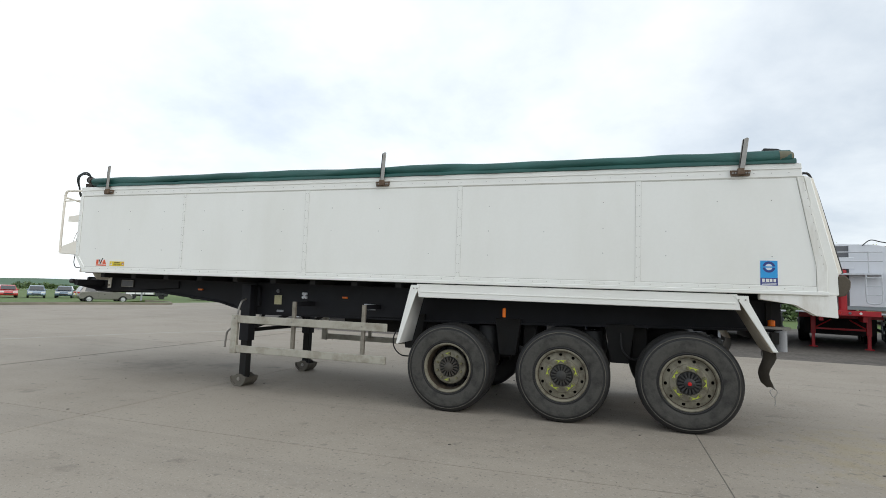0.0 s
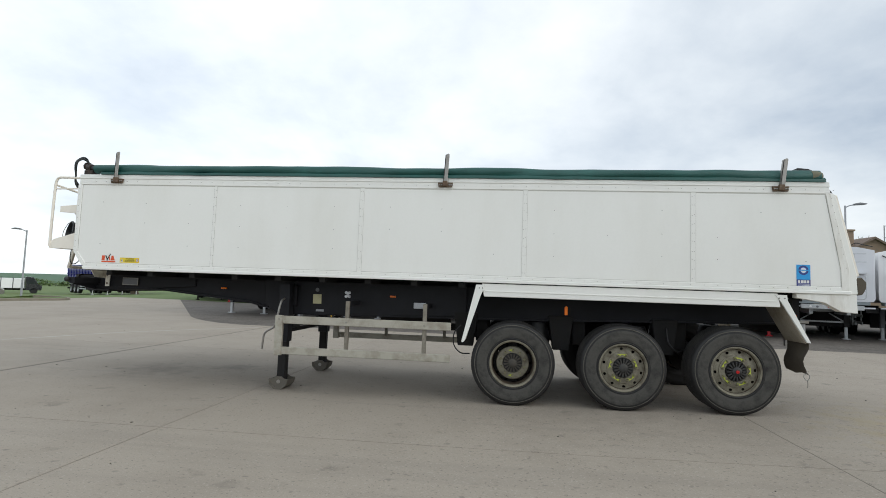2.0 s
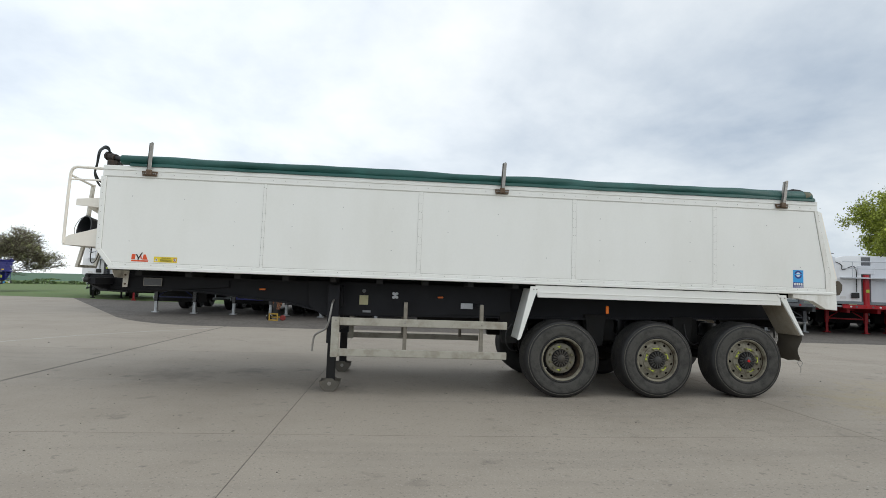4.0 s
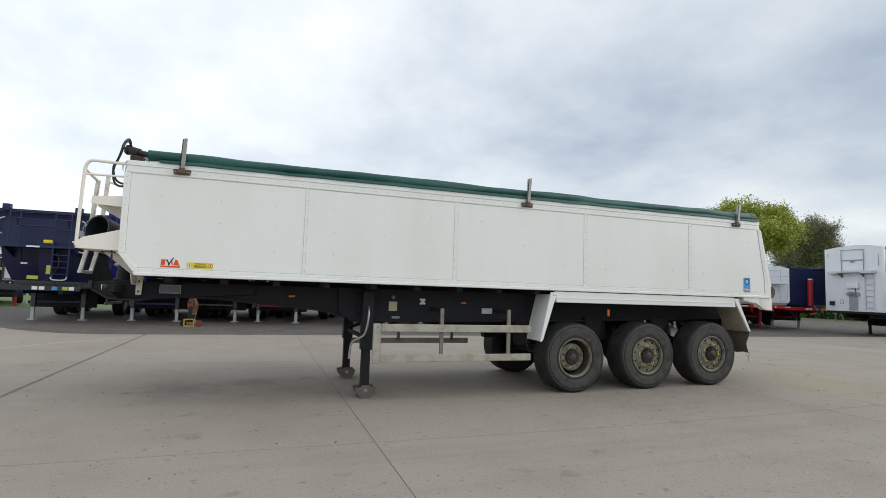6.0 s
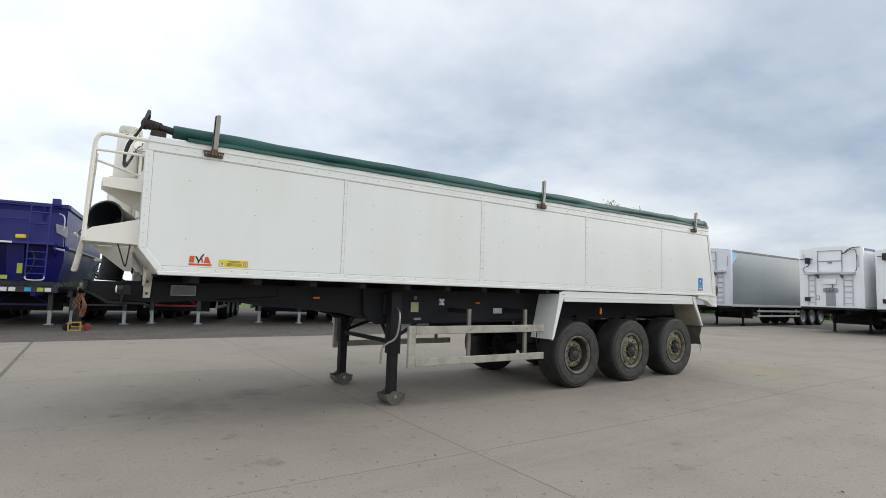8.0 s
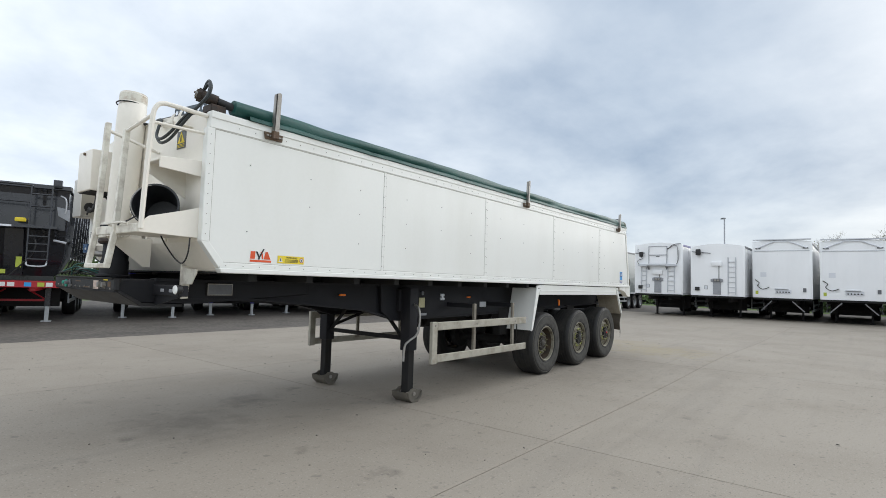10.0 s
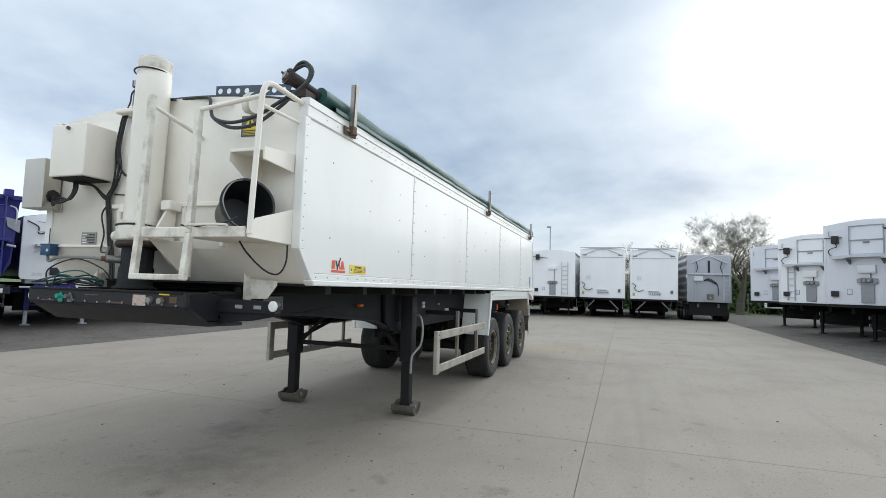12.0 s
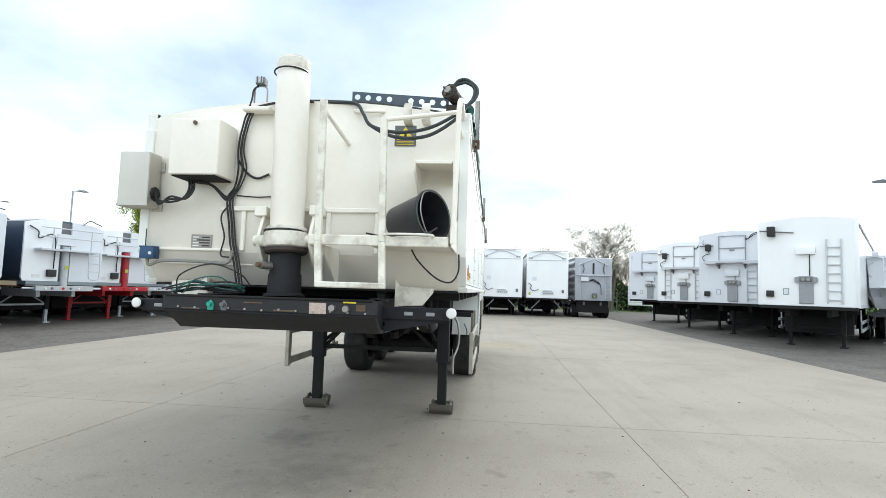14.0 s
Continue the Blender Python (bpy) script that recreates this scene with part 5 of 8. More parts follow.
def copy_wheel(src, m):
    made = {}
    for o in (src, *src.children_recursive):
        made[o] = o.copy()
        scene.collection.objects.link(made[o])
        made[o].parent = made.get(o.parent, o.parent)
    made[src].matrix_basis = m
    return made[src]


TY = 0.25
wheel_a = make_wheel(True, False)
wheel_a.matrix_basis = pose(0.0, TY, R - 0.006 + rise(0.0, 0.2))
wheel_b = make_wheel(False, False)
wheel_b.matrix_basis = pose(1.31, TY, R - 0.006 + rise(1.31, 0.2), 0, 14, 0)
wheel_c = make_wheel(False, True)
wheel_c.matrix_basis = pose(2.59, TY, R - 0.006 + rise(2.58, 0.2), 0, 31, 0)
for k, x in enumerate((0.03, 1.31, 2.58)):
    copy_wheel((wheel_a, wheel_b, wheel_b)[k], pose(x, W - TY, R - 0.006 + rise(x, W - TY), 0, 10 + 20 * k, 180))
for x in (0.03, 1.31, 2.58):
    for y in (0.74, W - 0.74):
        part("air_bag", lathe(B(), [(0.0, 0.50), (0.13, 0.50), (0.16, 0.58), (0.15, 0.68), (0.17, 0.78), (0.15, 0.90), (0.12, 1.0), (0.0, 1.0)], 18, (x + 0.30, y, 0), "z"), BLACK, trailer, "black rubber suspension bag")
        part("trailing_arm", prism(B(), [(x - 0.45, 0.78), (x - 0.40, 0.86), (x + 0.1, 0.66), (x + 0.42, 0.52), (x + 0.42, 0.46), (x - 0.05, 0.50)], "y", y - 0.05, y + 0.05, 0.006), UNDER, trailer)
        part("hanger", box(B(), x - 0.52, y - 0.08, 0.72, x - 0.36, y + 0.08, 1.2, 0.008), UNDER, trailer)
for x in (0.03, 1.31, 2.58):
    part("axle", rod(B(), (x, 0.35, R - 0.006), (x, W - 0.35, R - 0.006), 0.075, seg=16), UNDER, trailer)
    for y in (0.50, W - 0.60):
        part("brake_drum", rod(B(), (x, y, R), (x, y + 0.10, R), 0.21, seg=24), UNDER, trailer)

# ---- fittings on the front wall ----
MOTOR = surface("dark_oily_motor", (0.035, 0.028, 0.024), 0.6, metal=0.3, dirt=(0.12, 0.07, 0.045), amount=0.6, scale=16, bump=0.2)
ram = part("tipping_ram", lathe(B(), [(0.0, 3.13), (0.110, 3.13), (0.116, 3.125), (0.116, 3.01), (0.119, 3.005), (0.119, 2.85), (0.116, 1.90), (0.112, 1.88)], 40, (-6.08, 1.29, 0), "z"), CREAM, trailer, "white telescopic tipping ram")
part("ram_cap", lathe(B(), [(0.0, 3.137), (0.108, 3.137), (0.114, 3.131), (0.118, 3.105), (0.1165, 3.045), (0.0, 3.04)], 32, (-6.08, 1.29, 0), "z"), surface("rust_streaked_cream", (0.7, 0.67, 0.58), 0.5, dirt=(0.3, 0.15, 0.05), amount=0.85, scale=9, bump=0.1), ram, "rust-streaked ram head")
part("ram_eye", lathe(B(), [(0.02, 3.13), (0.026, 3.145), (0.02, 3.162), (0.0, 3.167)], 14, (-6.08, 1.29, 0), "z"), RUST, ram)
part("ram_band", tube(B(), [(-6.09 + 0.121 * math.cos(2 * math.pi * k / 30), 1.30 + 0.121 * math.sin(2 * math.pi * k / 30), 3.03) for k in range(31)], 0.006, 6), BLACK, ram)
part("ram_collar", lathe(B(), [(0.118, 1.90), (0.138, 1.895), (0.14, 1.875), (0.132, 1.868), (0.132, 1.862), (0.152, 1.855), (0.156, 1.80), (0.150, 1.76), (0.130, 1.745), (0.11, 1.74)], 36, (-6.08, 1.29, 0), "z"), CREAMD, ram, "chipped cream ram collar")
part("oily_ring", lathe(B(), [(0.112, 1.752), (0.146, 1.75), (0.148, 1.725), (0.138, 1.712), (0.104, 1.71)], 36, (-6.08, 1.29, 0), "z"), MOTOR, ram, "oily dark ring under the collar")
part("seal_ring", tube(B(), [(-6.09 + 0.136 * math.cos(2 * math.pi * k / 30), 1.30 + 0.136 * math.sin(2 * math.pi * k / 30), 1.866) for k in range(31)], 0.007, 6), BLACK, ram)
part("ram_base", lathe(B(), [(0.104, 1.745), (0.104, 1.58), (0.112, 1.56), (0.115, 1.44), (0.14, 1.43), (0.14, 1.415), (0.0, 1.415)], 30, (-6.08, 1.29, 0), "z"), NAVY, ram, "dark ram base")
for s in (-1, 1):
    part("trunnion", rod(B(), (-6.09, 1.30 + s * 0.14, 1.805), (-6.09, 1.30 + s * 0.215, 1.805), 0.042, 0.038, 18), CREAMD, ram)
    part("trunnion_arm", prism(B(), [(-6.02, 1.66), (-5.95, 1.60), (-5.95, 2.03), (-6.02, 2.02), (-6.10, 1.86), (-6.12, 1.78)], "y", 1.30 + s * 0.185 - 0.012, 1.30 + s * 0.185 + 0.012, 0.003), CREAM, ram)
    part("trunnion_block", box(B(), -6.06, 1.30 + s * 0.20 - 0.045, 1.99, -5.95, 1.30 + s * 0.20 + 0.045, 2.06, 0.006), CREAM, ram)
part("ram_port", rod(B(), (-6.16, 1.36, 1.62), (-6.24, 1.40, 1.62), 0.026, seg=12), STEEL, ram)
part("port_plug", rod(B(), (-6.24, 1.40, 1.62), (-6.262, 1.412, 1.62), 0.018, seg=8), RUST, ram)

ram.matrix_basis = Matrix.Translation((-6.105, 1.246, 1.915)) @ Matrix.Rotation(radians(3.0), 4, "Y") @ Matrix.Rotation(radians(-1.8), 4, "X") @ Matrix.Translation((6.08, -1.29, -1.9))

# stiffening of the wall
part("wall_rib", box(B(), -5.975, 0.56, 2.045, -5.948, W - 0.62, 2.08, 0.006), CREAM, trailer)
for y in (0.62, 0.98, 1.62):
    part("wall_stiffener", box(B(), -5.972, y, 1.75, -5.948, y + 0.035, 2.045, 0.006), CREAM, trailer)
part("wall_flange", box(B(), -6.05, 1.45, 2.775, -5.95, 1.66, 2.81, 0.008), CREAM, trailer)
part("side_rib", box(B(), -5.968, 1.70, 1.745, -5.948, W - 0.06, 1.765, 0.004), CREAM, trailer)

# platform, ladder and handrails
platform = part("platform", box(B(), -6.38, 0.09, 1.780, -5.955, 0.60, 1.800, 0.004), CREAM, trailer, "cream steel access platform")
part("platform_lip", box(B(), -6.400, 0.085, 1.775, -6.380, 0.985, 1.842, 0.006), CREAMD, platform, "chipped cream platform edge")
part("platform_gusset", prism(B(), [(-6.395, 1.775), (-6.395, 1.842), (-6.33, 1.90), (-6.10, 1.965), (-5.955, 2.01), (-5.955, 1.765)], "y", 0.058, 0.070, 0.003), CREAM, platform)
part("platform_brace", prism(B(), [(-6.33, 1.78), (-5.955, 1.78), (-5.955, 1.53), (-6.02, 1.53)], "y", 0.905, 0.92, 0.002), CREAM, platform)
part("tread_plate", box(B(), -6.38, 0.64, 1.795, -6.18, 0.96, 1.812, 0.004), CREAM, platform)
part("grab_bar", hose(B(), [(-6.43, 0.48, 1.83), (-6.455, 0.46, 1.846), (-6.455, 0.2, 1.846), (-6.43, 0.18, 1.83)], 0.008, 6), CREAMD, platform)
ladder = part("ladder", box(B(), -6.465, 0.462, 1.505, -6.425, 0.908, 1.542, 0.006), CREAMD, trailer, "chipped cream steel ladder")


def stile(p, q, w=0.021):
    """A square bar between two points, its faces along x and y."""
    bm = B()
    lo = [bm.verts.new((p[0] + a * w, p[1] + c * w, p[2])) for a, c in ((-1, -1), (1, -1), (1, 1), (-1, 1))]
    hi = [bm.verts.new((q[0] + a * w, q[1] + c * w, q[2])) for a, c in ((-1, -1), (1, -1), (1, 1), (-1, 1))]
    bm.faces.new(lo[::-1]), bm.faces.new(hi)
    for k in range(4):
        bm.faces.new((lo[k], lo[(k + 1) % 4], hi[(k + 1) % 4], hi[k]))
    bmesh.ops.bevel(bm, geom=bm.edges[:], offset=0.004, segments=1, affect="EDGES")
    return bm


for ya, yb, yc, top in ((0.484, 0.505, 0.533, 2.62), (0.886, 0.918, 0.941, 2.744)):
    part("lower_stile", stile((-6.445, ya, 1.51), (-6.395, yb, 1.80)), CREAMD, ladder)
    part("upper_stile", stile((-6.395, yb, 1.80), (-6.35, yc, top)), CREAMD, ladder)
part("stile_stay", rod(B(), (-6.35, 0.94, 2.68), (-5.955, 0.875, 2.555), 0.014, seg=10), CREAM, ladder)
part("handrail", hose(B(), [(-6.385, 0.060, 1.80), (-6.375, 0.052, 2.2), (-6.36, 0.046, 2.60), (-6.345, 0.042, 2.705), (-6.30, 0.038, 2.752), (-6.2, 0.038, 2.757), (-5.95, 0.04, 2.75)], 0.018, 10), CREAM, ladder, "bent white handrail")
part("cross_rail", rod(B(), (-6.352, 0.533, 2.605), (-6.355, 0.045, 2.655), 0.015, seg=10), CREAM, ladder)
part("rail_stay", rod(B(), (-6.36, 0.046, 2.60), (-5.955, 0.046, 2.605), 0.012, seg=8), CREAM, ladder)

# corner step above the platform
step = part("step_bracket", prism(B(), [(-6.28, 2.336), (-6.28, 2.356), (-5.955, 2.380), (-5.955, 2.360)], "y", 0.085, 0.325, 0.003), CREAM, trailer, "folded cream step bracket")
part("step_flange", prism(B(), [(-6.278, 2.278), (-6.278, 2.362), (-5.955, 2.388), (-5.955, 2.258)], "y", 0.066, 0.080, 0.003), CREAM, step)
part("step_flange", prism(B(), [(-6.285, 2.285), (-6.285, 2.360), (-5.955, 2.384), (-5.955, 2.10)], "y", 0.325, 0.337, 0.003), CREAM, step)

# bucket lying on the platform
bucket = thing("bucket", Matrix.Translation((-6.065, 0.45, 1.955)) @ Matrix.Scale(1.04, 4) @ Vector((-0.56, -0.81, 0.15)).to_track_quat("Z", "X").to_matrix().to_4x4(), "black plastic bucket lying on the trailer's platform", "bucket")
bm = B()
lathe(bm, [(0.0, -0.02), (0.118, -0.02), (0.122, -0.015), (0.155, 0.28), (0.166, 0.283), (0.166, 0.297), (0.152, 0.297), (0.148, 0.28), (0.116, 0.0), (0.0, 0.0)], 40, (0, 0, 0), "z")
part("pail", bm, BUCKET, bucket, "scuffed black pail", 40)
part("wire_handle", hose(B(), [(0.162, 0.0, 0.285), (0.12, 0.10, 0.31), (0.0, 0.155, 0.325), (-0.12, 0.10, 0.31), (-0.162, 0.0, 0.285)], 0.004, 6), STEEL, bucket)

# boxes on the wall
cabinet = part("valve_cabinet", box(B(), -6.212, 1.728, 2.262, -5.955, 2.09, 2.664, 0.014, 3), CREAM, trailer, "white painted steel cabinet")
part("cabinet_latch", lathe(B(), [(0.0, -6.228), (0.014, -6.228), (0.014, -6.21)], 10, (0, 1.905, 2.628), "x"), RUST, cabinet)
# thin dark plate put in as the shade below the cabinet
part("cabinet_shadow_plate", box(B(), -6.195, 1.75, 2.253, -5.97, 2.07, 2.261), UNDER, cabinet)
control = part("control_box", box(B(), -6.105, 2.305, 2.048, -5.96, 2.535, 2.45, 0.006), STAINLESS, trailer, "brushed stainless control box")
part("cable_port", lathe(B(), [(0.0, 2.300), (0.046, 2.300), (0.054, 2.296), (0.056, 2.306)], 8, (-6.02, 0, 2.15), "y"), BLACK, control)
part("mount_plate", box(B(), -5.965, 2.28, 2.03, -5.952, 2.36, 2.10, 0.003), STAINLESS, control)
part("mount_plate", box(B(), -5.965, 2.28, 2.33, -5.952, 2.36, 2.40, 0.003), STAINLESS, control)
switch = part("switch_box", box(B(), -6.03, 2.275, 1.675, -5.955, 2.385, 1.765, 0.008, 2), BLUEBOX, trailer, "small blue switch box")
part("switch_button", lathe(B(), [(0.0, -6.036), (0.012, -6.036), (0.012, -6.03)], 10, (0, 2.30, 1.715), "x"), STICKWHITE, switch)
part("switch_lid_edge", box(B(), -6.034, 2.272, 1.757, -5.955, 2.388, 1.768, 0.003), BLUEBOX, switch)
part("aerial", rod(B(), (-5.965, 2.385, 1.76), (-5.965, 2.385, 1.90), 0.004, seg=6), BLACK, switch)
plate_ob = part("maker_plate", box(B(), -5.957, 1.875, 1.765, -5.951, 2.035, 1.865, 0.002), STEEL, trailer, "grey metal data plate with worn print")
for k in range(4):
    part("print_bar", box(B(), -5.959, 1.89, 1.778 + k * 0.021, -5.9572, 1.95 + 0.02 * (k % 3), 1.787 + k * 0.021), INK, plate_ob)
    part("print_bar", box(B(), -5.959, 1.975, 1.778 + k * 0.021, -5.9572, 2.02, 1.787 + k * 0.021), STICKWHITE, plate_ob)
sign = part("hazard_sign", box(B(), -5.956, 0.378, 2.542, -5.951, 0.535, 2.694, 0.002), DARKGREY, trailer, "dark sign with a yellow hazard triangle")
part("triangle", prism(B(), [(0.393, 2.588), (0.520, 2.588), (0.4565, 2.686)], "x", -5.9585, -5.9565), YELLOW, sign)
part("bolt_mark", prism(B(), [(0.447, 2.600), (0.466, 2.600), (0.463, 2.655), (0.450, 2.655)], "x", -5.9605, -5.9588), INK, sign)
for k in range(3):
    part("print_bar", box(B(), -5.9585, 0.395, 2.552 + k * 0.011, -5.9565, 0.52, 2.556 + k * 0.011), YELLOW, sign)

# work lamp above the wall
lamp = part("work_lamp", box(B(), -5.955, 1.545, 3.012, -5.885, 1.615, 3.070, 0.008, 2), DARKGREY, trailer, "small grey work lamp on a bracket")
part("lens", box(B(), -5.961, 1.553, 3.020, -5.955, 1.607, 3.062, 0.003), PALETUBE, lamp)
for dy in (-0.016, 0.016):
    part("guard_bar", rod(B(), (-5.966, 1.58 + dy, 3.014), (-5.966, 1.58 + dy, 3.068), 0.004, seg=6), DARKGREY, lamp)
part("lamp_bracket", hose(B(), [(-5.92, 1.53, 2.85), (-5.92, 1.53, 2.93), (-5.92, 1.54, 3.0), (-5.92, 1.62, 3.0), (-5.92, 1.63, 2.93), (-5.92, 1.63, 2.86)], 0.007, 6, 4), STEEL, lamp)
part("lamp_cable", hose(B(), [(-5.93, 1.60, 3.01), (-5.94, 1.63, 2.97), (-5.94, 1.64, 2.90), (-5.96, 1.65, 2.82)], 0.007, 6, 6), BLACK, lamp)

# perforated bar and sheet motor at the near corner
bm = B()
cells, y0, y1, za, zb = 9, 0.16, 0.90, 2.862, 2.945
for k in range(cells):
    ya, yb = y0 + (y1 - y0) * k / cells, y0 + (y1 - y0) * (k + 1) / cells
    cyc, czc, rr = (ya + yb) / 2, (za + zb) / 2, 0.022
    lift = 0.055 * ((ya + yb) / 2 - y0) / (y1 - y0)
    sq = [(-1, -1), (0, -1), (1, -1), (1, 0), (1, 1), (0, 1), (-1, 1), (-1, 0)]
    outs = [bm.verts.new((-5.83, cyc + u * (yb - ya) / 2, czc + v * (zb - za) / 2 + 0.055 * (cyc + u * (yb - ya) / 2 - y0) / (y1 - y0))) for u, v in sq]
    if k == 4:
        bm.faces.new(outs)
        continue
    ins = [bm.verts.new((-5.83, cyc + rr * math.cos(math.atan2(v, u)), czc + lift + rr * math.sin(math.atan2(v, u)))) for u, v in sq]
    for i in range(8):
        bm.faces.new((outs[i], outs[(i + 1) % 8], ins[(i + 1) % 8], ins[i]))
bmesh.ops.solidify(bm, geom=bm.faces[:], thickness=0.012)
part("perforated_bar", bm, surface("blue_grey_bar", (0.06, 0.085, 0.11), 0.5, amount=0.3, scale=8), trailer, "blue-grey perforated steel bar")
motor = part("sheet_motor", rod(B(), (-5.985, 0.150, 2.942), (-5.85, 0.085, 2.905), 0.05, 0.046, 20), MOTOR, trailer, "rust-brown sheet roller motor")
part("motor_flange", rod(B(), (-5.985, 0.150, 2.942), (-5.960, 0.138, 2.935), 0.060, seg=8), MOTOR, motor)
for k in range(4):
    part("flange_bolt", rod(B(), (-5.988, 0.152 + 0.034 * math.cos(k * 1.571 + 0.6), 2.943 + 0.034 * math.sin(k * 1.571 + 0.6)), (-5.999, 0.157 + 0.034 * math.cos(k * 1.571 + 0.6), 2.946 + 0.034 * math.sin(k * 1.571 + 0.6)), 0.009, 0.008, 6), RUST, motor)
part("motor_end", rod(B(), (-6.003, 0.158, 2.947), (-5.985, 0.150, 2.942), 0.026, seg=12), STEEL, motor)
part("motor_seat", box(B(), -5.93, 0.03, 2.80, -5.80, 0.17, 2.862, 0.006), MOTOR, motor)
part("shaft", rod(B(), (-5.85, 0.085, 2.905), (-5.70, 0.038, 2.870), 0.034, seg=12), BLACK, motor)
for dz in (0.0, 0.035):
    part("looped_hose", hose(B(), [(-5.95, 0.12, 2.985), (-5.95, 0.08, 3.005 + dz * 0.7), (-5.96, 0.02, 3.01 + dz * 0.6), (-5.98, -0.035 - dz * 0.5, 2.96), (-6.0, -0.03 - dz * 0.4, 2.88), (-6.04, 0.02, 2.80), (-6.10, 0.10, 2.715 - dz), (-6.12, 0.28, 2.62 - dz * 1.5), (-6.10, 0.50, 2.60 - dz), (-6.06, 0.69, 2.66), (-6.02, 0.76, 2.76), (-5.97, 0.84, 2.855), (-5.94, 1.1, 2.875)], 0.0125, 8, 6), HOSE, motor, "black hydraulic hose")
for y in (0.27, 0.40):
    bm = B()
    run_ = curve_points([(-5.945, 0, 2.70), (-6.02, 0, 2.698), (-6.052, 0, 2.735), (-6.045, 0, 2.80), (-6.0, 0, 2.845)], 5)
    prev = None
    for p in run_:
        pair = [bm.verts.new((p.x, y, p.z)), bm.verts.new((p.x, y + 0.062, p.z))]
        if prev:
            bm.faces.new((prev[0], prev[1], pair[1], pair[0]))
        prev = pair
    bmesh.ops.solidify(bm, geom=bm.faces[:], thickness=0.008)
    part("ear_strip", bm, CREAMD, trailer, "curved chipped steel ear", 60)
part("ear_bar", hose(B(), [(-5.955, 0.62, 2.80), (-5.985, 0.66, 2.79), (-5.985, 0.80, 2.79), (-5.955, 0.84, 2.81)], 0.014, 8), CREAM, trailer)

# cables and air lines
def cable(ctrl, r, mat=BLACK, label="", name="cable"):
    return part(name, hose(B(), ctrl, r, 7, 7), mat, trailer, label)


for k, d in enumerate((0.0, 0.022, -0.020)):
    cable([(-5.965 - 0.01 * k, 1.15, 2.87), (-5.975, 1.42, 2.86), (-5.985, 1.60 + d, 2.80), (-5.98, 1.66 + d, 2.66), (-5.98, 1.68 + d, 2.50), (-5.98, 1.66 + d * 1.5, 2.35), (-5.98, 1.69 + d, 2.22), (-5.98, 1.74 + d, 2.13), (-5.975, 1.72 + d, 1.95), (-5.975, 1.70 + d, 1.80), (-5.98, 1.66 + d, 1.66), (-6.0, 1.62 + d, 1.50)], 0.009 - 0.0015 * k, label="black cable run down the wall")
for k in range(3):
    cable([(-6.02, 2.31, 2.13 + 0.02 * k), (-6.06, 2.24, 2.10 - 0.015 * k), (-6.08, 2.14, 2.085 + 0.02 * k), (-6.08, 2.05 - 0.012 * k, 2.11), (-6.07, 2.01 - 0.018 * k, 2.18), (-6.06, 2.02 - 0.018 * k, 2.265)], 0.008, label="looped black control cable")
for k in range(2):
    cable([(-6.06, 2.06, 2.262), (-6.05, 1.96, 2.25 - 0.012 * k), (-6.02, 1.86, 2.22), (-5.985, 1.76, 2.14 - 0.02 * k), (-5.98, 1.70, 2.20)], 0.010, label="bunched black cable under the cabinet")
cable([(-5.965, 1.70, 2.42), (-5.968, 1.63, 2.33), (-5.968, 1.55, 2.29), (-5.968, 1.46, 2.32)], 0.009)
cable([(-5.965, 1.70, 2.16), (-5.965, 1.55, 2.15), (-5.965, 1.43, 2.155)], 0.005)
cable([(-5.97, 1.74, 2.10), (-5.98, 1.80, 2.0), (-5.975, 1.77, 1.85), (-5.975, 1.79, 1.72), (-5.98, 1.72, 1.70)], 0.006)
cable([(-6.0, 2.34, 1.68), (-6.0, 2.32, 1.63), (-5.985, 2.24, 1.66), (-5.985, 2.05, 1.665), (-5.985, 1.85, 1.66), (-5.985, 1.73, 1.66), (-5.985, 1.69, 1.75)], 0.012, surface("grey_conduit", (0.24, 0.24, 0.22), 0.6, amount=0.4, scale=9), "grey flexible conduit")
cable([(-6.12, 0.37, 1.80), (-6.09, 0.31, 1.70), (-6.06, 0.19, 1.59), (-6.05, 0.09, 1.565), (-6.04, 0.04, 1.64), (-6.03, 0.04, 1.76)], 0.006, label="thin black cable hanging in a loop")
cable([(-6.35, 0.62, 1.86), (-6.38, 0.5, 1.84), (-6.42, 0.36, 1.85), (-6.42, 0.22, 1.86), (-6.38, 0.16, 1.90)], 0.006)
rng = random.Random(11)
for k in range(9):
    y = 1.92 - 0.06 * k * rng.uniform(0.6, 1.0)
    z = 1.44 + 0.012 * (k % 4)
    cable([(-6.28 + rng.uniform(-0.05, 0.1), 1.95 + rng.uniform(-0.1, 0.05), z), (-6.24, 1.82, z + rng.uniform(0.01, 0.05)), (-6.22 + rng.uniform(-0.05, 0.05), 1.62 + rng.uniform(-0.06, 0.06), z + rng.uniform(0.0, 0.06)), (-6.16, 1.50, z + 0.01)], 0.006, GREENCABLE if k % 2 else BLACK, "coiled air line on the neck", "air_line")
cable([(-6.26, 1.93, 1.44), (-6.28, 1.90, 1.56), (-6.22, 1.72, 1.64), (-6.15, 1.55, 1.58), (-6.12, 1.48, 1.50)], 0.005, label="thin air line arched over the neck", name="air_line")
cable([(-6.26, 1.88, 1.44), (-6.27, 1.80, 1.53), (-6.20, 1.66, 1.55), (-6.12, 1.56, 1.45)], 0.005, GREENCABLE, "thin air line arched over the neck", "air_line")

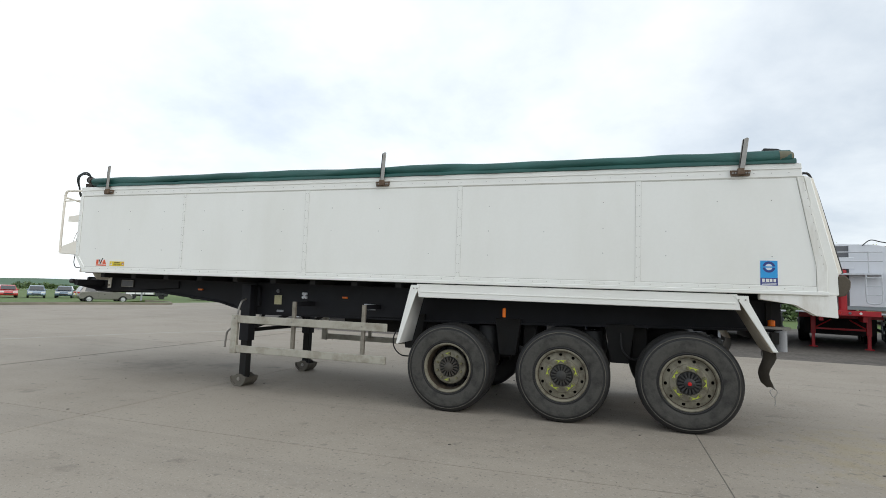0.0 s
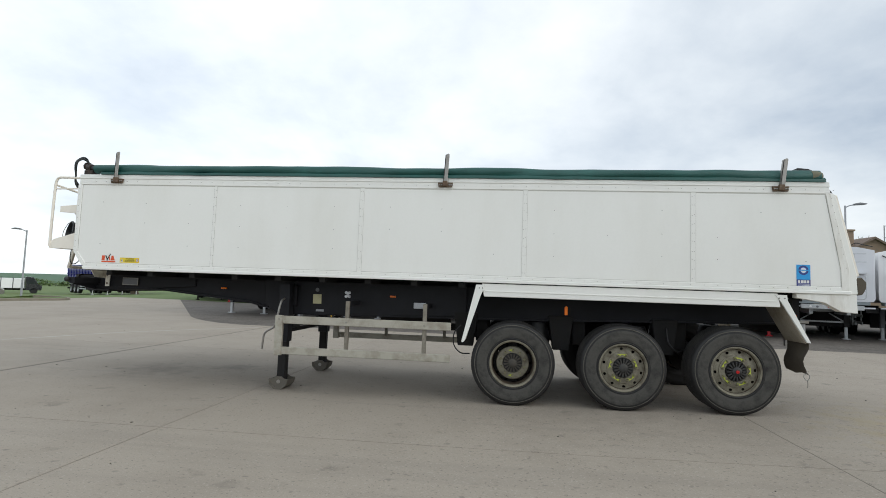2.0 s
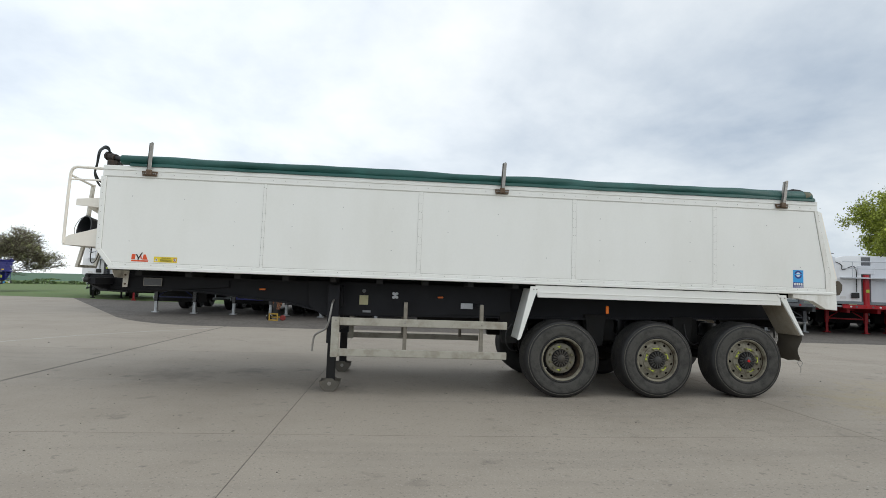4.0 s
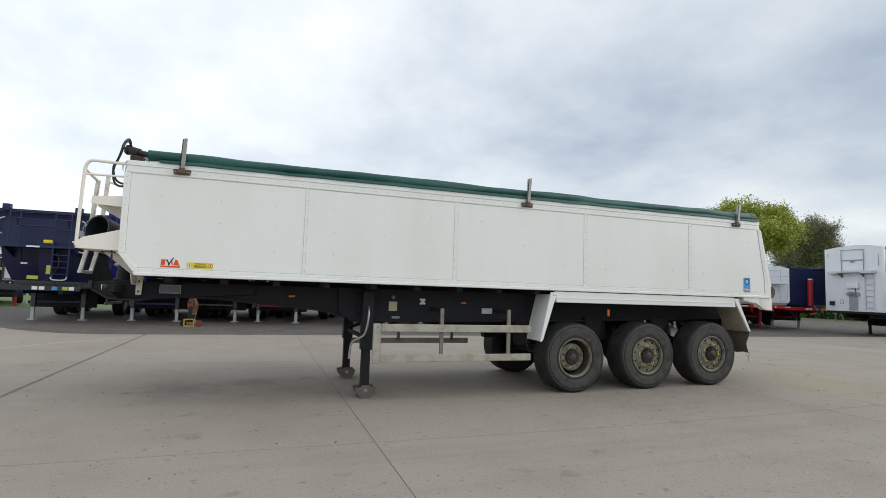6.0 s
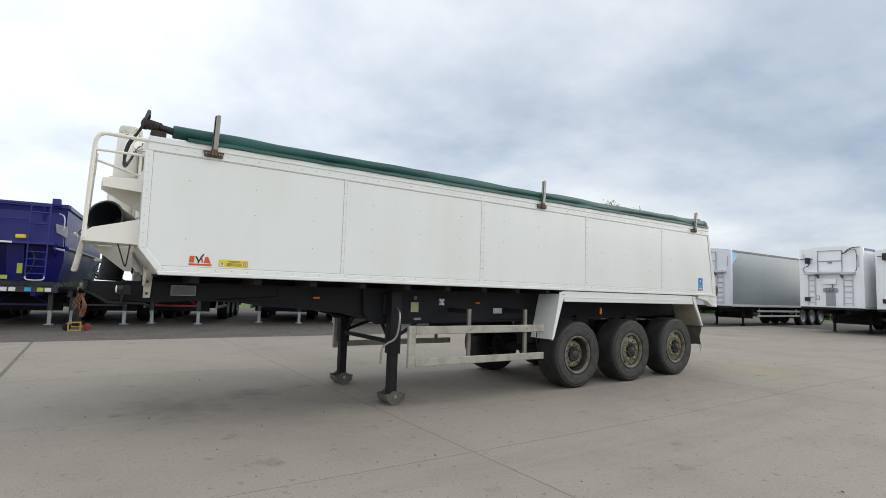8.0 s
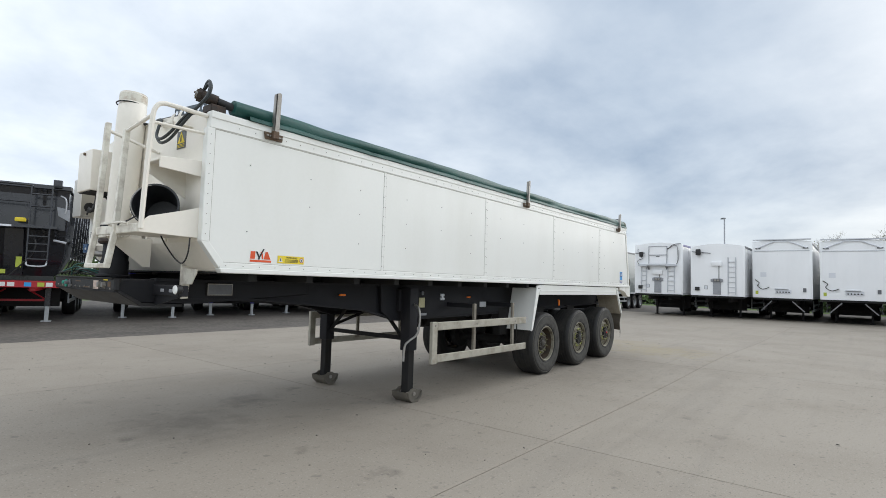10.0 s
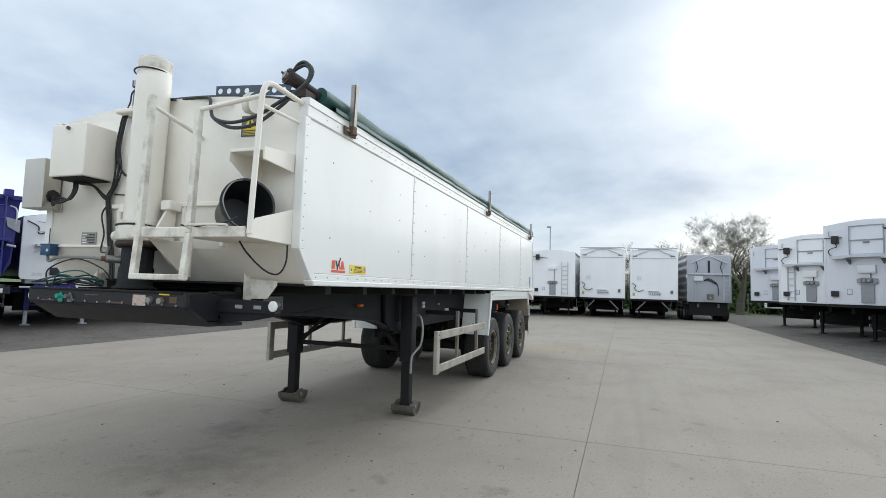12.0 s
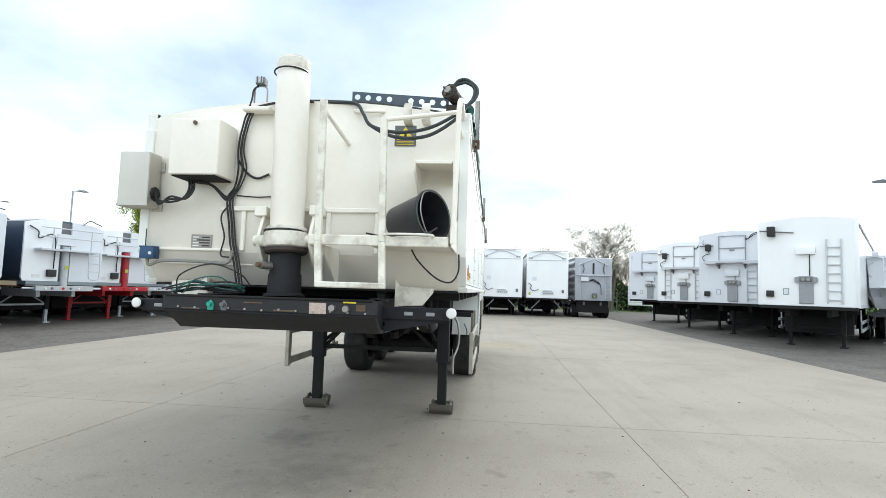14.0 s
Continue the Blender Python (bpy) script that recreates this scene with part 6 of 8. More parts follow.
# dirt-scraped details of the nose
for k in range(12):
    part("nose_bolt", rod(B(), (-6.365, 0.60 + 0.113 * k, 1.345 + 0.004 * (k % 3)), (-6.372, 0.60 + 0.113 * k, 1.345 + 0.004 * (k % 3)), 0.008, seg=6), STEEL, trailer)
for y0, y1, z0, z1 in ((1.05, 1.20, 1.342, 1.352), (1.28, 1.40, 1.388, 1.396), (1.70, 1.82, 1.340, 1.347), (0.60, 0.66, 1.36, 1.40)):
    part("scrape_mark", box(B(), -6.3665, y0, z0, -6.3645, y1, z1), RUST, trailer, "bare rusty scrape")
part("nose_lip", box(B(), -6.375, 0.56, 1.418, -6.30, W - 0.50, 1.432, 0.004), UNDER, trailer)
part("lip_rail", box(B(), -6.36, 0.54, 1.318, -6.33, W - 0.49, 1.333, 0.003), NAVY, trailer)

# ---- parked trailers ----
def simple_wheel(parent, x, y, side, r=0.5, w=0.36):
    """A wheel of a parked trailer, outer face towards side."""
    h = w / 2
    wh = part("wheel", lathe(B(), [(0.28, -h), (0.33, -h - 0.01), (0.45, -h - 0.006), (r - 0.02, -h + 0.02), (r, -h + 0.05), (r, h - 0.05), (r - 0.02, h - 0.02), (0.45, h + 0.006), (0.28, h)], 28, axis="x", caps=False), RUBBER, parent)
    wh.matrix_basis = pose(x, y, r)
    part("rim", lathe(B(), [(0.285, side * (h - 0.005)), (0.26, side * (h - 0.03)), (0.24, side * 0.05), (0.14, side * 0.04), (0.12, side * 0.10), (0.0, side * 0.11)], 24, axis="x", caps=False), SILVERLEG, wh, "silver steel rim")
    return wh


def parked_chassis(t, length, rail, leg, legs_y=1.8, feet=True, wheels_from=None, z0=1.05, outer=None):
    """Rails, legs, guards and three axles; the front is at y 0 and faces -y."""
    for s in (-1, 1):
        part("chassis_rail", box(B(), s * 0.55 - 0.06, 0.25, z0 - 0.22, s * 0.55 + 0.06, length - 0.4, z0, 0.006), rail, t)
        lg = part("landing_leg", box(B(), s * 0.75 - 0.07, legs_y - 0.07, 0.45, s * 0.75 + 0.07, legs_y + 0.07, z0, 0.008), outer or (UNDER if rail is SILVERLEG else rail), t)
        part("inner_leg", box(B(), s * 0.75 - 0.05, legs_y - 0.05, 0.03, s * 0.75 + 0.05, legs_y + 0.05, 0.5, 0.006), leg, lg)
        part("foot", box(B(), s * 0.75 - 0.12, legs_y - 0.12, -0.014, s * 0.75 + 0.12, legs_y + 0.12, 0.035, 0.01), leg, lg)
        part("leg_brace", rod(B(), (s * 0.75, legs_y, 0.62), (s * 0.25, legs_y + 0.05, z0 - 0.2), 0.025, seg=6), rail, t)
        for z in (0.52, 0.80):
            part("guard_rail", box(B(), s * 1.2 - 0.02, legs_y + 0.7, z, s * 1.2 + 0.02, length - 4.9, z + 0.11, 0.005), SILVERLEG, t)
        for y in (legs_y + 1.0, length - 5.3):
            part("guard_post", box(B(), s * 1.17 - 0.02, y, 0.5, s * 1.17 + 0.02, y + 0.05, z0, 0.004), SILVERLEG, t)
    part("leg_tie", box(B(), -0.7, legs_y - 0.03, 0.60, 0.7, legs_y + 0.03, 0.66, 0.004), rail, t)
    part("cross_member", box(B(), -1.15, legs_y + 0.3, z0 - 0.16, 1.15, legs_y + 0.45, z0, 0.006), rail, t)
    # drum, block and plate added only to darken the open space below the body
    part("under_tank", tube(B(), [(-0.48, legs_y + 1.3, 0.72), (0.48, legs_y + 1.3, 0.72)], 0.2, 14), UNDER, t)
    part("valve_chest", box(B(), -0.5, legs_y + 1.9, 0.55, 0.5, legs_y + 2.5, z0 - 0.1, 0.02), UNDER, t)
    part("spare_carrier", box(B(), -0.95, legs_y + 2.8, 0.55, 0.95, legs_y + 2.9, z0, 0.02), UNDER, t)
    # dark panel added behind the legs to shut out the bright view through
    part("pump_shelf", box(B(), -1.0, legs_y + 0.55, 0.42, 1.0, legs_y + 0.62, z0 - 0.02, 0.02), UNDER, t, "dark panel added to fill the space behind the legs")
    part("rear_bumper", box(B(), -1.15, length - 0.3, 0.45, 1.15, length - 0.2, 0.62, 0.01), UNDER, t)
    # another dark panel added, closing the rear
    part("rear_apron", box(B(), -0.9, length - 0.5, 0.55, 0.9, length - 0.42, z0 + 0.1, 0.01), UNDER, t)
    wf = wheels_from or length - 4.4
    for k in range(3):
        for s in (-1, 1):
            simple_wheel(t, s * 1.03, wf + 1.31 * k, s)
        part("axle", rod(B(), (-0.9, wf + 1.31 * k, 0.5), (0.9, wf + 1.31 * k, 0.5), 0.07, seg=10), UNDER, t)


def ladder_part(t, x, y, z0, z1, mat, wide=0.36, step=0.27):
    ld = part("ladder", box(B(), x - wide / 2 - 0.02, y - 0.05, z0, x - wide / 2 + 0.02, y, z1, 0.006), mat, t)
    part("stile", box(B(), x + wide / 2 - 0.02, y - 0.05, z0, x + wide / 2 + 0.02, y, z1, 0.006), mat, ld)
    z = z0 + 0.1
    while z < z1 - 0.05:
        part("rung", box(B(), x - wide / 2, y - 0.045, z, x + wide / 2, y - 0.01, z + 0.03, 0.004), mat, ld)
        z += step
    return ld


def box_trailer(at, label, front, side, length=13.2, hatch=True, ladder_x=0.72, roof=4.30, rail=UNDER, centre=True, leg=UNDER, fore=False, sheet=None, zb=1.12, rungs=True, motor=True):
    """A tall bulk trailer: flat front with arched top, smooth sides."""
    t = thing("box_trailer", at, label, "trailer", "parked bulk trailers")
    w = 1.27
    n = 12
    top = [(-w + 2 * w * k / n, roof - 0.13 + 0.13 * math.sin(math.pi * k / n)) for k in range(n + 1)]
    part("body", prism(B(), [(-w, zb)] + top + [(w, zb)], "y", 0.06, length, 0.0), side, t, "long smooth side panels", 40)
    part("front_panel", prism(B(), [(-w + 0.015, zb + 0.01)] + [(x * 0.985, z - 0.012) for x, z in top] + [(w - 0.015, zb + 0.01)], "y", 0.0, 0.059, 0.0), front, t, "smooth front panel", 40)
    for s in (-1, 1):
        part("corner_post", box(B(), s * w - 0.05, -0.012, zb, s * w + 0.012 * s + 0.05, 0.10, roof - 0.13, 0.02, 2), front, t)
        part("side_rail", box(B(), s * (w + 0.012) - 0.012, 0.12, zb - 0.02, s * (w + 0.012) + 0.012, length, zb + 0.10, 0.004), PALETUBE, t)
        part("top_rail", box(B(), s * (w + 0.01) - 0.015, 0.12, roof - 0.24, s * (w + 0.01) + 0.015, length, roof - 0.13, 0.004), DARKGREY if sheet is None else sheet, t)
    part("bumper_plate", box(B(), -w, -0.03, zb - 0.10, w, 0.3, zb, 0.008), rail, t)
    if ladder_x is not None:
        ladder_part(t, ladder_x, -0.01, zb + 0.1, roof - 0.75 if not hatch else roof - 1.4, PALETUBE)
    if hatch:
        part("hatch_frame", hose(B(), [(-0.50, -0.05, roof - 1.22), (-0.50, -0.05, roof - 0.32), (-0.42, -0.05, roof - 0.23), (0.42, -0.05, roof - 0.23), (0.50, -0.05, roof - 0.32), (0.50, -0.05, roof - 1.22)], 0.016, 8, 5), MIDGREY, t)
        part("hatch_lid", box(B(), -0.47, -0.022, roof - 1.20, 0.47, -0.004, roof - 0.27, 0.012), front, t)
        part("hatch_bar", box(B(), -0.50, -0.06, roof - 0.74, 0.50, -0.03, roof - 0.70, 0.004), MIDGREY, t)
        part("hatch_latch", box(B(), -0.09, -0.08, roof - 0.82, 0.09, -0.03, roof - 0.78, 0.004), DARKGREY, t)
        if motor:
            part("sheet_motor", box(B(), -1.0, -0.2, roof - 0.82, -0.82, -0.01, roof - 0.54, 0.02, 2), BLACK, t)
            part("motor_arm", rod(B(), (-1.26, -0.06, roof - 0.60), (-0.72, -0.06, roof - 0.60), 0.024, seg=6), DARKGREY, t)
            part("motor_hose", hose(B(), [(-0.90, -0.1, roof - 0.82), (-0.86, -0.1, roof - 0.93), (-1.02, -0.1, roof - 0.98), (-1.12, -0.09, roof - 1.06), (-1.10, -0.08, roof - 1.18), (-1.0, -0.06, roof - 1.27)], 0.016, 6), BLACK, t)
            part("winch_hose", hose(B(), [(0.50, -0.06, roof - 0.34), (0.62, -0.10, roof - 0.36), (0.74, -0.10, roof - 0.22), (0.95, -0.08, roof - 0.12), (1.24, -0.04, roof - 0.10)], 0.018, 6), BLACK, t)
            part("loop_hose", hose(B(), [(0.52, -0.06, roof - 0.40), (0.66, -0.10, roof - 0.34), (0.88, -0.10, roof - 0.20), (1.06, -0.09, roof - 0.26), (1.10, -0.08, roof - 0.7), (1.08, -0.07, roof - 1.12), (1.0, -0.06, roof - 1.22)], 0.014, 6), BLACK, t)
        part("catwalk", prism(B(), [(-1.02, roof - 1.36), (-1.02, roof - 1.25), (1.02, roof - 1.25), (1.02, roof - 1.36), (0.62, roof - 1.38), (0.48, roof - 1.32), (-0.48, roof - 1.32), (-0.62, roof - 1.38)], "y", -0.30, -0.006, 0.006), PALETUBE, t)
        for s in (-1, 1):
            part("catwalk_bracket", prism(B(), [(-0.28, roof - 1.38), (-0.01, roof - 1.38), (-0.01, roof - 1.56)], "x", s * 0.50 - 0.03, s * 0.50 + 0.03, 0.003), DARKGREY, t)
        part("grab_rail", hose(B(), [(1.12, -0.03, roof - 0.5), (1.14, -0.06, roof - 0.54), (1.14, -0.06, roof - 0.98), (1.12, -0.03, roof - 1.02)], 0.014, 6, 4), MIDGREY, t)
        part("grab_rail", hose(B(), [(-1.10, -0.03, roof - 0.36), (-1.12, -0.06, roof - 0.40), (-1.12, -0.06, roof - 0.50), (-1.10, -0.03, roof - 0.54)], 0.014, 6, 4), MIDGREY, t)
        if rungs:
            ladder_part(t, -0.78, -0.01, zb + 0.1, roof - 1.4, PALETUBE, 0.28)
    if centre:
        part("pump_cover", box(B(), -0.19, -0.05, zb + 0.08, 0.19, -0.005, zb + 0.74, 0.01), MIDGREY, t, "grey cover plate")
        part("socket_plate", prism(B(), [(-0.30, zb + 0.76), (-0.18, zb + 0.72), (0.18, zb + 0.72), (0.30, zb + 0.76), (0.30, zb + 0.90), (0.16, zb + 0.94), (-0.16, zb + 0.94), (-0.30, zb + 0.90)], "y", -0.07, -0.005, 0.006), MIDGREY, t)
        part("socket_head", box(B(), -0.17, -0.11, zb + 0.77, 0.17, -0.071, zb + 0.91, 0.02, 2), DARKGREY, t)
        for s in (-1, 1):
            part("socket", lathe(B(), [(0.0, -0.13), (0.05, -0.13), (0.06, -0.10)], 14, (s * 0.07, 0, zb + 0.84)), STEEL, t)
        part("junction_box", box(B(), -0.26, -0.12, zb + (1.10 if hatch else 1.62), 0.26, -0.005, zb + (1.36 if hatch else 1.86), 0.02, 2), front, t)
        part("conduit", rod(B(), (0.10, -0.03, zb + 0.90), (0.10, -0.03, zb + (1.12 if hatch else 1.64)), 0.014, seg=8), BLACK, t)
        part("black_case", box(B(), -1.08, -0.10, zb + 0.27, -0.86, -0.005, zb + 0.47, 0.02, 2), BLACK, t)
        part("label_plate", box(B(), -0.62, -0.008, zb + 0.35, -0.46, -0.003, zb + 0.55), DARKGREY, t)
        part("label_face", box(B(), -0.605, -0.012, zb + 0.365, -0.475, -0.0085, zb + 0.535), PGREY, t)
    if not hatch and centre:
        part("sheet_motor", box(B(), -1.02, -0.22, roof - 0.62, -0.80, -0.01, roof - 0.30, 0.02, 2), BLACK, t)
        part("motor_arm", rod(B(), (-1.24, -0.06, roof - 0.42), (-0.3, -0.06, roof - 0.52), 0.02, seg=6), DARKGREY, t)
    if fore:
        # folding bulkhead: a peaked brace and a row of couplings
        for s in (-1, 1):
            part("peak_brace", rod(B(), (0.28 * s, -0.04, roof - 0.10), (1.10 * s, -0.04, roof - 0.46), 0.035, seg=6), PGREY, t)
            part("peak_stub", box(B(), s * 1.05 - 0.12, -0.05, roof - 0.50, s * 1.05 + 0.12, -0.005, roof - 0.44, 0.006), DARKGREY, t)
            part("under_brace", rod(B(), (s * 0.45, 0.1, zb - 0.15), (s * 0.95, 0.3, 0.55), 0.03, seg=6), MIDGREY, t)
        part("peak_bar", box(B(), -0.30, -0.06, roof - 0.14, 0.30, -0.005, roof - 0.07, 0.01), PGREY, t)
        part("head_rail", box(B(), -w - 0.02, -0.10, roof - 0.05, w + 0.02, 0.05, roof + 0.01, 0.01), PALETUBE, t)
        part("bulkhead_edge", box(B(), -w + 0.05, -0.03, roof - 0.62, w - 0.05, -0.002, roof - 0.585, 0.004), PALETUBE, t)
        part("coupling_panel", box(B(), -0.30, -0.04, zb + 0.24, 0.42, -0.004, zb + 0.44, 0.008), PGREY, t)
        for k in range(5):
            part("coupling", lathe(B(), [(0.0, -0.07), (0.03, -0.07), (0.035, -0.04)], 10, (-0.2 + 0.13 * k, 0, zb + 0.32)), BLACK, t)
        part("coupling_shelf", box(B(), -0.3, -0.12, zb + 0.46, 0.3, -0.004, zb + 0.50, 0.004), PALETUBE, t)
        part("hose_loop", hose(B(), [(-1.2, -0.04, zb + 0.95), (-1.0, -0.08, zb + 0.78), (-1.08, -0.08, zb + 0.62), (-0.85, -0.08, zb + 0.45), (-0.55, -0.06, zb + 0.55)], 0.02, 6), BLACK, t)
        part("yellow_tag", box(B(), -1.18, -0.01, zb + 0.18, -1.05, -0.004, zb + 0.36), NEON, t)
        part("pale_plate", box(B(), -0.95, -0.008, zb + 1.1, -0.68, -0.003, zb + 1.35), PGREY, t)
        part("lamp_box", box(B(), 0.92, -0.05, zb + 0.35, 1.06, -0.004, zb + 0.55, 0.01), DARKGREY, t)
    parked_chassis(t, length, rail, leg, 2.3, z0=zb - 0.1)
    part("tank_guard", box(B(), -1.0, 3.6, 0.62, 1.0, 3.66, 0.76, 0.01), MIDGREY, t)
    return t


def steel_tipper(at, label, paint, ribs=True, rail=None, ram=None, top=3.58, plain=False, zb=1.35):
    """A steel tipper: flared front with catwalk, ladder and ribbed sides."""
    t = thing("steel_tipper", at, label, "trailer", "parked steel tippers")
    rail = rail or paint
    w, length = 1.25, 9.6
    # hull: the front leans forward to the top
    bm = B()
    lo = [(-1.02, 0.75, zb), (1.02, 0.75, zb), (1.02, length, zb), (-1.02, length, zb)]
    md = [(-1.18, 0.42, zb + 0.6), (1.18, 0.42, zb + 0.6), (1.18, length, zb + 0.6), (-1.18, length, zb + 0.6)]
    hi = [(-w, 0.0, top), (w, 0.0, top), (w, length, top), (-w, length, top)]
    rings = [[bm.verts.new(p) for p in q] for q in (lo, md, hi)]
    for a, b in zip(rings, rings[1:]):
        for k in range(4):
            bm.faces.new((a[k], a[(k + 1) % 4], b[(k + 1) % 4], b[k]))
    bm.faces.new(rings[0][::-1])
    ins = [bm.verts.new((p[0] * 0.95, p[1] + (0.06 if p[1] < 1 else -0.06), top)) for p in hi]
    dn = [bm.verts.new((p[0] * 0.95, p[1] + (0.06 if p[1] < 1 else -0.06), top - 1.2)) for p in hi]
    for k in range(4):
        bm.faces.new((rings[2][k], rings[2][(k + 1) % 4], ins[(k + 1) % 4], ins[k]))
        bm.faces.new((ins[k], ins[(k + 1) % 4], dn[(k + 1) % 4], dn[k]))
    bm.faces.new(dn)
    part("hull", bm, paint, t, "painted steel hull")
    part("top_rim", box(B(), -w - 0.03, -0.04, top - 0.10, w + 0.03, 0.06, top + 0.02, 0.015), paint, t)
    for s in (-1, 1):
        part("side_rim", box(B(), s * w - 0.05, 0.06, top - 0.12, s * w + 0.05, length, top + 0.02, 0.015), paint, t)
        if ribs:
            for k in range(9):
                y = 0.9 + k * 1.0
                part("side_rib", prism(B(), [(s * 1.06, zb + 0.05), (s * 1.29, zb + 0.50), (s * 1.35, top - 0.50), (s * 1.30, top - 0.12), (s * (w - 0.03), top - 0.12), (s * 1.0, zb + 0.05)], "y", y, y + 0.10, 0.004), paint, t)
                if k < 8:
                    for prof in ([(1.245, top - 0.14), (1.32, top - 0.56), (1.23, zb + 1.06), (1.20, top - 0.4)], [(1.205, zb + 0.92), (1.27, zb + 0.50), (1.08, zb + 0.12), (1.10, zb + 0.5)]):
                        part("side_panel", prism(B(), [(s * a, b) for a, b in prof], "y", y + 0.11, y + 0.99, 0.0), paint, t)
        part("side_rail", prism(B(), [(s * 1.16, zb + 0.92), (s * 1.27, zb + 0.98), (s * 1.27, zb + 1.04), (s * 1.16, zb + 1.10)], "y", 0.5, length, 0.004), paint, t)
        part("rim_knob", box(B(), s * 0.98 - 0.10, -0.16, top - 0.06, s * 0.98 + 0.10, 0.04, top + 0.16, 0.02, 2), paint, t)
        part("front_stiffener", prism(B(), [(0.0, top - 0.1), (0.45, zb + 0.55), (0.43, zb + 0.5), (-0.05, top - 0.12)], "x", s * 0.70 - 0.04, s * 0.70 + 0.04, 0.004), paint, t)
        part("bracket", hose(B(), [(s * 1.05, 0.02, top - 0.25), (s * 1.18, -0.04, top - 0.35), (s * 1.18, 0.0, top - 0.7), (s * 1.06, 0.12, top - 0.8)], 0.02, 6, 4), PALETUBE, t)
    if plain:
        part("flat_front", box(B(), -w, -0.03, zb, w, 0.02, top - 0.08, 0.01), paint, t)
    else:
        cw = top - 1.20
        part("catwalk", box(B(), -0.90, -0.42, cw, 1.05, 0.24, cw + 0.07, 0.01), paint, t)
        for x in (-0.88, 0.98):
            part("catwalk_bracket", prism(B(), [(-0.40, cw), (0.42, cw), (0.46, cw - 0.34)], "x", x, x + 0.03, 0.003), paint, t)
        part("edge_plate", box(B(), -0.24, -0.428, cw + 0.01, 0.11, -0.421, cw + 0.06), PGREY, t)
        for x, z1 in ((-0.75, top - 0.05), (-0.47, top - 0.12), (0.46, top - 0.12), (0.90, top - 0.05)):
            part("rail_post", rod(B(), (x, -0.40, cw - (0.0 if x < 0 else 0.9)), (x, -0.38, z1), 0.022, seg=8), paint, t)
        part("hand_rail", hose(B(), [(-0.47, -0.38, top - 0.14), (-0.42, -0.38, top - 0.08), (0.40, -0.38, top - 0.08), (0.46, -0.38, top - 0.14)], 0.022, 8, 5), paint, t)
        part("mid_rail", tube(B(), [(-0.47, -0.385, top - 0.52), (0.46, -0.385, top - 0.52)], 0.018, 8), paint, t)
        for xa, xb, zs in ((-0.75, -0.47, (top - 0.30, top - 0.58)), (0.46, 0.90, (top - 0.30, top - 0.62))):
            for z in zs:
                part("step_rail", tube(B(), [(xa, -0.385, z), (xb, -0.385, z)], 0.022, 8), paint, t)
        for z in (cw - 0.22, cw - 0.42, cw - 0.62, cw - 0.82):
            part("rung", box(B(), 0.46, -0.42, z, 0.90, -0.385, z + 0.03, 0.004), paint, t)
        part("lower_step", hose(B(), [(0.46, -0.40, cw - 0.85), (0.50, -0.40, cw - 0.98), (0.84, -0.40, cw - 0.98), (0.90, -0.40, cw - 0.85)], 0.02, 8, 4), PALETUBE, t)
        part("beacon", box(B(), 0.14, -0.30, cw + 0.16, 0.37, -0.16, cw + 0.27, 0.03, 2), YELLOW, t, "yellow work beacon")
        part("hi_vis_panel", box(B(), 0.20, -0.06, zb + 0.22, 0.32, -0.03, zb + 0.50), NEON, t)
        part("hi_vis_panel", box(B(), -0.30, -0.06, zb + 0.05, 0.0, -0.03, zb + 0.16), NEON, t)
        part("pale_tag", box(B(), -0.62, 0.26, zb + 0.52, -0.44, 0.28, zb + 0.58), PGREY, t)
        part("fold_plate", prism(B(), [(0.98, top - 0.55), (1.28, top - 0.62), (1.28, top - 0.95), (1.02, top - 0.80)], "y", 0.0, 0.03, 0.004), MIDGREY, t)
        part("hook_bar", rod(B(), (0.95, 0.1, zb + 0.98), (1.24, 0.05, zb + 0.92), 0.03, seg=8), PALETUBE, t)
        part("centre_case", prism(B(), [(0.5, zb), (0.40, zb + 0.6), (0.14, cw), (0.05, cw), (0.30, zb)], "x", -0.10, 0.30, 0.006), paint, t)
        part("tangled_hose", hose(B(), [(0.5, -0.2, cw - 0.1), (0.62, -0.32, cw - 0.4), (0.55, -0.3, cw - 0.7), (0.35, -0.2, cw - 0.95), (0.1, -0.1, zb)], 0.02, 6), BLACK, t)
    part("light_bar", box(B(), -1.18, -0.10, zb - 0.31, 1.18, 0.02, zb - 0.13, 0.01), rail if rail is RED else NEARBLACK, t)
    for x, mt in ((-0.12, STICKWHITE), (0.07, STICKWHITE), (0.42, STICKBLUE), (0.70, NEON), (0.88, STICKWHITE)):
        part("light_unit", box(B(), x, -0.11, zb - 0.28, x + 0.15, -0.101, zb - 0.17), mt, t)
    if ram:
        part("tipping_ram", rod(B(), (0.1, -0.16, zb - 0.05), (0.1, -0.16, top - 0.62), 0.13, seg=24), ram, t, "red tipping ram")
        part("ram_cap", rod(B(), (0.1, -0.16, top - 0.62), (0.1, -0.16, top - 0.56), 0.11, seg=20), PGREY, t)
    part("subframe", box(B(), -0.95, 0.8, zb - 0.24, 0.95, length - 0.1, zb + 0.01, 0.01), NEARBLACK, t)
    parked_chassis(t, length, rail, SILVERLEG, 1.8, z0=zb - 0.2, outer=NEARBLACK)
    return t


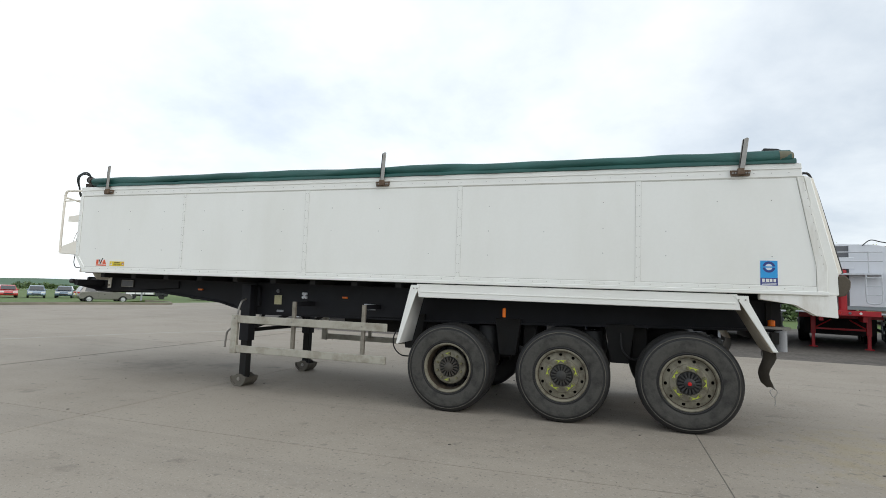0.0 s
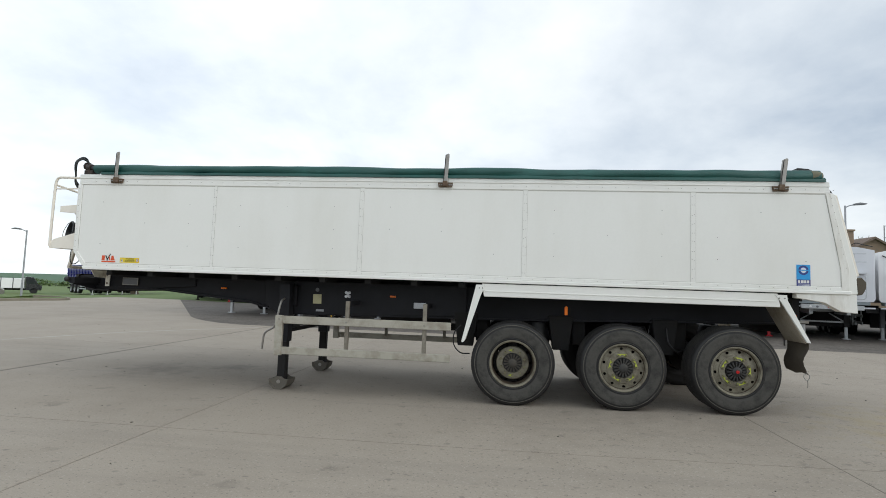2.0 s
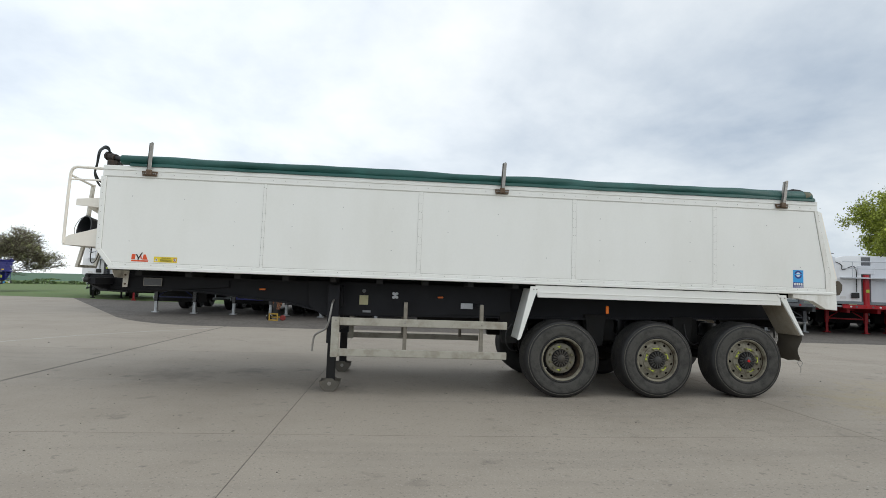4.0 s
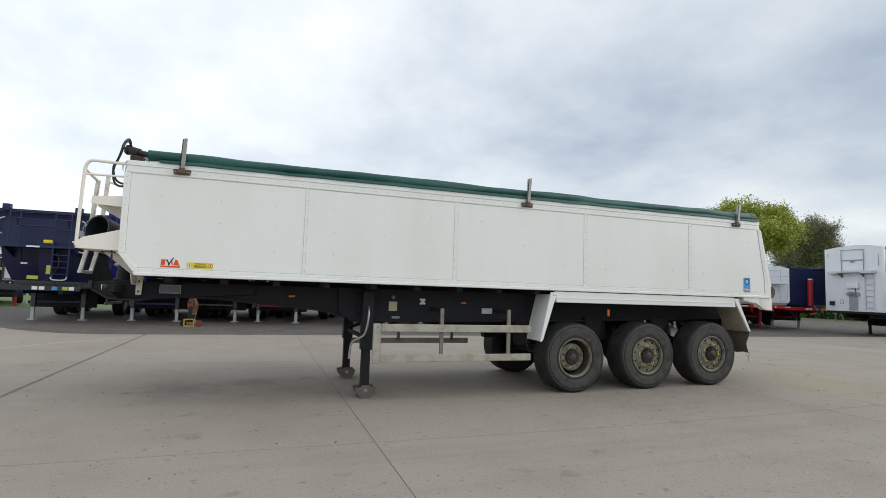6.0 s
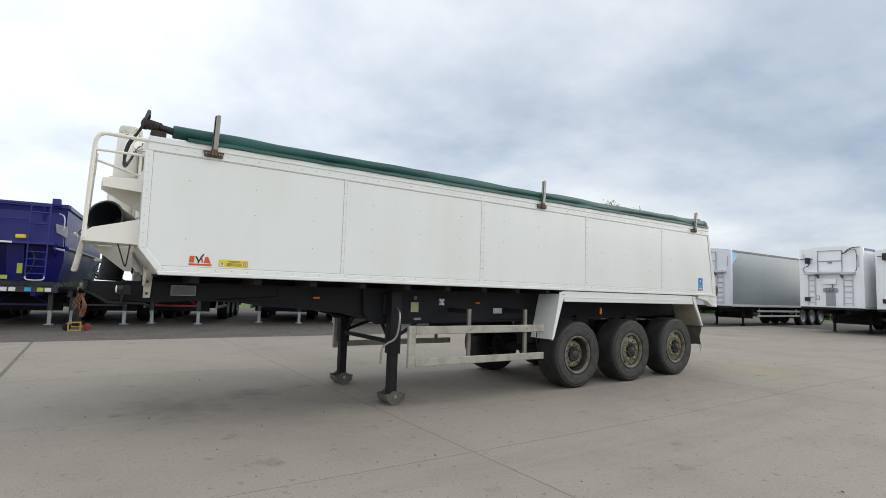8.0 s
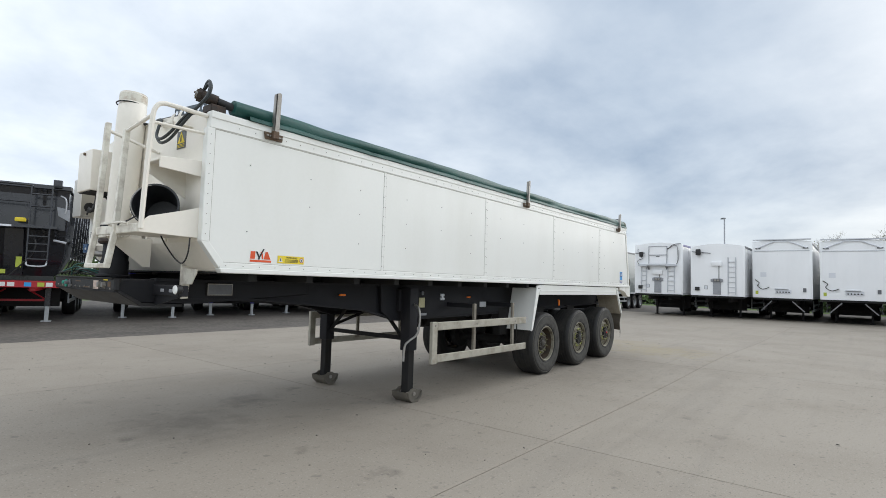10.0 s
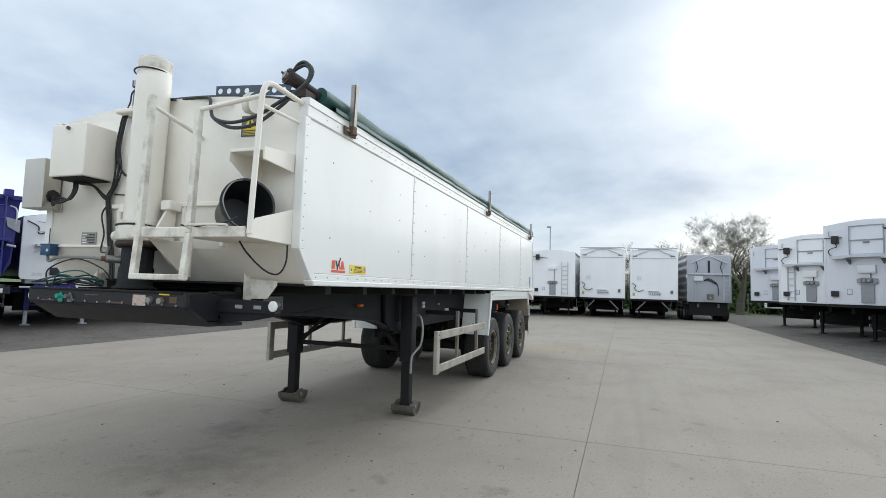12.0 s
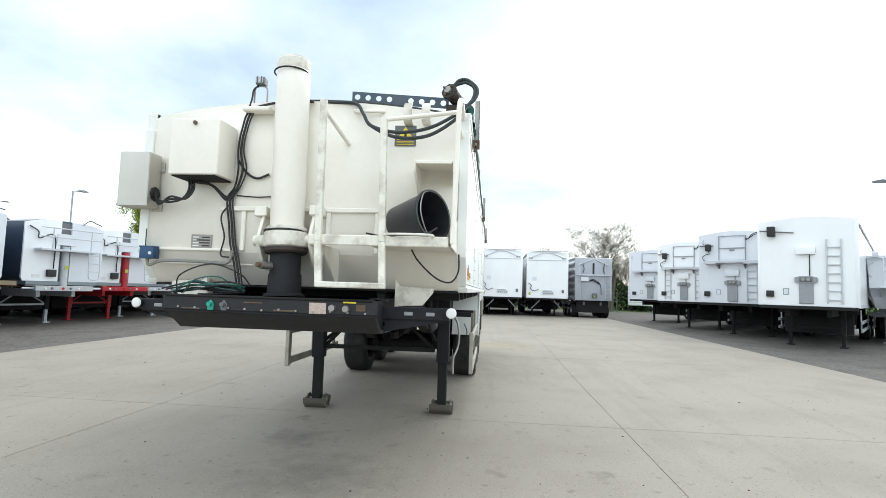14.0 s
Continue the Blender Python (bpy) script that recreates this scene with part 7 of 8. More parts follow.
def smooth_tipper(at, label, side, chassis, leg):
    """An aluminium tipper: white front with a slot for the ram, rails and ladder."""
    t = thing("smooth_tipper", at, label, "trailer", "parked aluminium tippers")
    w, zb, top, length = 1.25, 1.40, 3.28, 9.8
    prof = [(-w, top - 0.08), (-w, zb + 0.35), (-w + 0.10, zb + 0.10), (-0.85, zb), (0.85, zb), (w - 0.10, zb + 0.10), (w, zb + 0.35), (w, top - 0.08), (0.8, top + 0.03), (0.0, top + 0.06), (-0.8, top + 0.03)]
    part("body", prism(B(), prof, "y", 0.06, length, 0.0), side, t, "smooth body sides", 40)
    for x0, x1 in ((-w + 0.01, -0.17), (0.17, w - 0.01)):
        s = -1 if x0 < 0 else 1
        po = [(s * 0.17, zb + 0.02), (s * (w - 0.06), zb + 0.02), (s * (w - 0.005), zb + 0.12), (s * (w - 0.005), top - 0.09), (s * 0.8, top + 0.02), (s * 0.17, top + 0.045)]
        part("front_panel", prism(B(), po, "y", 0.0, 0.058, 0.004), PGREY if s > 0 else PWHITE, t, "pale painted front panel")
    part("slot_back", box(B(), -0.168, 0.05, zb, 0.168, 0.062, top), DARKGREY, t)
    part("tipping_ram", rod(B(), (0, 0.0, zb - 0.2), (0, 0.0, top - 0.75), 0.11, seg=18), chassis, t, "painted tipping ram")
    part("ram_tag", box(B(), -0.06, -0.125, zb + 0.4, 0.06, -0.112, zb + 0.52), NEON, t)
    part("slot_bridge", box(B(), -0.30, -0.03, top - 0.72, 0.30, 0.0, top - 0.36, 0.008), PGREY, t)
    part("walkway", box(B(), -0.95, -0.34, top - 0.92, 0.95, -0.01, top - 0.86, 0.008), PALETUBE, t)
    for z in (top - 0.50, top - 0.22):
        part("hand_rail", tube(B(), [(-0.95, -0.30, z), (0.95, -0.30, z)], 0.018, 8), PALETUBE, t)
    for x in (-0.6, 0.62):
        part("rail_post", rod(B(), (x, -0.30, top - 0.9), (x, -0.30, top - 0.2), 0.018, seg=8), PALETUBE, t)
    part("ladder_loop", hose(B(), [(0.55, -0.33, top - 0.9), (0.55, -0.36, zb + 0.3), (0.60, -0.36, zb + 0.12), (0.86, -0.36, zb + 0.12), (0.92, -0.36, zb + 0.3), (0.92, -0.33, top - 0.9)], 0.02, 8, 5), PALETUBE, t)
    for k in range(3):
        part("rung", box(B(), 0.56, -0.37, zb + 0.35 + 0.26 * k, 0.91, -0.34, zb + 0.38 + 0.26 * k, 0.004), PALETUBE, t)
    part("black_case", box(B(), -0.55, -0.10, zb + 0.16, -0.28, -0.003, zb + 0.38, 0.02, 2), BLACK, t)
    part("cable", hose(B(), [(-1.15, -0.05, top - 0.2), (-0.9, -0.06, top - 0.35), (-0.85, -0.06, top - 0.55), (-0.4, -0.05, top - 0.45), (-0.36, -0.05, zb + 0.4)], 0.018, 6), BLACK, t)
    part("sheet_hose", hose(B(), [(0.5, -0.02, top), (0.7, -0.04, top + 0.16), (0.95, -0.02, top + 0.10), (1.2, 0.05, top + 0.05)], 0.015, 6), BLACK, t)
    part("lower_band", box(B(), -1.1, -0.012, zb - 0.10, 1.1, 0.4, zb + 0.018, 0.01), SIDEGREY, t)
    part("front_label", box(B(), -0.95, -0.006, zb + 0.12, -0.72, -0.002, zb + 0.22), STICKWHITE, t)
    part("light_bar", box(B(), -0.9, -0.16, zb - 0.28, 0.9, -0.02, zb - 0.12, 0.01), chassis, t, "painted light bar")
    for x, mt in ((-0.62, STICKWHITE), (-0.42, DARKGREY), (-0.08, REDLENS), (0.16, DARKGREY), (0.42, STICKWHITE)):
        part("light_unit", lathe(B(), [(0.0, -0.18), (0.035, -0.18), (0.04, -0.16)], 12, (x, 0, zb - 0.2)), mt, t)
    for s in (-1, 1):
        part("outrigger", rod(B(), (s * 0.9, -0.06, zb - 0.2), (s * 1.22, -0.06, zb - 0.2), 0.03, seg=8), PALETUBE, t)
    parked_chassis(t, length, chassis, leg, 1.8, z0=zb - 0.25)
    return t


WAVYGREY = surface("dull_grey_panel", (0.43, 0.45, 0.49), 0.4, dirt=(0.3, 0.31, 0.34), amount=0.4, scale=1.5, bump=0.01, streak=2)


def wavy_trailer(at, label):
    """A grey tipper with corrugated sides and a braced front."""
    t = thing("wavy_trailer", at, label, "trailer", "parked bulk trailers")
    w, zb, top, length = 1.20, 1.15, 3.92, 10.0
    part("front_panel", box(B(), -w, 0.0, zb, w, 0.06, top, 0.02, 2), WAVYGREY, t, "pale grey front panel")
    for s in (-1, 1):
        bm = B()
        rows = []
        for k in range(49):
            z = zb + (top - zb) * k / 48
            x = s * (w + 0.045 * math.sin(2 * math.pi * k / 8))
            rows.append([bm.verts.new((x, 0.03, z)), bm.verts.new((x, length, z))])
        for a, b in zip(rows, rows[1:]):
            bm.faces.new((a[0], a[1], b[1], b[0]))
        bmesh.ops.solidify(bm, geom=bm.faces[:], thickness=0.05)
        part("corrugated_side", bm, surface("corrugated_grey_" + ("a" if s < 0 else "b"), (0.36, 0.37, 0.39), 0.4, metal=0.3, amount=0.4, scale=3), t, "corrugated grey side", 60)
        part("peak_brace", rod(B(), (s * 0.1, -0.04, top - 0.06), (s * 0.95, -0.04, top - 0.45), 0.035, seg=6), PALETUBE, t)
        part("side_strut", rod(B(), (s * 0.75, -0.04, top - 0.3), (s * 0.75, -0.04, zb), 0.025, seg=6), PALETUBE, t)
        part("loop_hose", hose(B(), [(s * 0.72, -0.05, top - 0.3), (s * 0.62, -0.06, top - 0.7), (s * 0.7, -0.05, top - 1.0)], 0.02, 6), BLACK, t)
    part("roof_sheet", box(B(), -w - 0.03, 0.0, top, w + 0.03, length, top + 0.05, 0.01), PGREY, t)
    part("cross_shelf", box(B(), -1.1, -0.14, zb + 1.62, 1.1, -0.005, zb + 1.70, 0.008), PALETUBE, t)
    part("valve_box", box(B(), -0.85, -0.18, zb + 1.25, -0.35, -0.005, zb + 1.52, 0.015), PGREY, t)
    part("centre_slot", box(B(), -0.06, -0.02, zb + 1.75, 0.06, -0.003, top - 0.3), BLACK, t)
    part("pump", box(B(), -0.10, -0.16, zb + 0.18, 0.22, -0.005, zb + 0.48, 0.02, 2), DARKGREY, t)
    part("pump_tag", box(B(), 0.0, -0.17, zb + 0.22, 0.10, -0.161, zb + 0.32), NEON, t)
    for k in range(3):
        part("pipe_run", hose(B(), [(-0.3, -0.06, zb + 1.25), (-0.05, -0.08, zb + 1.4 - 0.05 * k), (0.25, -0.08, zb + 1.25 - 0.06 * k), (0.45, -0.08, zb + 1.0), (0.5, -0.06, zb + 0.4)], 0.02, 6), BLACK, t)
    ladder_part(t, 0.95, -0.01, zb + 0.1, zb + 1.6, PALETUBE, 0.3)
    part("rear_skirt", box(B(), -1.05, 0.3, 0.35, 1.05, 0.36, zb, 0.01), UNDER, t)
    parked_chassis(t, length, DARKGREY, UNDER, 1.3, z0=zb - 0.1, wheels_from=1.2)
    return t


# north row, fronts facing the apron
FN = 13.3
# north row, fanning out; each stands turned about its landing legs
def fanned(x, turn, back=0.0):
    a = math.radians(turn)
    return pose(x + 1.8 * math.sin(a), FN + back + 1.8 - 1.8 * math.cos(a), -0.014, 0, 0, turn)


smooth_tipper(pose(-19.6, 26.2, -0.05, 0, 0, 24), "white aluminium tipper parked behind the navy one", PWHITE, NEARBLACK, UNDER)
smooth_tipper(pose(-16.4, 24.4, -0.05, 0, 0, 22), "white aluminium tipper on a black and red chassis", PWHITE, NEARBLACK, RED)
steel_tipper(fanned(-11.05, -2), "navy steel tipper with catwalk and ladder", DEEPBLUE, ribs=False)
steel_tipper(fanned(-8.05, -6), "bright blue steel tipper with catwalk and ladder", BLUE, ribs=False)
steel_tipper(fanned(-3.75, -20.5), "black ribbed steel tipper on a red chassis", NEARBLACK, rail=RED, top=3.8)
steel_tipper(fanned(-0.1, -23), "blue steel tipper with pale grab handles", BLUE)
smooth_tipper(fanned(2.95, -24), "white tipper front with blue sides and chassis", BLUE, BLUE, SILVERLEG)
smooth_tipper(fanned(6.3, -14), "pale tipper with slate sides and silver chassis", SIDEDARK, SILVERLEG, SILVERLEG)
smooth_tipper(fanned(9.2, -17), "pale tipper on a bright red chassis", PGREY, RED, RED)
smooth_tipper(fanned(11.9, -20), "pale tipper on a silver chassis", PGREY, SILVERLEG, SILVERLEG)
smooth_tipper(fanned(14.9, -20), "white tipper on a dark chassis", PWHITE, DARKGREY, SILVERLEG)
smooth_tipper(fanned(17.8, -20), "white tipper on a red chassis", PWHITE, RED, RED)
smooth_tipper(fanned(20.75, -20), "pale tipper on a red chassis beside the blue one", PGREY, RED, RED)
steel_tipper(fanned(23.7, -20), "navy steel tipper with a red ram and chassis", DEEPBLUE, rail=RED, ram=RED, top=3.3, plain=True)
skeletal = thing("skeletal_trailer", fanned(-5.9, -14, 0.6), "bare black trailer chassis between two tippers", "trailer")
parked_chassis(skeletal, 9.6, NEARBLACK, SILVERLEG, 1.3, wheels_from=3.2, z0=1.12)
part("deck", box(B(), -1.1, 0.2, 1.12, 1.1, 9.4, 1.2, 0.01), UNDER, skeletal)
# east row, fronts facing west
def west(x, y, turn=0):
    return pose(x, y, -0.014, 0, 0, -90 + turn)


slate = box_trailer(west(22.4, 10.6), "grey bulk trailer with slate sides and a ladder", PGREY, SIDEGREY, rungs=False, motor=False)
part("pennant", prism(B(), [(0.16, 4.02), (0.80, 4.02), (0.62, 3.75), (0.20, 3.40)], "x", 1.272, 1.276), surface("pale_blue_decal", (0.25, 0.55, 0.80), 0.4, amount=0.2, bump=0.0), slate, "pale blue pennant decal")
box_trailer(west(23.05, 4.95, -1.5), "white bulk trailer with hatch, ladders and blue edge", PWHITE, PWHITE, sheet=STICKNAVY, roof=4.17, zb=1.24)
box_trailer(west(23.4, 1.98), "white bulk trailer with a sheet motor and ladder", PWHITE, PWHITE, hatch=False, roof=4.06, zb=1.23)
box_trailer(west(24.4, -0.87), "white bulk trailer with a peaked folding bulkhead", PWHITE, PWHITE, hatch=False, ladder_x=None, centre=False, fore=True, roof=4.30, zb=1.22)
box_trailer(west(24.6, -3.8), "white bulk trailer with a peaked bulkhead beside its twin", PWHITE, PWHITE, hatch=False, ladder_x=None, centre=False, fore=True, roof=4.26, zb=1.22)
wavy_trailer(west(25.6, -6.9, 2), "grey corrugated tipper with a braced front")
# south row, standing askew
def askew(x, y, turn):
    return pose(x, y, -0.014, 0, 0, -90 + turn)


box_trailer(askew(22.6, -9.65, -40), "pale grey bulk trailer with a hatch, next to the hedge", PGREY, PGREY, roof=4.32, zb=1.34, ladder_x=None, rungs=False, motor=False)
box_trailer(askew(16.7, -9.5, -43), "white bulk trailer with hatch, two ladders and sheet motor", PWHITE, PWHITE, roof=4.24, zb=1.34)
box_trailer(askew(12.6, -9.95, -42), "pale grey bulk trailer with hatch and ladder", PGREY, PGREY, roof=4.32, zb=1.36, rungs=False)
box_trailer(askew(7.8, -10.05, -36), "tall white bulk trailer with a ladder", PWHITE, PWHITE, roof=4.22, zb=1.38, hatch=False)
steel_tipper(askew(10.6, -15.2, -36), "silver ribbed trailer standing behind the white one", PGREY, top=3.3)

# ---- loose things in the yard ----
trolley = thing("welding_trolley", (-6.52, 12.62, -0.014), "yellow gas trolley with hung orange hoses and a red wheel", "trolley")
part("frame", box(B(), -0.16, -0.10, 0.10, 0.12, 0.10, 0.14, 0.01), surface("yellow_trolley_paint", (0.42, 0.26, 0.03), 0.6, dirt=(0.2, 0.13, 0.06), amount=0.6, scale=9), trolley)
for x in (-0.14, 0.04):
    part("upright", rod(B(), (x, 0.06, 0.10), (x + 0.06, 0.10, 1.15), 0.018, seg=8), UNDER, trolley)
part("handle", hose(B(), [(-0.08, 0.10, 1.15), (-0.06, 0.12, 1.22), (0.08, 0.12, 1.22), (0.10, 0.10, 1.15)], 0.018, 8, 4), RUST, trolley)
for x, mt in ((0.22, surface("dull_red_wheel", (0.22, 0.025, 0.02), 0.6, amount=0.5, scale=8)), (-0.26, UNDER)):
    part("wheel", lathe(B(), [(0.0, -0.03), (0.085, -0.03), (0.10, -0.02), (0.10, 0.02), (0.085, 0.03), (0.0, 0.03)], 20, (x, 0.02, 0.10)), mt, trolley)
for x0_, x1_, z0_, z1_ in ((-0.24, -0.20, 0.0, 0.26), (0.04, 0.08, 0.0, 0.26), (-0.20, 0.04, 0.0, 0.04), (-0.20, 0.04, 0.22, 0.26)):
    part("crate_bar", box(B(), x0_, -0.16, z0_, x1_, -0.12, z1_, 0.004), bpy.data.materials["yellow_trolley_paint"], trolley)
part("gas_bottle", lathe(B(), [(0.0, 0.14), (0.09, 0.14), (0.10, 0.17), (0.10, 0.60), (0.06, 0.70), (0.03, 0.73), (0.03, 0.80), (0.0, 0.80)], 18, (-0.05, 0.0, 0), "z"), UNDER, trolley)
HOSEORANGE = surface("orange_gas_hose", (0.30, 0.09, 0.03), 0.6, dirt=(0.12, 0.07, 0.04), amount=0.6, scale=12)
for k in range(6):
    part("hose", hose(B(), [(-0.05 + 0.03 * k, 0.0, 1.05), (-0.16 + 0.03 * k, -0.06, 0.75), (-0.06 + 0.03 * k, -0.08, 0.40), (0.06 + 0.02 * k, -0.06, 0.70), (0.02, 0.0, 1.05)], 0.007, 6), HOSEORANGE if k % 2 else RUST, trolley)


def lamp_post(x, y, h, reach, turn, group="yard lamps"):
    t = thing("lamp_post", pose(x, y, land(x) + 0.01, 0, 0, turn), "tall grey steel lamp post with a flat head", "street lamp", group)
    part("column", tube(B(), [(0, 0, 0), (0, 0, 1.2), (0, 0, 1.25), (0, 0, h)], 0.07, 10, 0.045), MIDGREY, t)
    part("arm", tube(B(), [(0, 0, h - 0.1), (reach * 0.5, 0, h + 0.02), (reach, 0, h + 0.06)], 0.03, 8), MIDGREY, t)
    part("head", prism(B(), [(reach - 0.05, h + 0.03), (reach + 0.5, h + 0.07), (reach + 0.55, h + 0.12), (reach + 0.2, h + 0.17), (reach - 0.05, h + 0.12)], "y", -0.13, 0.13, 0.01), DARKGREY, t, "flat lamp head")
    return t


lamp_post(18.1, 23.9, 6.6, 0.5, 0)
lamp_post(34.5, 3.6, 6.8, 0.3, 20)
lamp_post(14.2, -17.7, 6.8, 0.5, 60)
lamp_post(-33.5, 26.5, 4.7, 0.6, 180)
lamp_post(34.0, 45.0, 8.4, 0.5, 0)


# ---- cars on the grass ----
def car(at, label, paint, estate=True):
    """A parked car pointing along +x, built from a skinned body with windows, lamps and wheels."""
    t = thing("car", at, label, "car", "parked cars")
    lower = [(-2.15, 0.42), (-2.18, 0.62), (-2.10, 0.92), (-1.2, 0.97), (0.9, 0.95), (1.75, 0.84), (2.12, 0.68), (2.18, 0.45), (2.05, 0.30), (1.72, 0.30), (1.66, 0.52), (1.35, 0.66), (1.04, 0.52), (0.98, 0.28), (-1.0, 0.28), (-1.06, 0.52), (-1.37, 0.66), (-1.68, 0.52), (-1.74, 0.32), (-2.05, 0.32)]
    part("body", prism(B(), lower, "y", -0.88, 0.88, 0.03), paint, t, "glossy car body", 40)
    roof = [(-2.06, 0.93), (-1.82, 1.38), (-1.45, 1.50), (0.1, 1.52), (0.42, 1.42), (1.15, 0.95)]
    bm = B()
    lo = [bm.verts.new((x, s * (0.86 - 0.42 * (z - 0.93) / 0.6 * 0.5), z)) for s in (-1, 1) for x, z in roof]
    n = len(roof)
    for k in range(n - 1):
        bm.faces.new((lo[k], lo[k + 1], lo[n + k + 1], lo[n + k]))
    bm.faces.new(lo[:n]), bm.faces.new(lo[n:][::-1]), bm.faces.new((lo[0], lo[n], lo[2 * n - 1], lo[n - 1]))
    part("cabin", bm, paint, t, "", 40)
    for s in (-1, 1):
        for poly in ([(-1.72, 0.98), (-1.60, 1.36), (-0.85, 1.43), (-0.80, 0.98)], [(-0.74, 0.98), (-0.78, 1.43), (0.05, 1.42), (0.35, 1.34), (0.85, 0.98)]):
            bm = B()
            v = [bm.verts.new((x, s * (0.872 - 0.42 * (z - 0.93) / 0.6 * 0.5), z)) for x, z in poly]
            bm.faces.new(v)
            bmesh.ops.solidify(bm, geom=bm.faces[:], thickness=0.008)
            part("side_window", bm, CARGLASS, t)
        for x in (1.35, -1.37):
            wh = part("wheel", lathe(B(), [(0.20, -0.10), (0.29, -0.105), (0.315, -0.08), (0.315, 0.08), (0.29, 0.105), (0.20, 0.10)], 26, (x, s * 0.80, 0.315), caps=False), RUBBER, t)
            part("rim", lathe(B(), [(0.21, s * 0.09), (0.17, s * 0.06), (0.06, s * 0.085), (0.0, s * 0.09)], 10, (x, s * 0.80, 0.315), caps=False), SILVERLEG, wh)
        part("tail_lamp", box(B(), -2.19, s * 0.62 - 0.17, 0.80, -2.02, s * 0.62 + 0.25, 0.93, 0.02), REDLENS, t, "red tail lamp")
        part("head_lamp", box(B(), 1.95, s * 0.62 - 0.20, 0.62, 2.13, s * 0.62 + 0.24, 0.76, 0.02), WHITELENS, t)
        part("mirror", box(B(), 0.62, s * 0.96 - 0.09, 0.96, 0.76, s * 0.96 + 0.09, 1.08, 0.02), paint, t)
    for poly, w in (([(0.50, 1.41), (1.14, 0.985)], 0.66), ([(-2.05, 0.985), (-1.84, 1.38)], 0.66)):
        bm = B()
        (xa, za), (xb, zb) = poly
        v = [bm.verts.new(p) for p in ((xa, -w, za + 0.006), (xb, -w - 0.04, zb + 0.006), (xb, w + 0.04, zb + 0.006), (xa, w, za + 0.006))]
        bm.faces.new(v)
        bmesh.ops.solidify(bm, geom=bm.faces[:], thickness=0.012)
        part("screen", bm, CARGLASS, t)
    part("grille", box(B(), 2.10, -0.45, 0.45, 2.19, 0.45, 0.58, 0.01), BLACK, t)
    part("plate_bar", box(B(), -2.20, -0.26, 0.66, -2.18, 0.26, 0.77), YELLOW, t)
    return t


car(pose(-42.9, 31.0, land(-42.9), 0, 0, 66), "bronze-grey hatchback parked on the grass", CARSILVER)
car(pose(-64.0, 43.0, land(-64.0), 0, 0, -40), "slate-blue hatchback parked facing the yard", CARTEAL)
car(pose(-65.7, 40.7, land(-65.7), 0, 0, -34), "pale blue hatchback parked facing the yard", CARBLUE)
car(pose(-67.2, 38.4, land(-67.2), 0, 0, -30), "red hatchback parked facing the yard", CARRED)

van = thing("flatbed_truck", pose(-57.8, 49.0, land(-57.8), 0, 0, 48), "white flatbed truck with dark cab parked on the grass", "truck")
part("load_box", box(B(), -2.0, -0.9, 0.62, 1.3, 0.9, 1.78, 0.03), PWHITE, van, "white dropside body")
for x in (-1.98, -0.9, 0.2, 1.26):
    part("side_post", box(B(), x - 0.04, -0.94, 0.6, x + 0.04, -0.9, 1.95, 0.01), DARKGREY, van)
part("cab", prism(B(), [(1.38, 0.4), (2.9, 0.4), (2.95, 0.95), (2.5, 1.15), (2.1, 1.95), (1.38, 2.0)], "y", -0.88, 0.88, 0.04), NEARBLACK, van, "dark cab")
part("side_window", prism(B(), [(1.5, 1.15), (2.38, 1.15), (2.05, 1.82), (1.5, 1.85)], "y", -0.9, -0.885), GLASS, van)
part("chassis", box(B(), -2.0, -0.4, 0.4, 1.4, 0.4, 0.6, 0.01), UNDER, van)
for x in (-1.1, 2.2):
    for s_ in (-1, 1):
        part("wheel", lathe(B(), [(0.18, -0.1), (0.32, -0.1), (0.34, -0.07), (0.34, 0.07), (0.32, 0.1), (0.18, 0.1)], 22, (x, s_ * 0.78, 0.34)), RUBBER, van)

for x, y, tn in ((-44.2, 47.4, 57), (-42.6, 50.0, 57)):
    steel_tipper(pose(x, y, land(x), 0, 0, tn), "blue ribbed tipper parked on the far grass", BLUE, top=3.3, zb=1.25)

# ---- trees ----
def grow(verts, faces, p, d, length, r, depth, rng, twigs, thin=0.006):
    """Adds a tapering limb and its branches to plain lists."""
    seg = 5 if depth > 2 else 3
    steps = 4 if depth > 1 else 2
    prev = None
    q, dd = p.copy(), d.copy()
    ends = []
    for i in range(steps + 1):
        rr = r * (1 - 0.55 * i / steps)
        side = dd.orthogonal().normalized()
        over = dd.cross(side)
        base = len(verts)
        for k in range(seg):
            a = 2 * math.pi * k / seg
            verts.append(tuple(q + side * (rr * math.cos(a)) + over * (rr * math.sin(a))))
        if prev is not None:
            for k in range(seg):
                faces.append((prev + k, prev + (k + 1) % seg, base + (k + 1) % seg, base + k))
        prev = base
        ends.append((q.copy(), dd.copy(), rr))
        dd = (dd + Vector((rng.uniform(-1, 1), rng.uniform(-1, 1), rng.uniform(-0.4, 0.9))) * 0.18).normalized()
        q = q + dd * (length / steps)
    if depth == 0:
        twigs.append(ends[-1][0])
        return
    n = (rng.randint(3, 4) if depth > 2 else rng.randint(3, 5)) + (1 if thin > 0.012 else 0)
    for k in range(n):
        at_, along, rr = ends[rng.randint(2 if depth > 1 else 1, steps)]
        out = Vector((rng.gauss(0, 1), rng.gauss(0, 1), rng.gauss(0.25, 0.5))).normalized()
        nd = (along * 0.75 + out * 0.85).normalized()
        grow(verts, faces, at_, nd, length * rng.uniform(0.55, 0.8), max(rr * 0.62, thin), depth - 1, rng, twigs, thin)


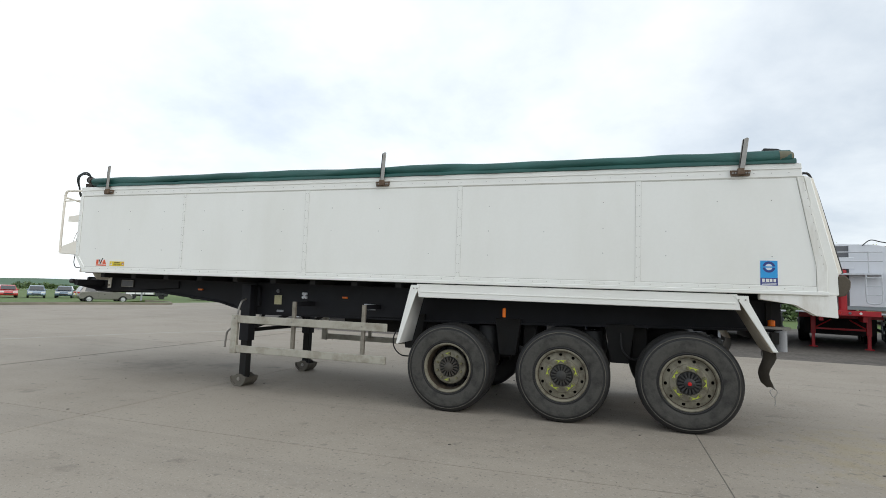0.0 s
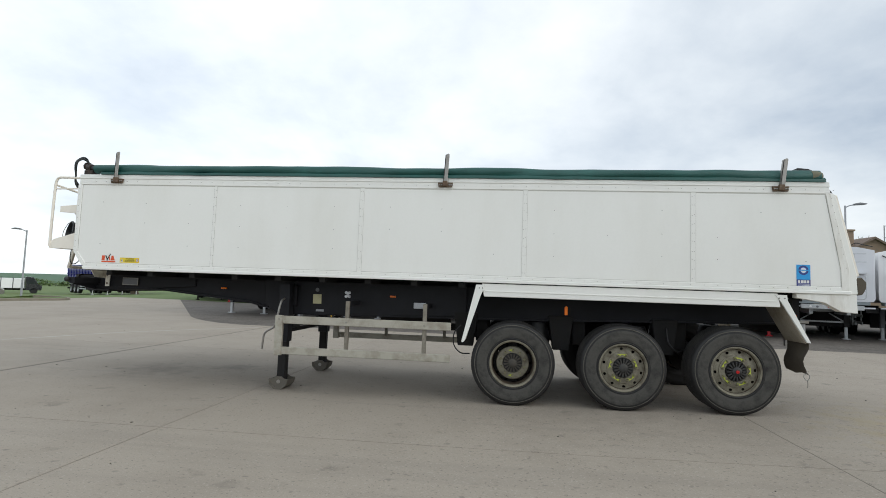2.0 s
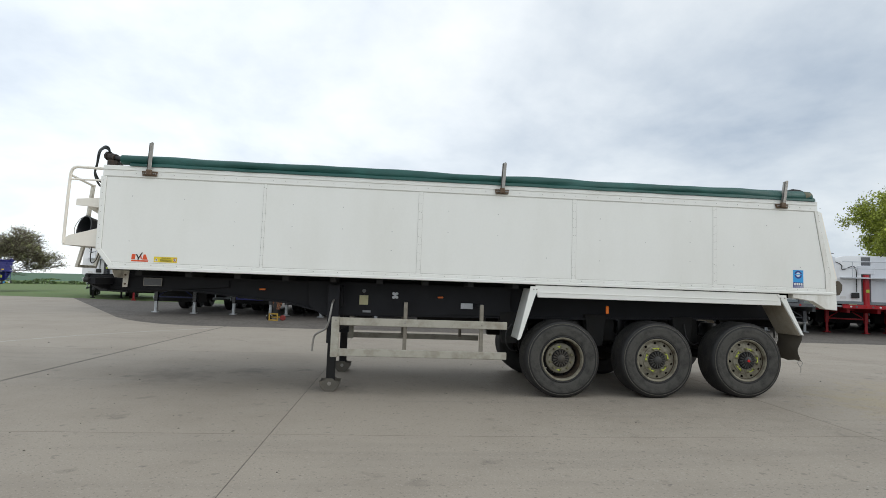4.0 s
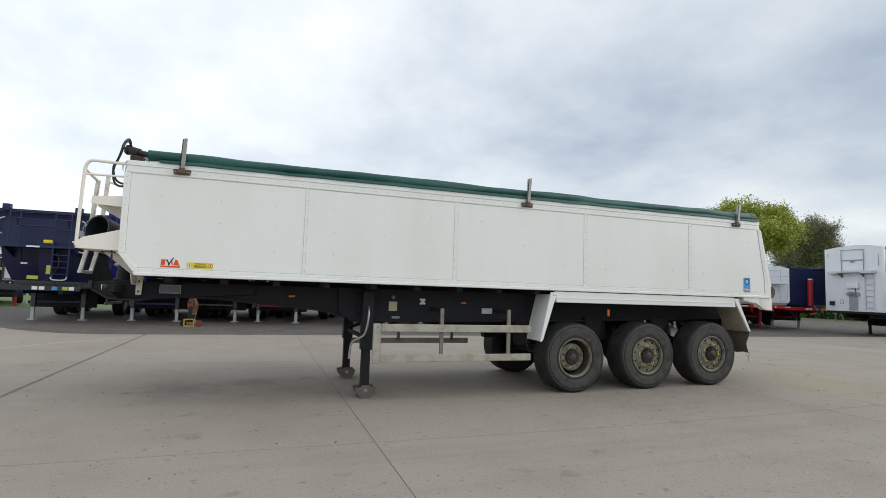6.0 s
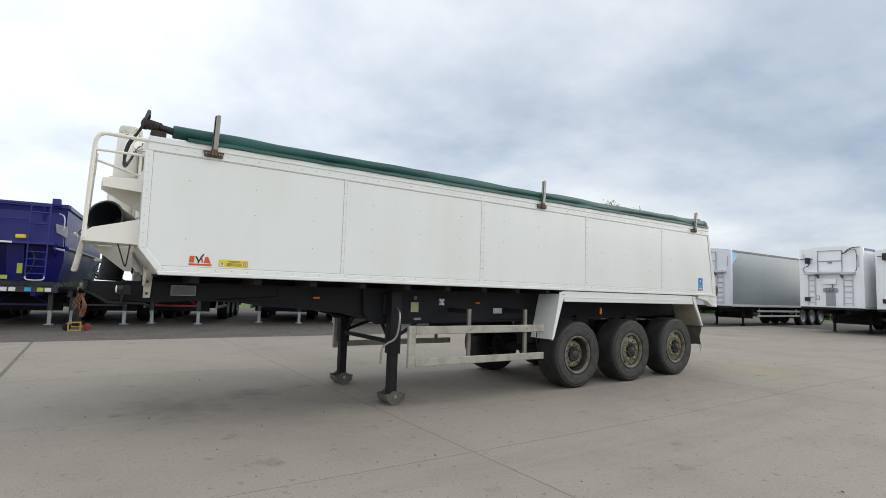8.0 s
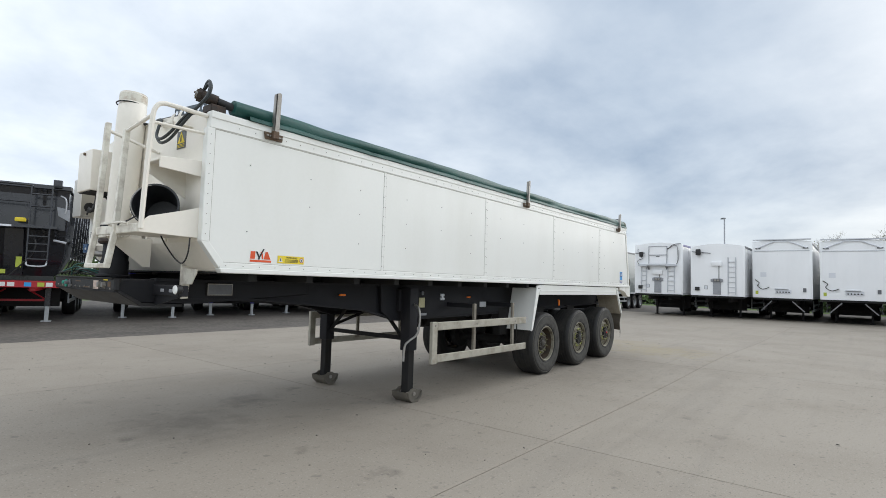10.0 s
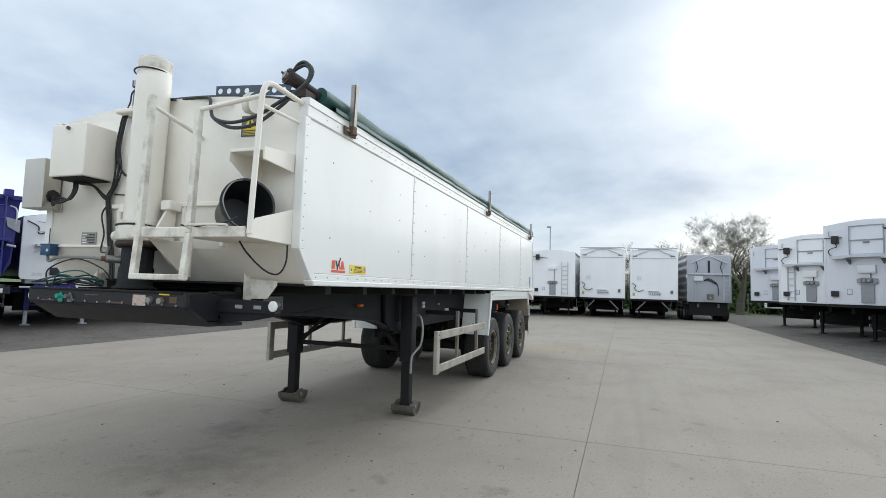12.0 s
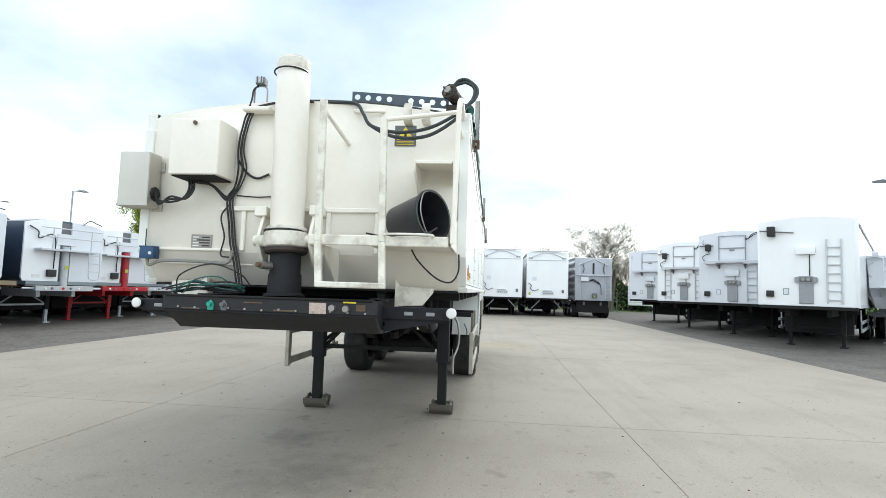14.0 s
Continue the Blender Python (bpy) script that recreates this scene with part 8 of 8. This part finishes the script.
def tree(name, x, y, h, seed, label, leaves=0, leaf_size=0.12, leaf_mat=None, spread=0.5, depth=5, trunk=0.2, z=-0.05, thin=0.006, half=None):
    rng = random.Random(seed)
    verts, faces, twigs = [], [], []
    for k in range(1 if trunk > 0.12 else 3):
        lean = Vector((rng.uniform(-0.12, 0.12), rng.uniform(-0.12, 0.12), 1)).normalized()
        grow(verts, faces, Vector((0.3 * k, 0, 0)), lean, h * 0.36, trunk, depth, rng, twigs, thin)
    top = max(v[2] for v in verts)
    s = h / top
    ext = sorted(math.hypot(v[0], v[1]) for v in verts)
    f = half / (ext[int(len(ext) * 0.97)] * s) if half else 1.0
    t = thing(name, Matrix.Translation((x, y, z)), label, "tree", "trees behind the yard")
    me = bpy.data.meshes.new("trunk")
    me.from_pydata([(a * s * f, b * s * f, c * s) for a, b, c in verts], [], faces)
    me.materials.append(BARK if leaves else TWIG)
    part("trunk", me, BARK if leaves else TWIG, t)
    if leaves:
        pts = np.array([(p.x * s * f, p.y * s * f, p.z * s) for p in twigs])

        def place(r, n):
            i = r.integers(0, len(pts), n)
            return pts[i] + r.normal(size=(n, 3)) * spread
        lm = leaf_cloud(leaves, place, leaf_size, seed)
        lm.materials.append(leaf_mat)
        part("crown", lm, leaf_mat, t, "many small leaves with gaps")
    return t


tree("leafy_tree", 40.0, 32.6, 10.9, 3, "broad tree in fresh yellow-green leaf", 130000, 0.10, LEAF, 0.26, 6, 0.26, half=6.2)
tree("budding_tree", 50.0, 33.0, 10.8, 21, "tall tree just coming into olive bud", 50000, 0.07, OLIVE, 0.2, 6, 0.24, thin=0.014, half=4.2)
tree("budding_tree", 57.0, 38.5, 11.0, 23, "tall tree just coming into olive bud", 40000, 0.07, OLIVE, 0.2, 6, 0.22, thin=0.014, half=4.0)
tree("bare_tree", 42.3, -11.6, 9.1, 31, "bare wide-branched tree behind the hedge", 0, 0.05, OLIVE, 0.3, 7, 0.28, thin=0.0045, half=5.4)
tree("bare_tree", 47.0, -6.0, 7.2, 33, "bare scrubby tree behind the hedge", 800, 0.06, OLIVE, 0.3, 6, 0.12, thin=0.006, half=2.6)
tree("bare_tree", 48.5, -15.5, 7.2, 35, "bare scrubby tree behind the hedge", 800, 0.06, OLIVE, 0.3, 6, 0.12, thin=0.006, half=2.6)
tree("bare_tree", 49.0, -1.0, 6.4, 37, "bare scrubby tree behind the hedge", 800, 0.06, OLIVE, 0.3, 6, 0.10, thin=0.006, half=2.4)
tree("bare_tree", 48.0, -3.5, 7.0, 51, "bare scrubby tree behind the hedge", 800, 0.06, OLIVE, 0.3, 6, 0.11, thin=0.006, half=2.4)
tree("bare_tree", 48.5, -8.5, 7.4, 53, "bare scrubby tree behind the hedge", 800, 0.06, OLIVE, 0.3, 6, 0.11, thin=0.006, half=2.4)
tree("bare_tree", 49.0, -12.5, 7.2, 55, "bare scrubby tree behind the hedge", 800, 0.06, OLIVE, 0.3, 6, 0.11, thin=0.006, half=2.4)
tree("bare_tree", 47.5, -20.0, 7.4, 39, "bare scrubby tree behind the hedge", 800, 0.06, OLIVE, 0.3, 6, 0.12, thin=0.006, half=2.6)
tree("budding_tree", -47.2, 56.0, 7.6, 31, "spreading tree with dark limbs in olive bud", 16000, 0.075, OLIVE, 0.22, 6, 0.30, z=land(-48.5), thin=0.02, half=5.6)
tree("budding_tree", 22.0, 46.0, 5.6, 43, "low tree in green bud behind the tippers", 14000, 0.07, LEAF, 0.5, 5, 0.16, half=3.5)
tree("bare_tree", 41.0, 55.0, 9.0, 57, "bare tree behind the house", 600, 0.06, OLIVE, 0.3, 6, 0.2, thin=0.014, half=3.5)

# ---- house behind the north row ----
house = thing("house", pose(27.5, 42.0, -0.05, 0, 0, 0), "old stone house with brown tiled gables and chimneys", "house")
part("wall", box(B(), -4.5, 0.4, 0, 2.2, 6, 4.8), BRICK, house)
part("roof", prism(B(), [(0.1, 4.7), (3.2, 6.4), (6.3, 4.7)], "x", -4.7, 2.2), TILE, house)
wing = part("gable_wing", prism(B(), [(0.6, 0), (6.2, 0), (6.2, 5.2), (3.4, 6.75), (0.6, 5.2)], "y", -0.4, 5), BRICK, house, "stone gable wing")
for s_ in (-1, 1):
    part("verge", prism(B(), [(3.4 + s_ * 3.05, 5.0), (3.4 + s_ * 3.05, 5.16), (3.4, 6.96), (3.4, 6.78)], "y", -0.65, 5.2), TILE, wing)
for x, zt in ((-1.6, 7.15), (1.5, 7.95)):
    ch = part("chimney", box(B(), x - 0.62, 0.0, 4.8, x + 0.62, 0.9, zt - 0.35, 0.03), BRICK, house, "weathered stone chimney stack")
    part("chimney_cap", box(B(), x - 0.7, -0.08, zt - 0.5, x + 0.7, 0.98, zt - 0.35, 0.02), BRICK, ch)
    part("chimney_pot", lathe(B(), [(0.16, zt - 0.35), (0.13, zt), (0.11, zt), (0.11, zt - 0.3)], 12, (x, 0.45, 0), "z"), FLAP, ch)
part("aerial", tube(B(), [(1.2, 0.4, 7.6), (1.2, 0.4, 8.5)], 0.02, 6), DARKGREY, house)
part("aerial_arm", tube(B(), [(0.7, 0.4, 8.45), (1.4, 0.4, 8.4)], 0.02, 6), DARKGREY, house)
for x in (1.7, 4.2):
    wn = part("window", box(B(), x, -0.43, 2.9, x + 0.9, -0.39, 4.1, 0.01), GLASS, house)
    part("frame", box(B(), x - 0.08, -0.415, 2.82, x + 0.98, -0.395, 4.18), PWHITE, wn)

# white lorry cab between the far trailers
cab = thing("lorry", pose(46.5, -15.9, -0.05, 0, 0, 150), "white lorry cab parked by the hedge", "lorry")
part("cab_body", prism(B(), [(-1.1, 0.6), (1.1, 0.6), (1.15, 1.6), (0.95, 2.9), (0.5, 3.3), (-1.1, 3.4)], "y", -1.2, 1.2, 0.06), PWHITE, cab)
for s in (-1, 1):
    part("side_window", prism(B(), [(-0.2, 1.75), (0.95, 1.75), (0.8, 2.6), (-0.2, 2.6)], "y", s * 1.205 - 0.01, s * 1.205 + 0.01), GLASS, cab)
    part("wheel", lathe(B(), [(0.25, -0.15), (0.48, -0.14), (0.5, -0.1), (0.5, 0.1), (0.48, 0.14), (0.25, 0.15)], 24, (0.3, s * 1.0, 0.5)), RUBBER, cab)
part("windscreen", prism(B(), [(1.13, 1.75), (1.15, 1.75), (0.99, 2.75), (0.96, 2.75)], "y", -1.05, 1.05), GLASS, cab)

# wire fence by the hedge
fence = thing("fence", (0, 0, -0.05), "dark wire mesh fence along the hedge", "fence")
for k in range(17):
    part("post", rod(B(), (41.0, -30 + 3.6 * k, 0), (41.0, -30 + 3.6 * k, 1.9), 0.035, seg=8), DARKGREY, fence)
for z in (0.2, 1.0, 1.8):
    part("wire", tube(B(), [(41.0, -30, z), (41.0, 27.6, z)], 0.008, 5), DARKGREY, fence)
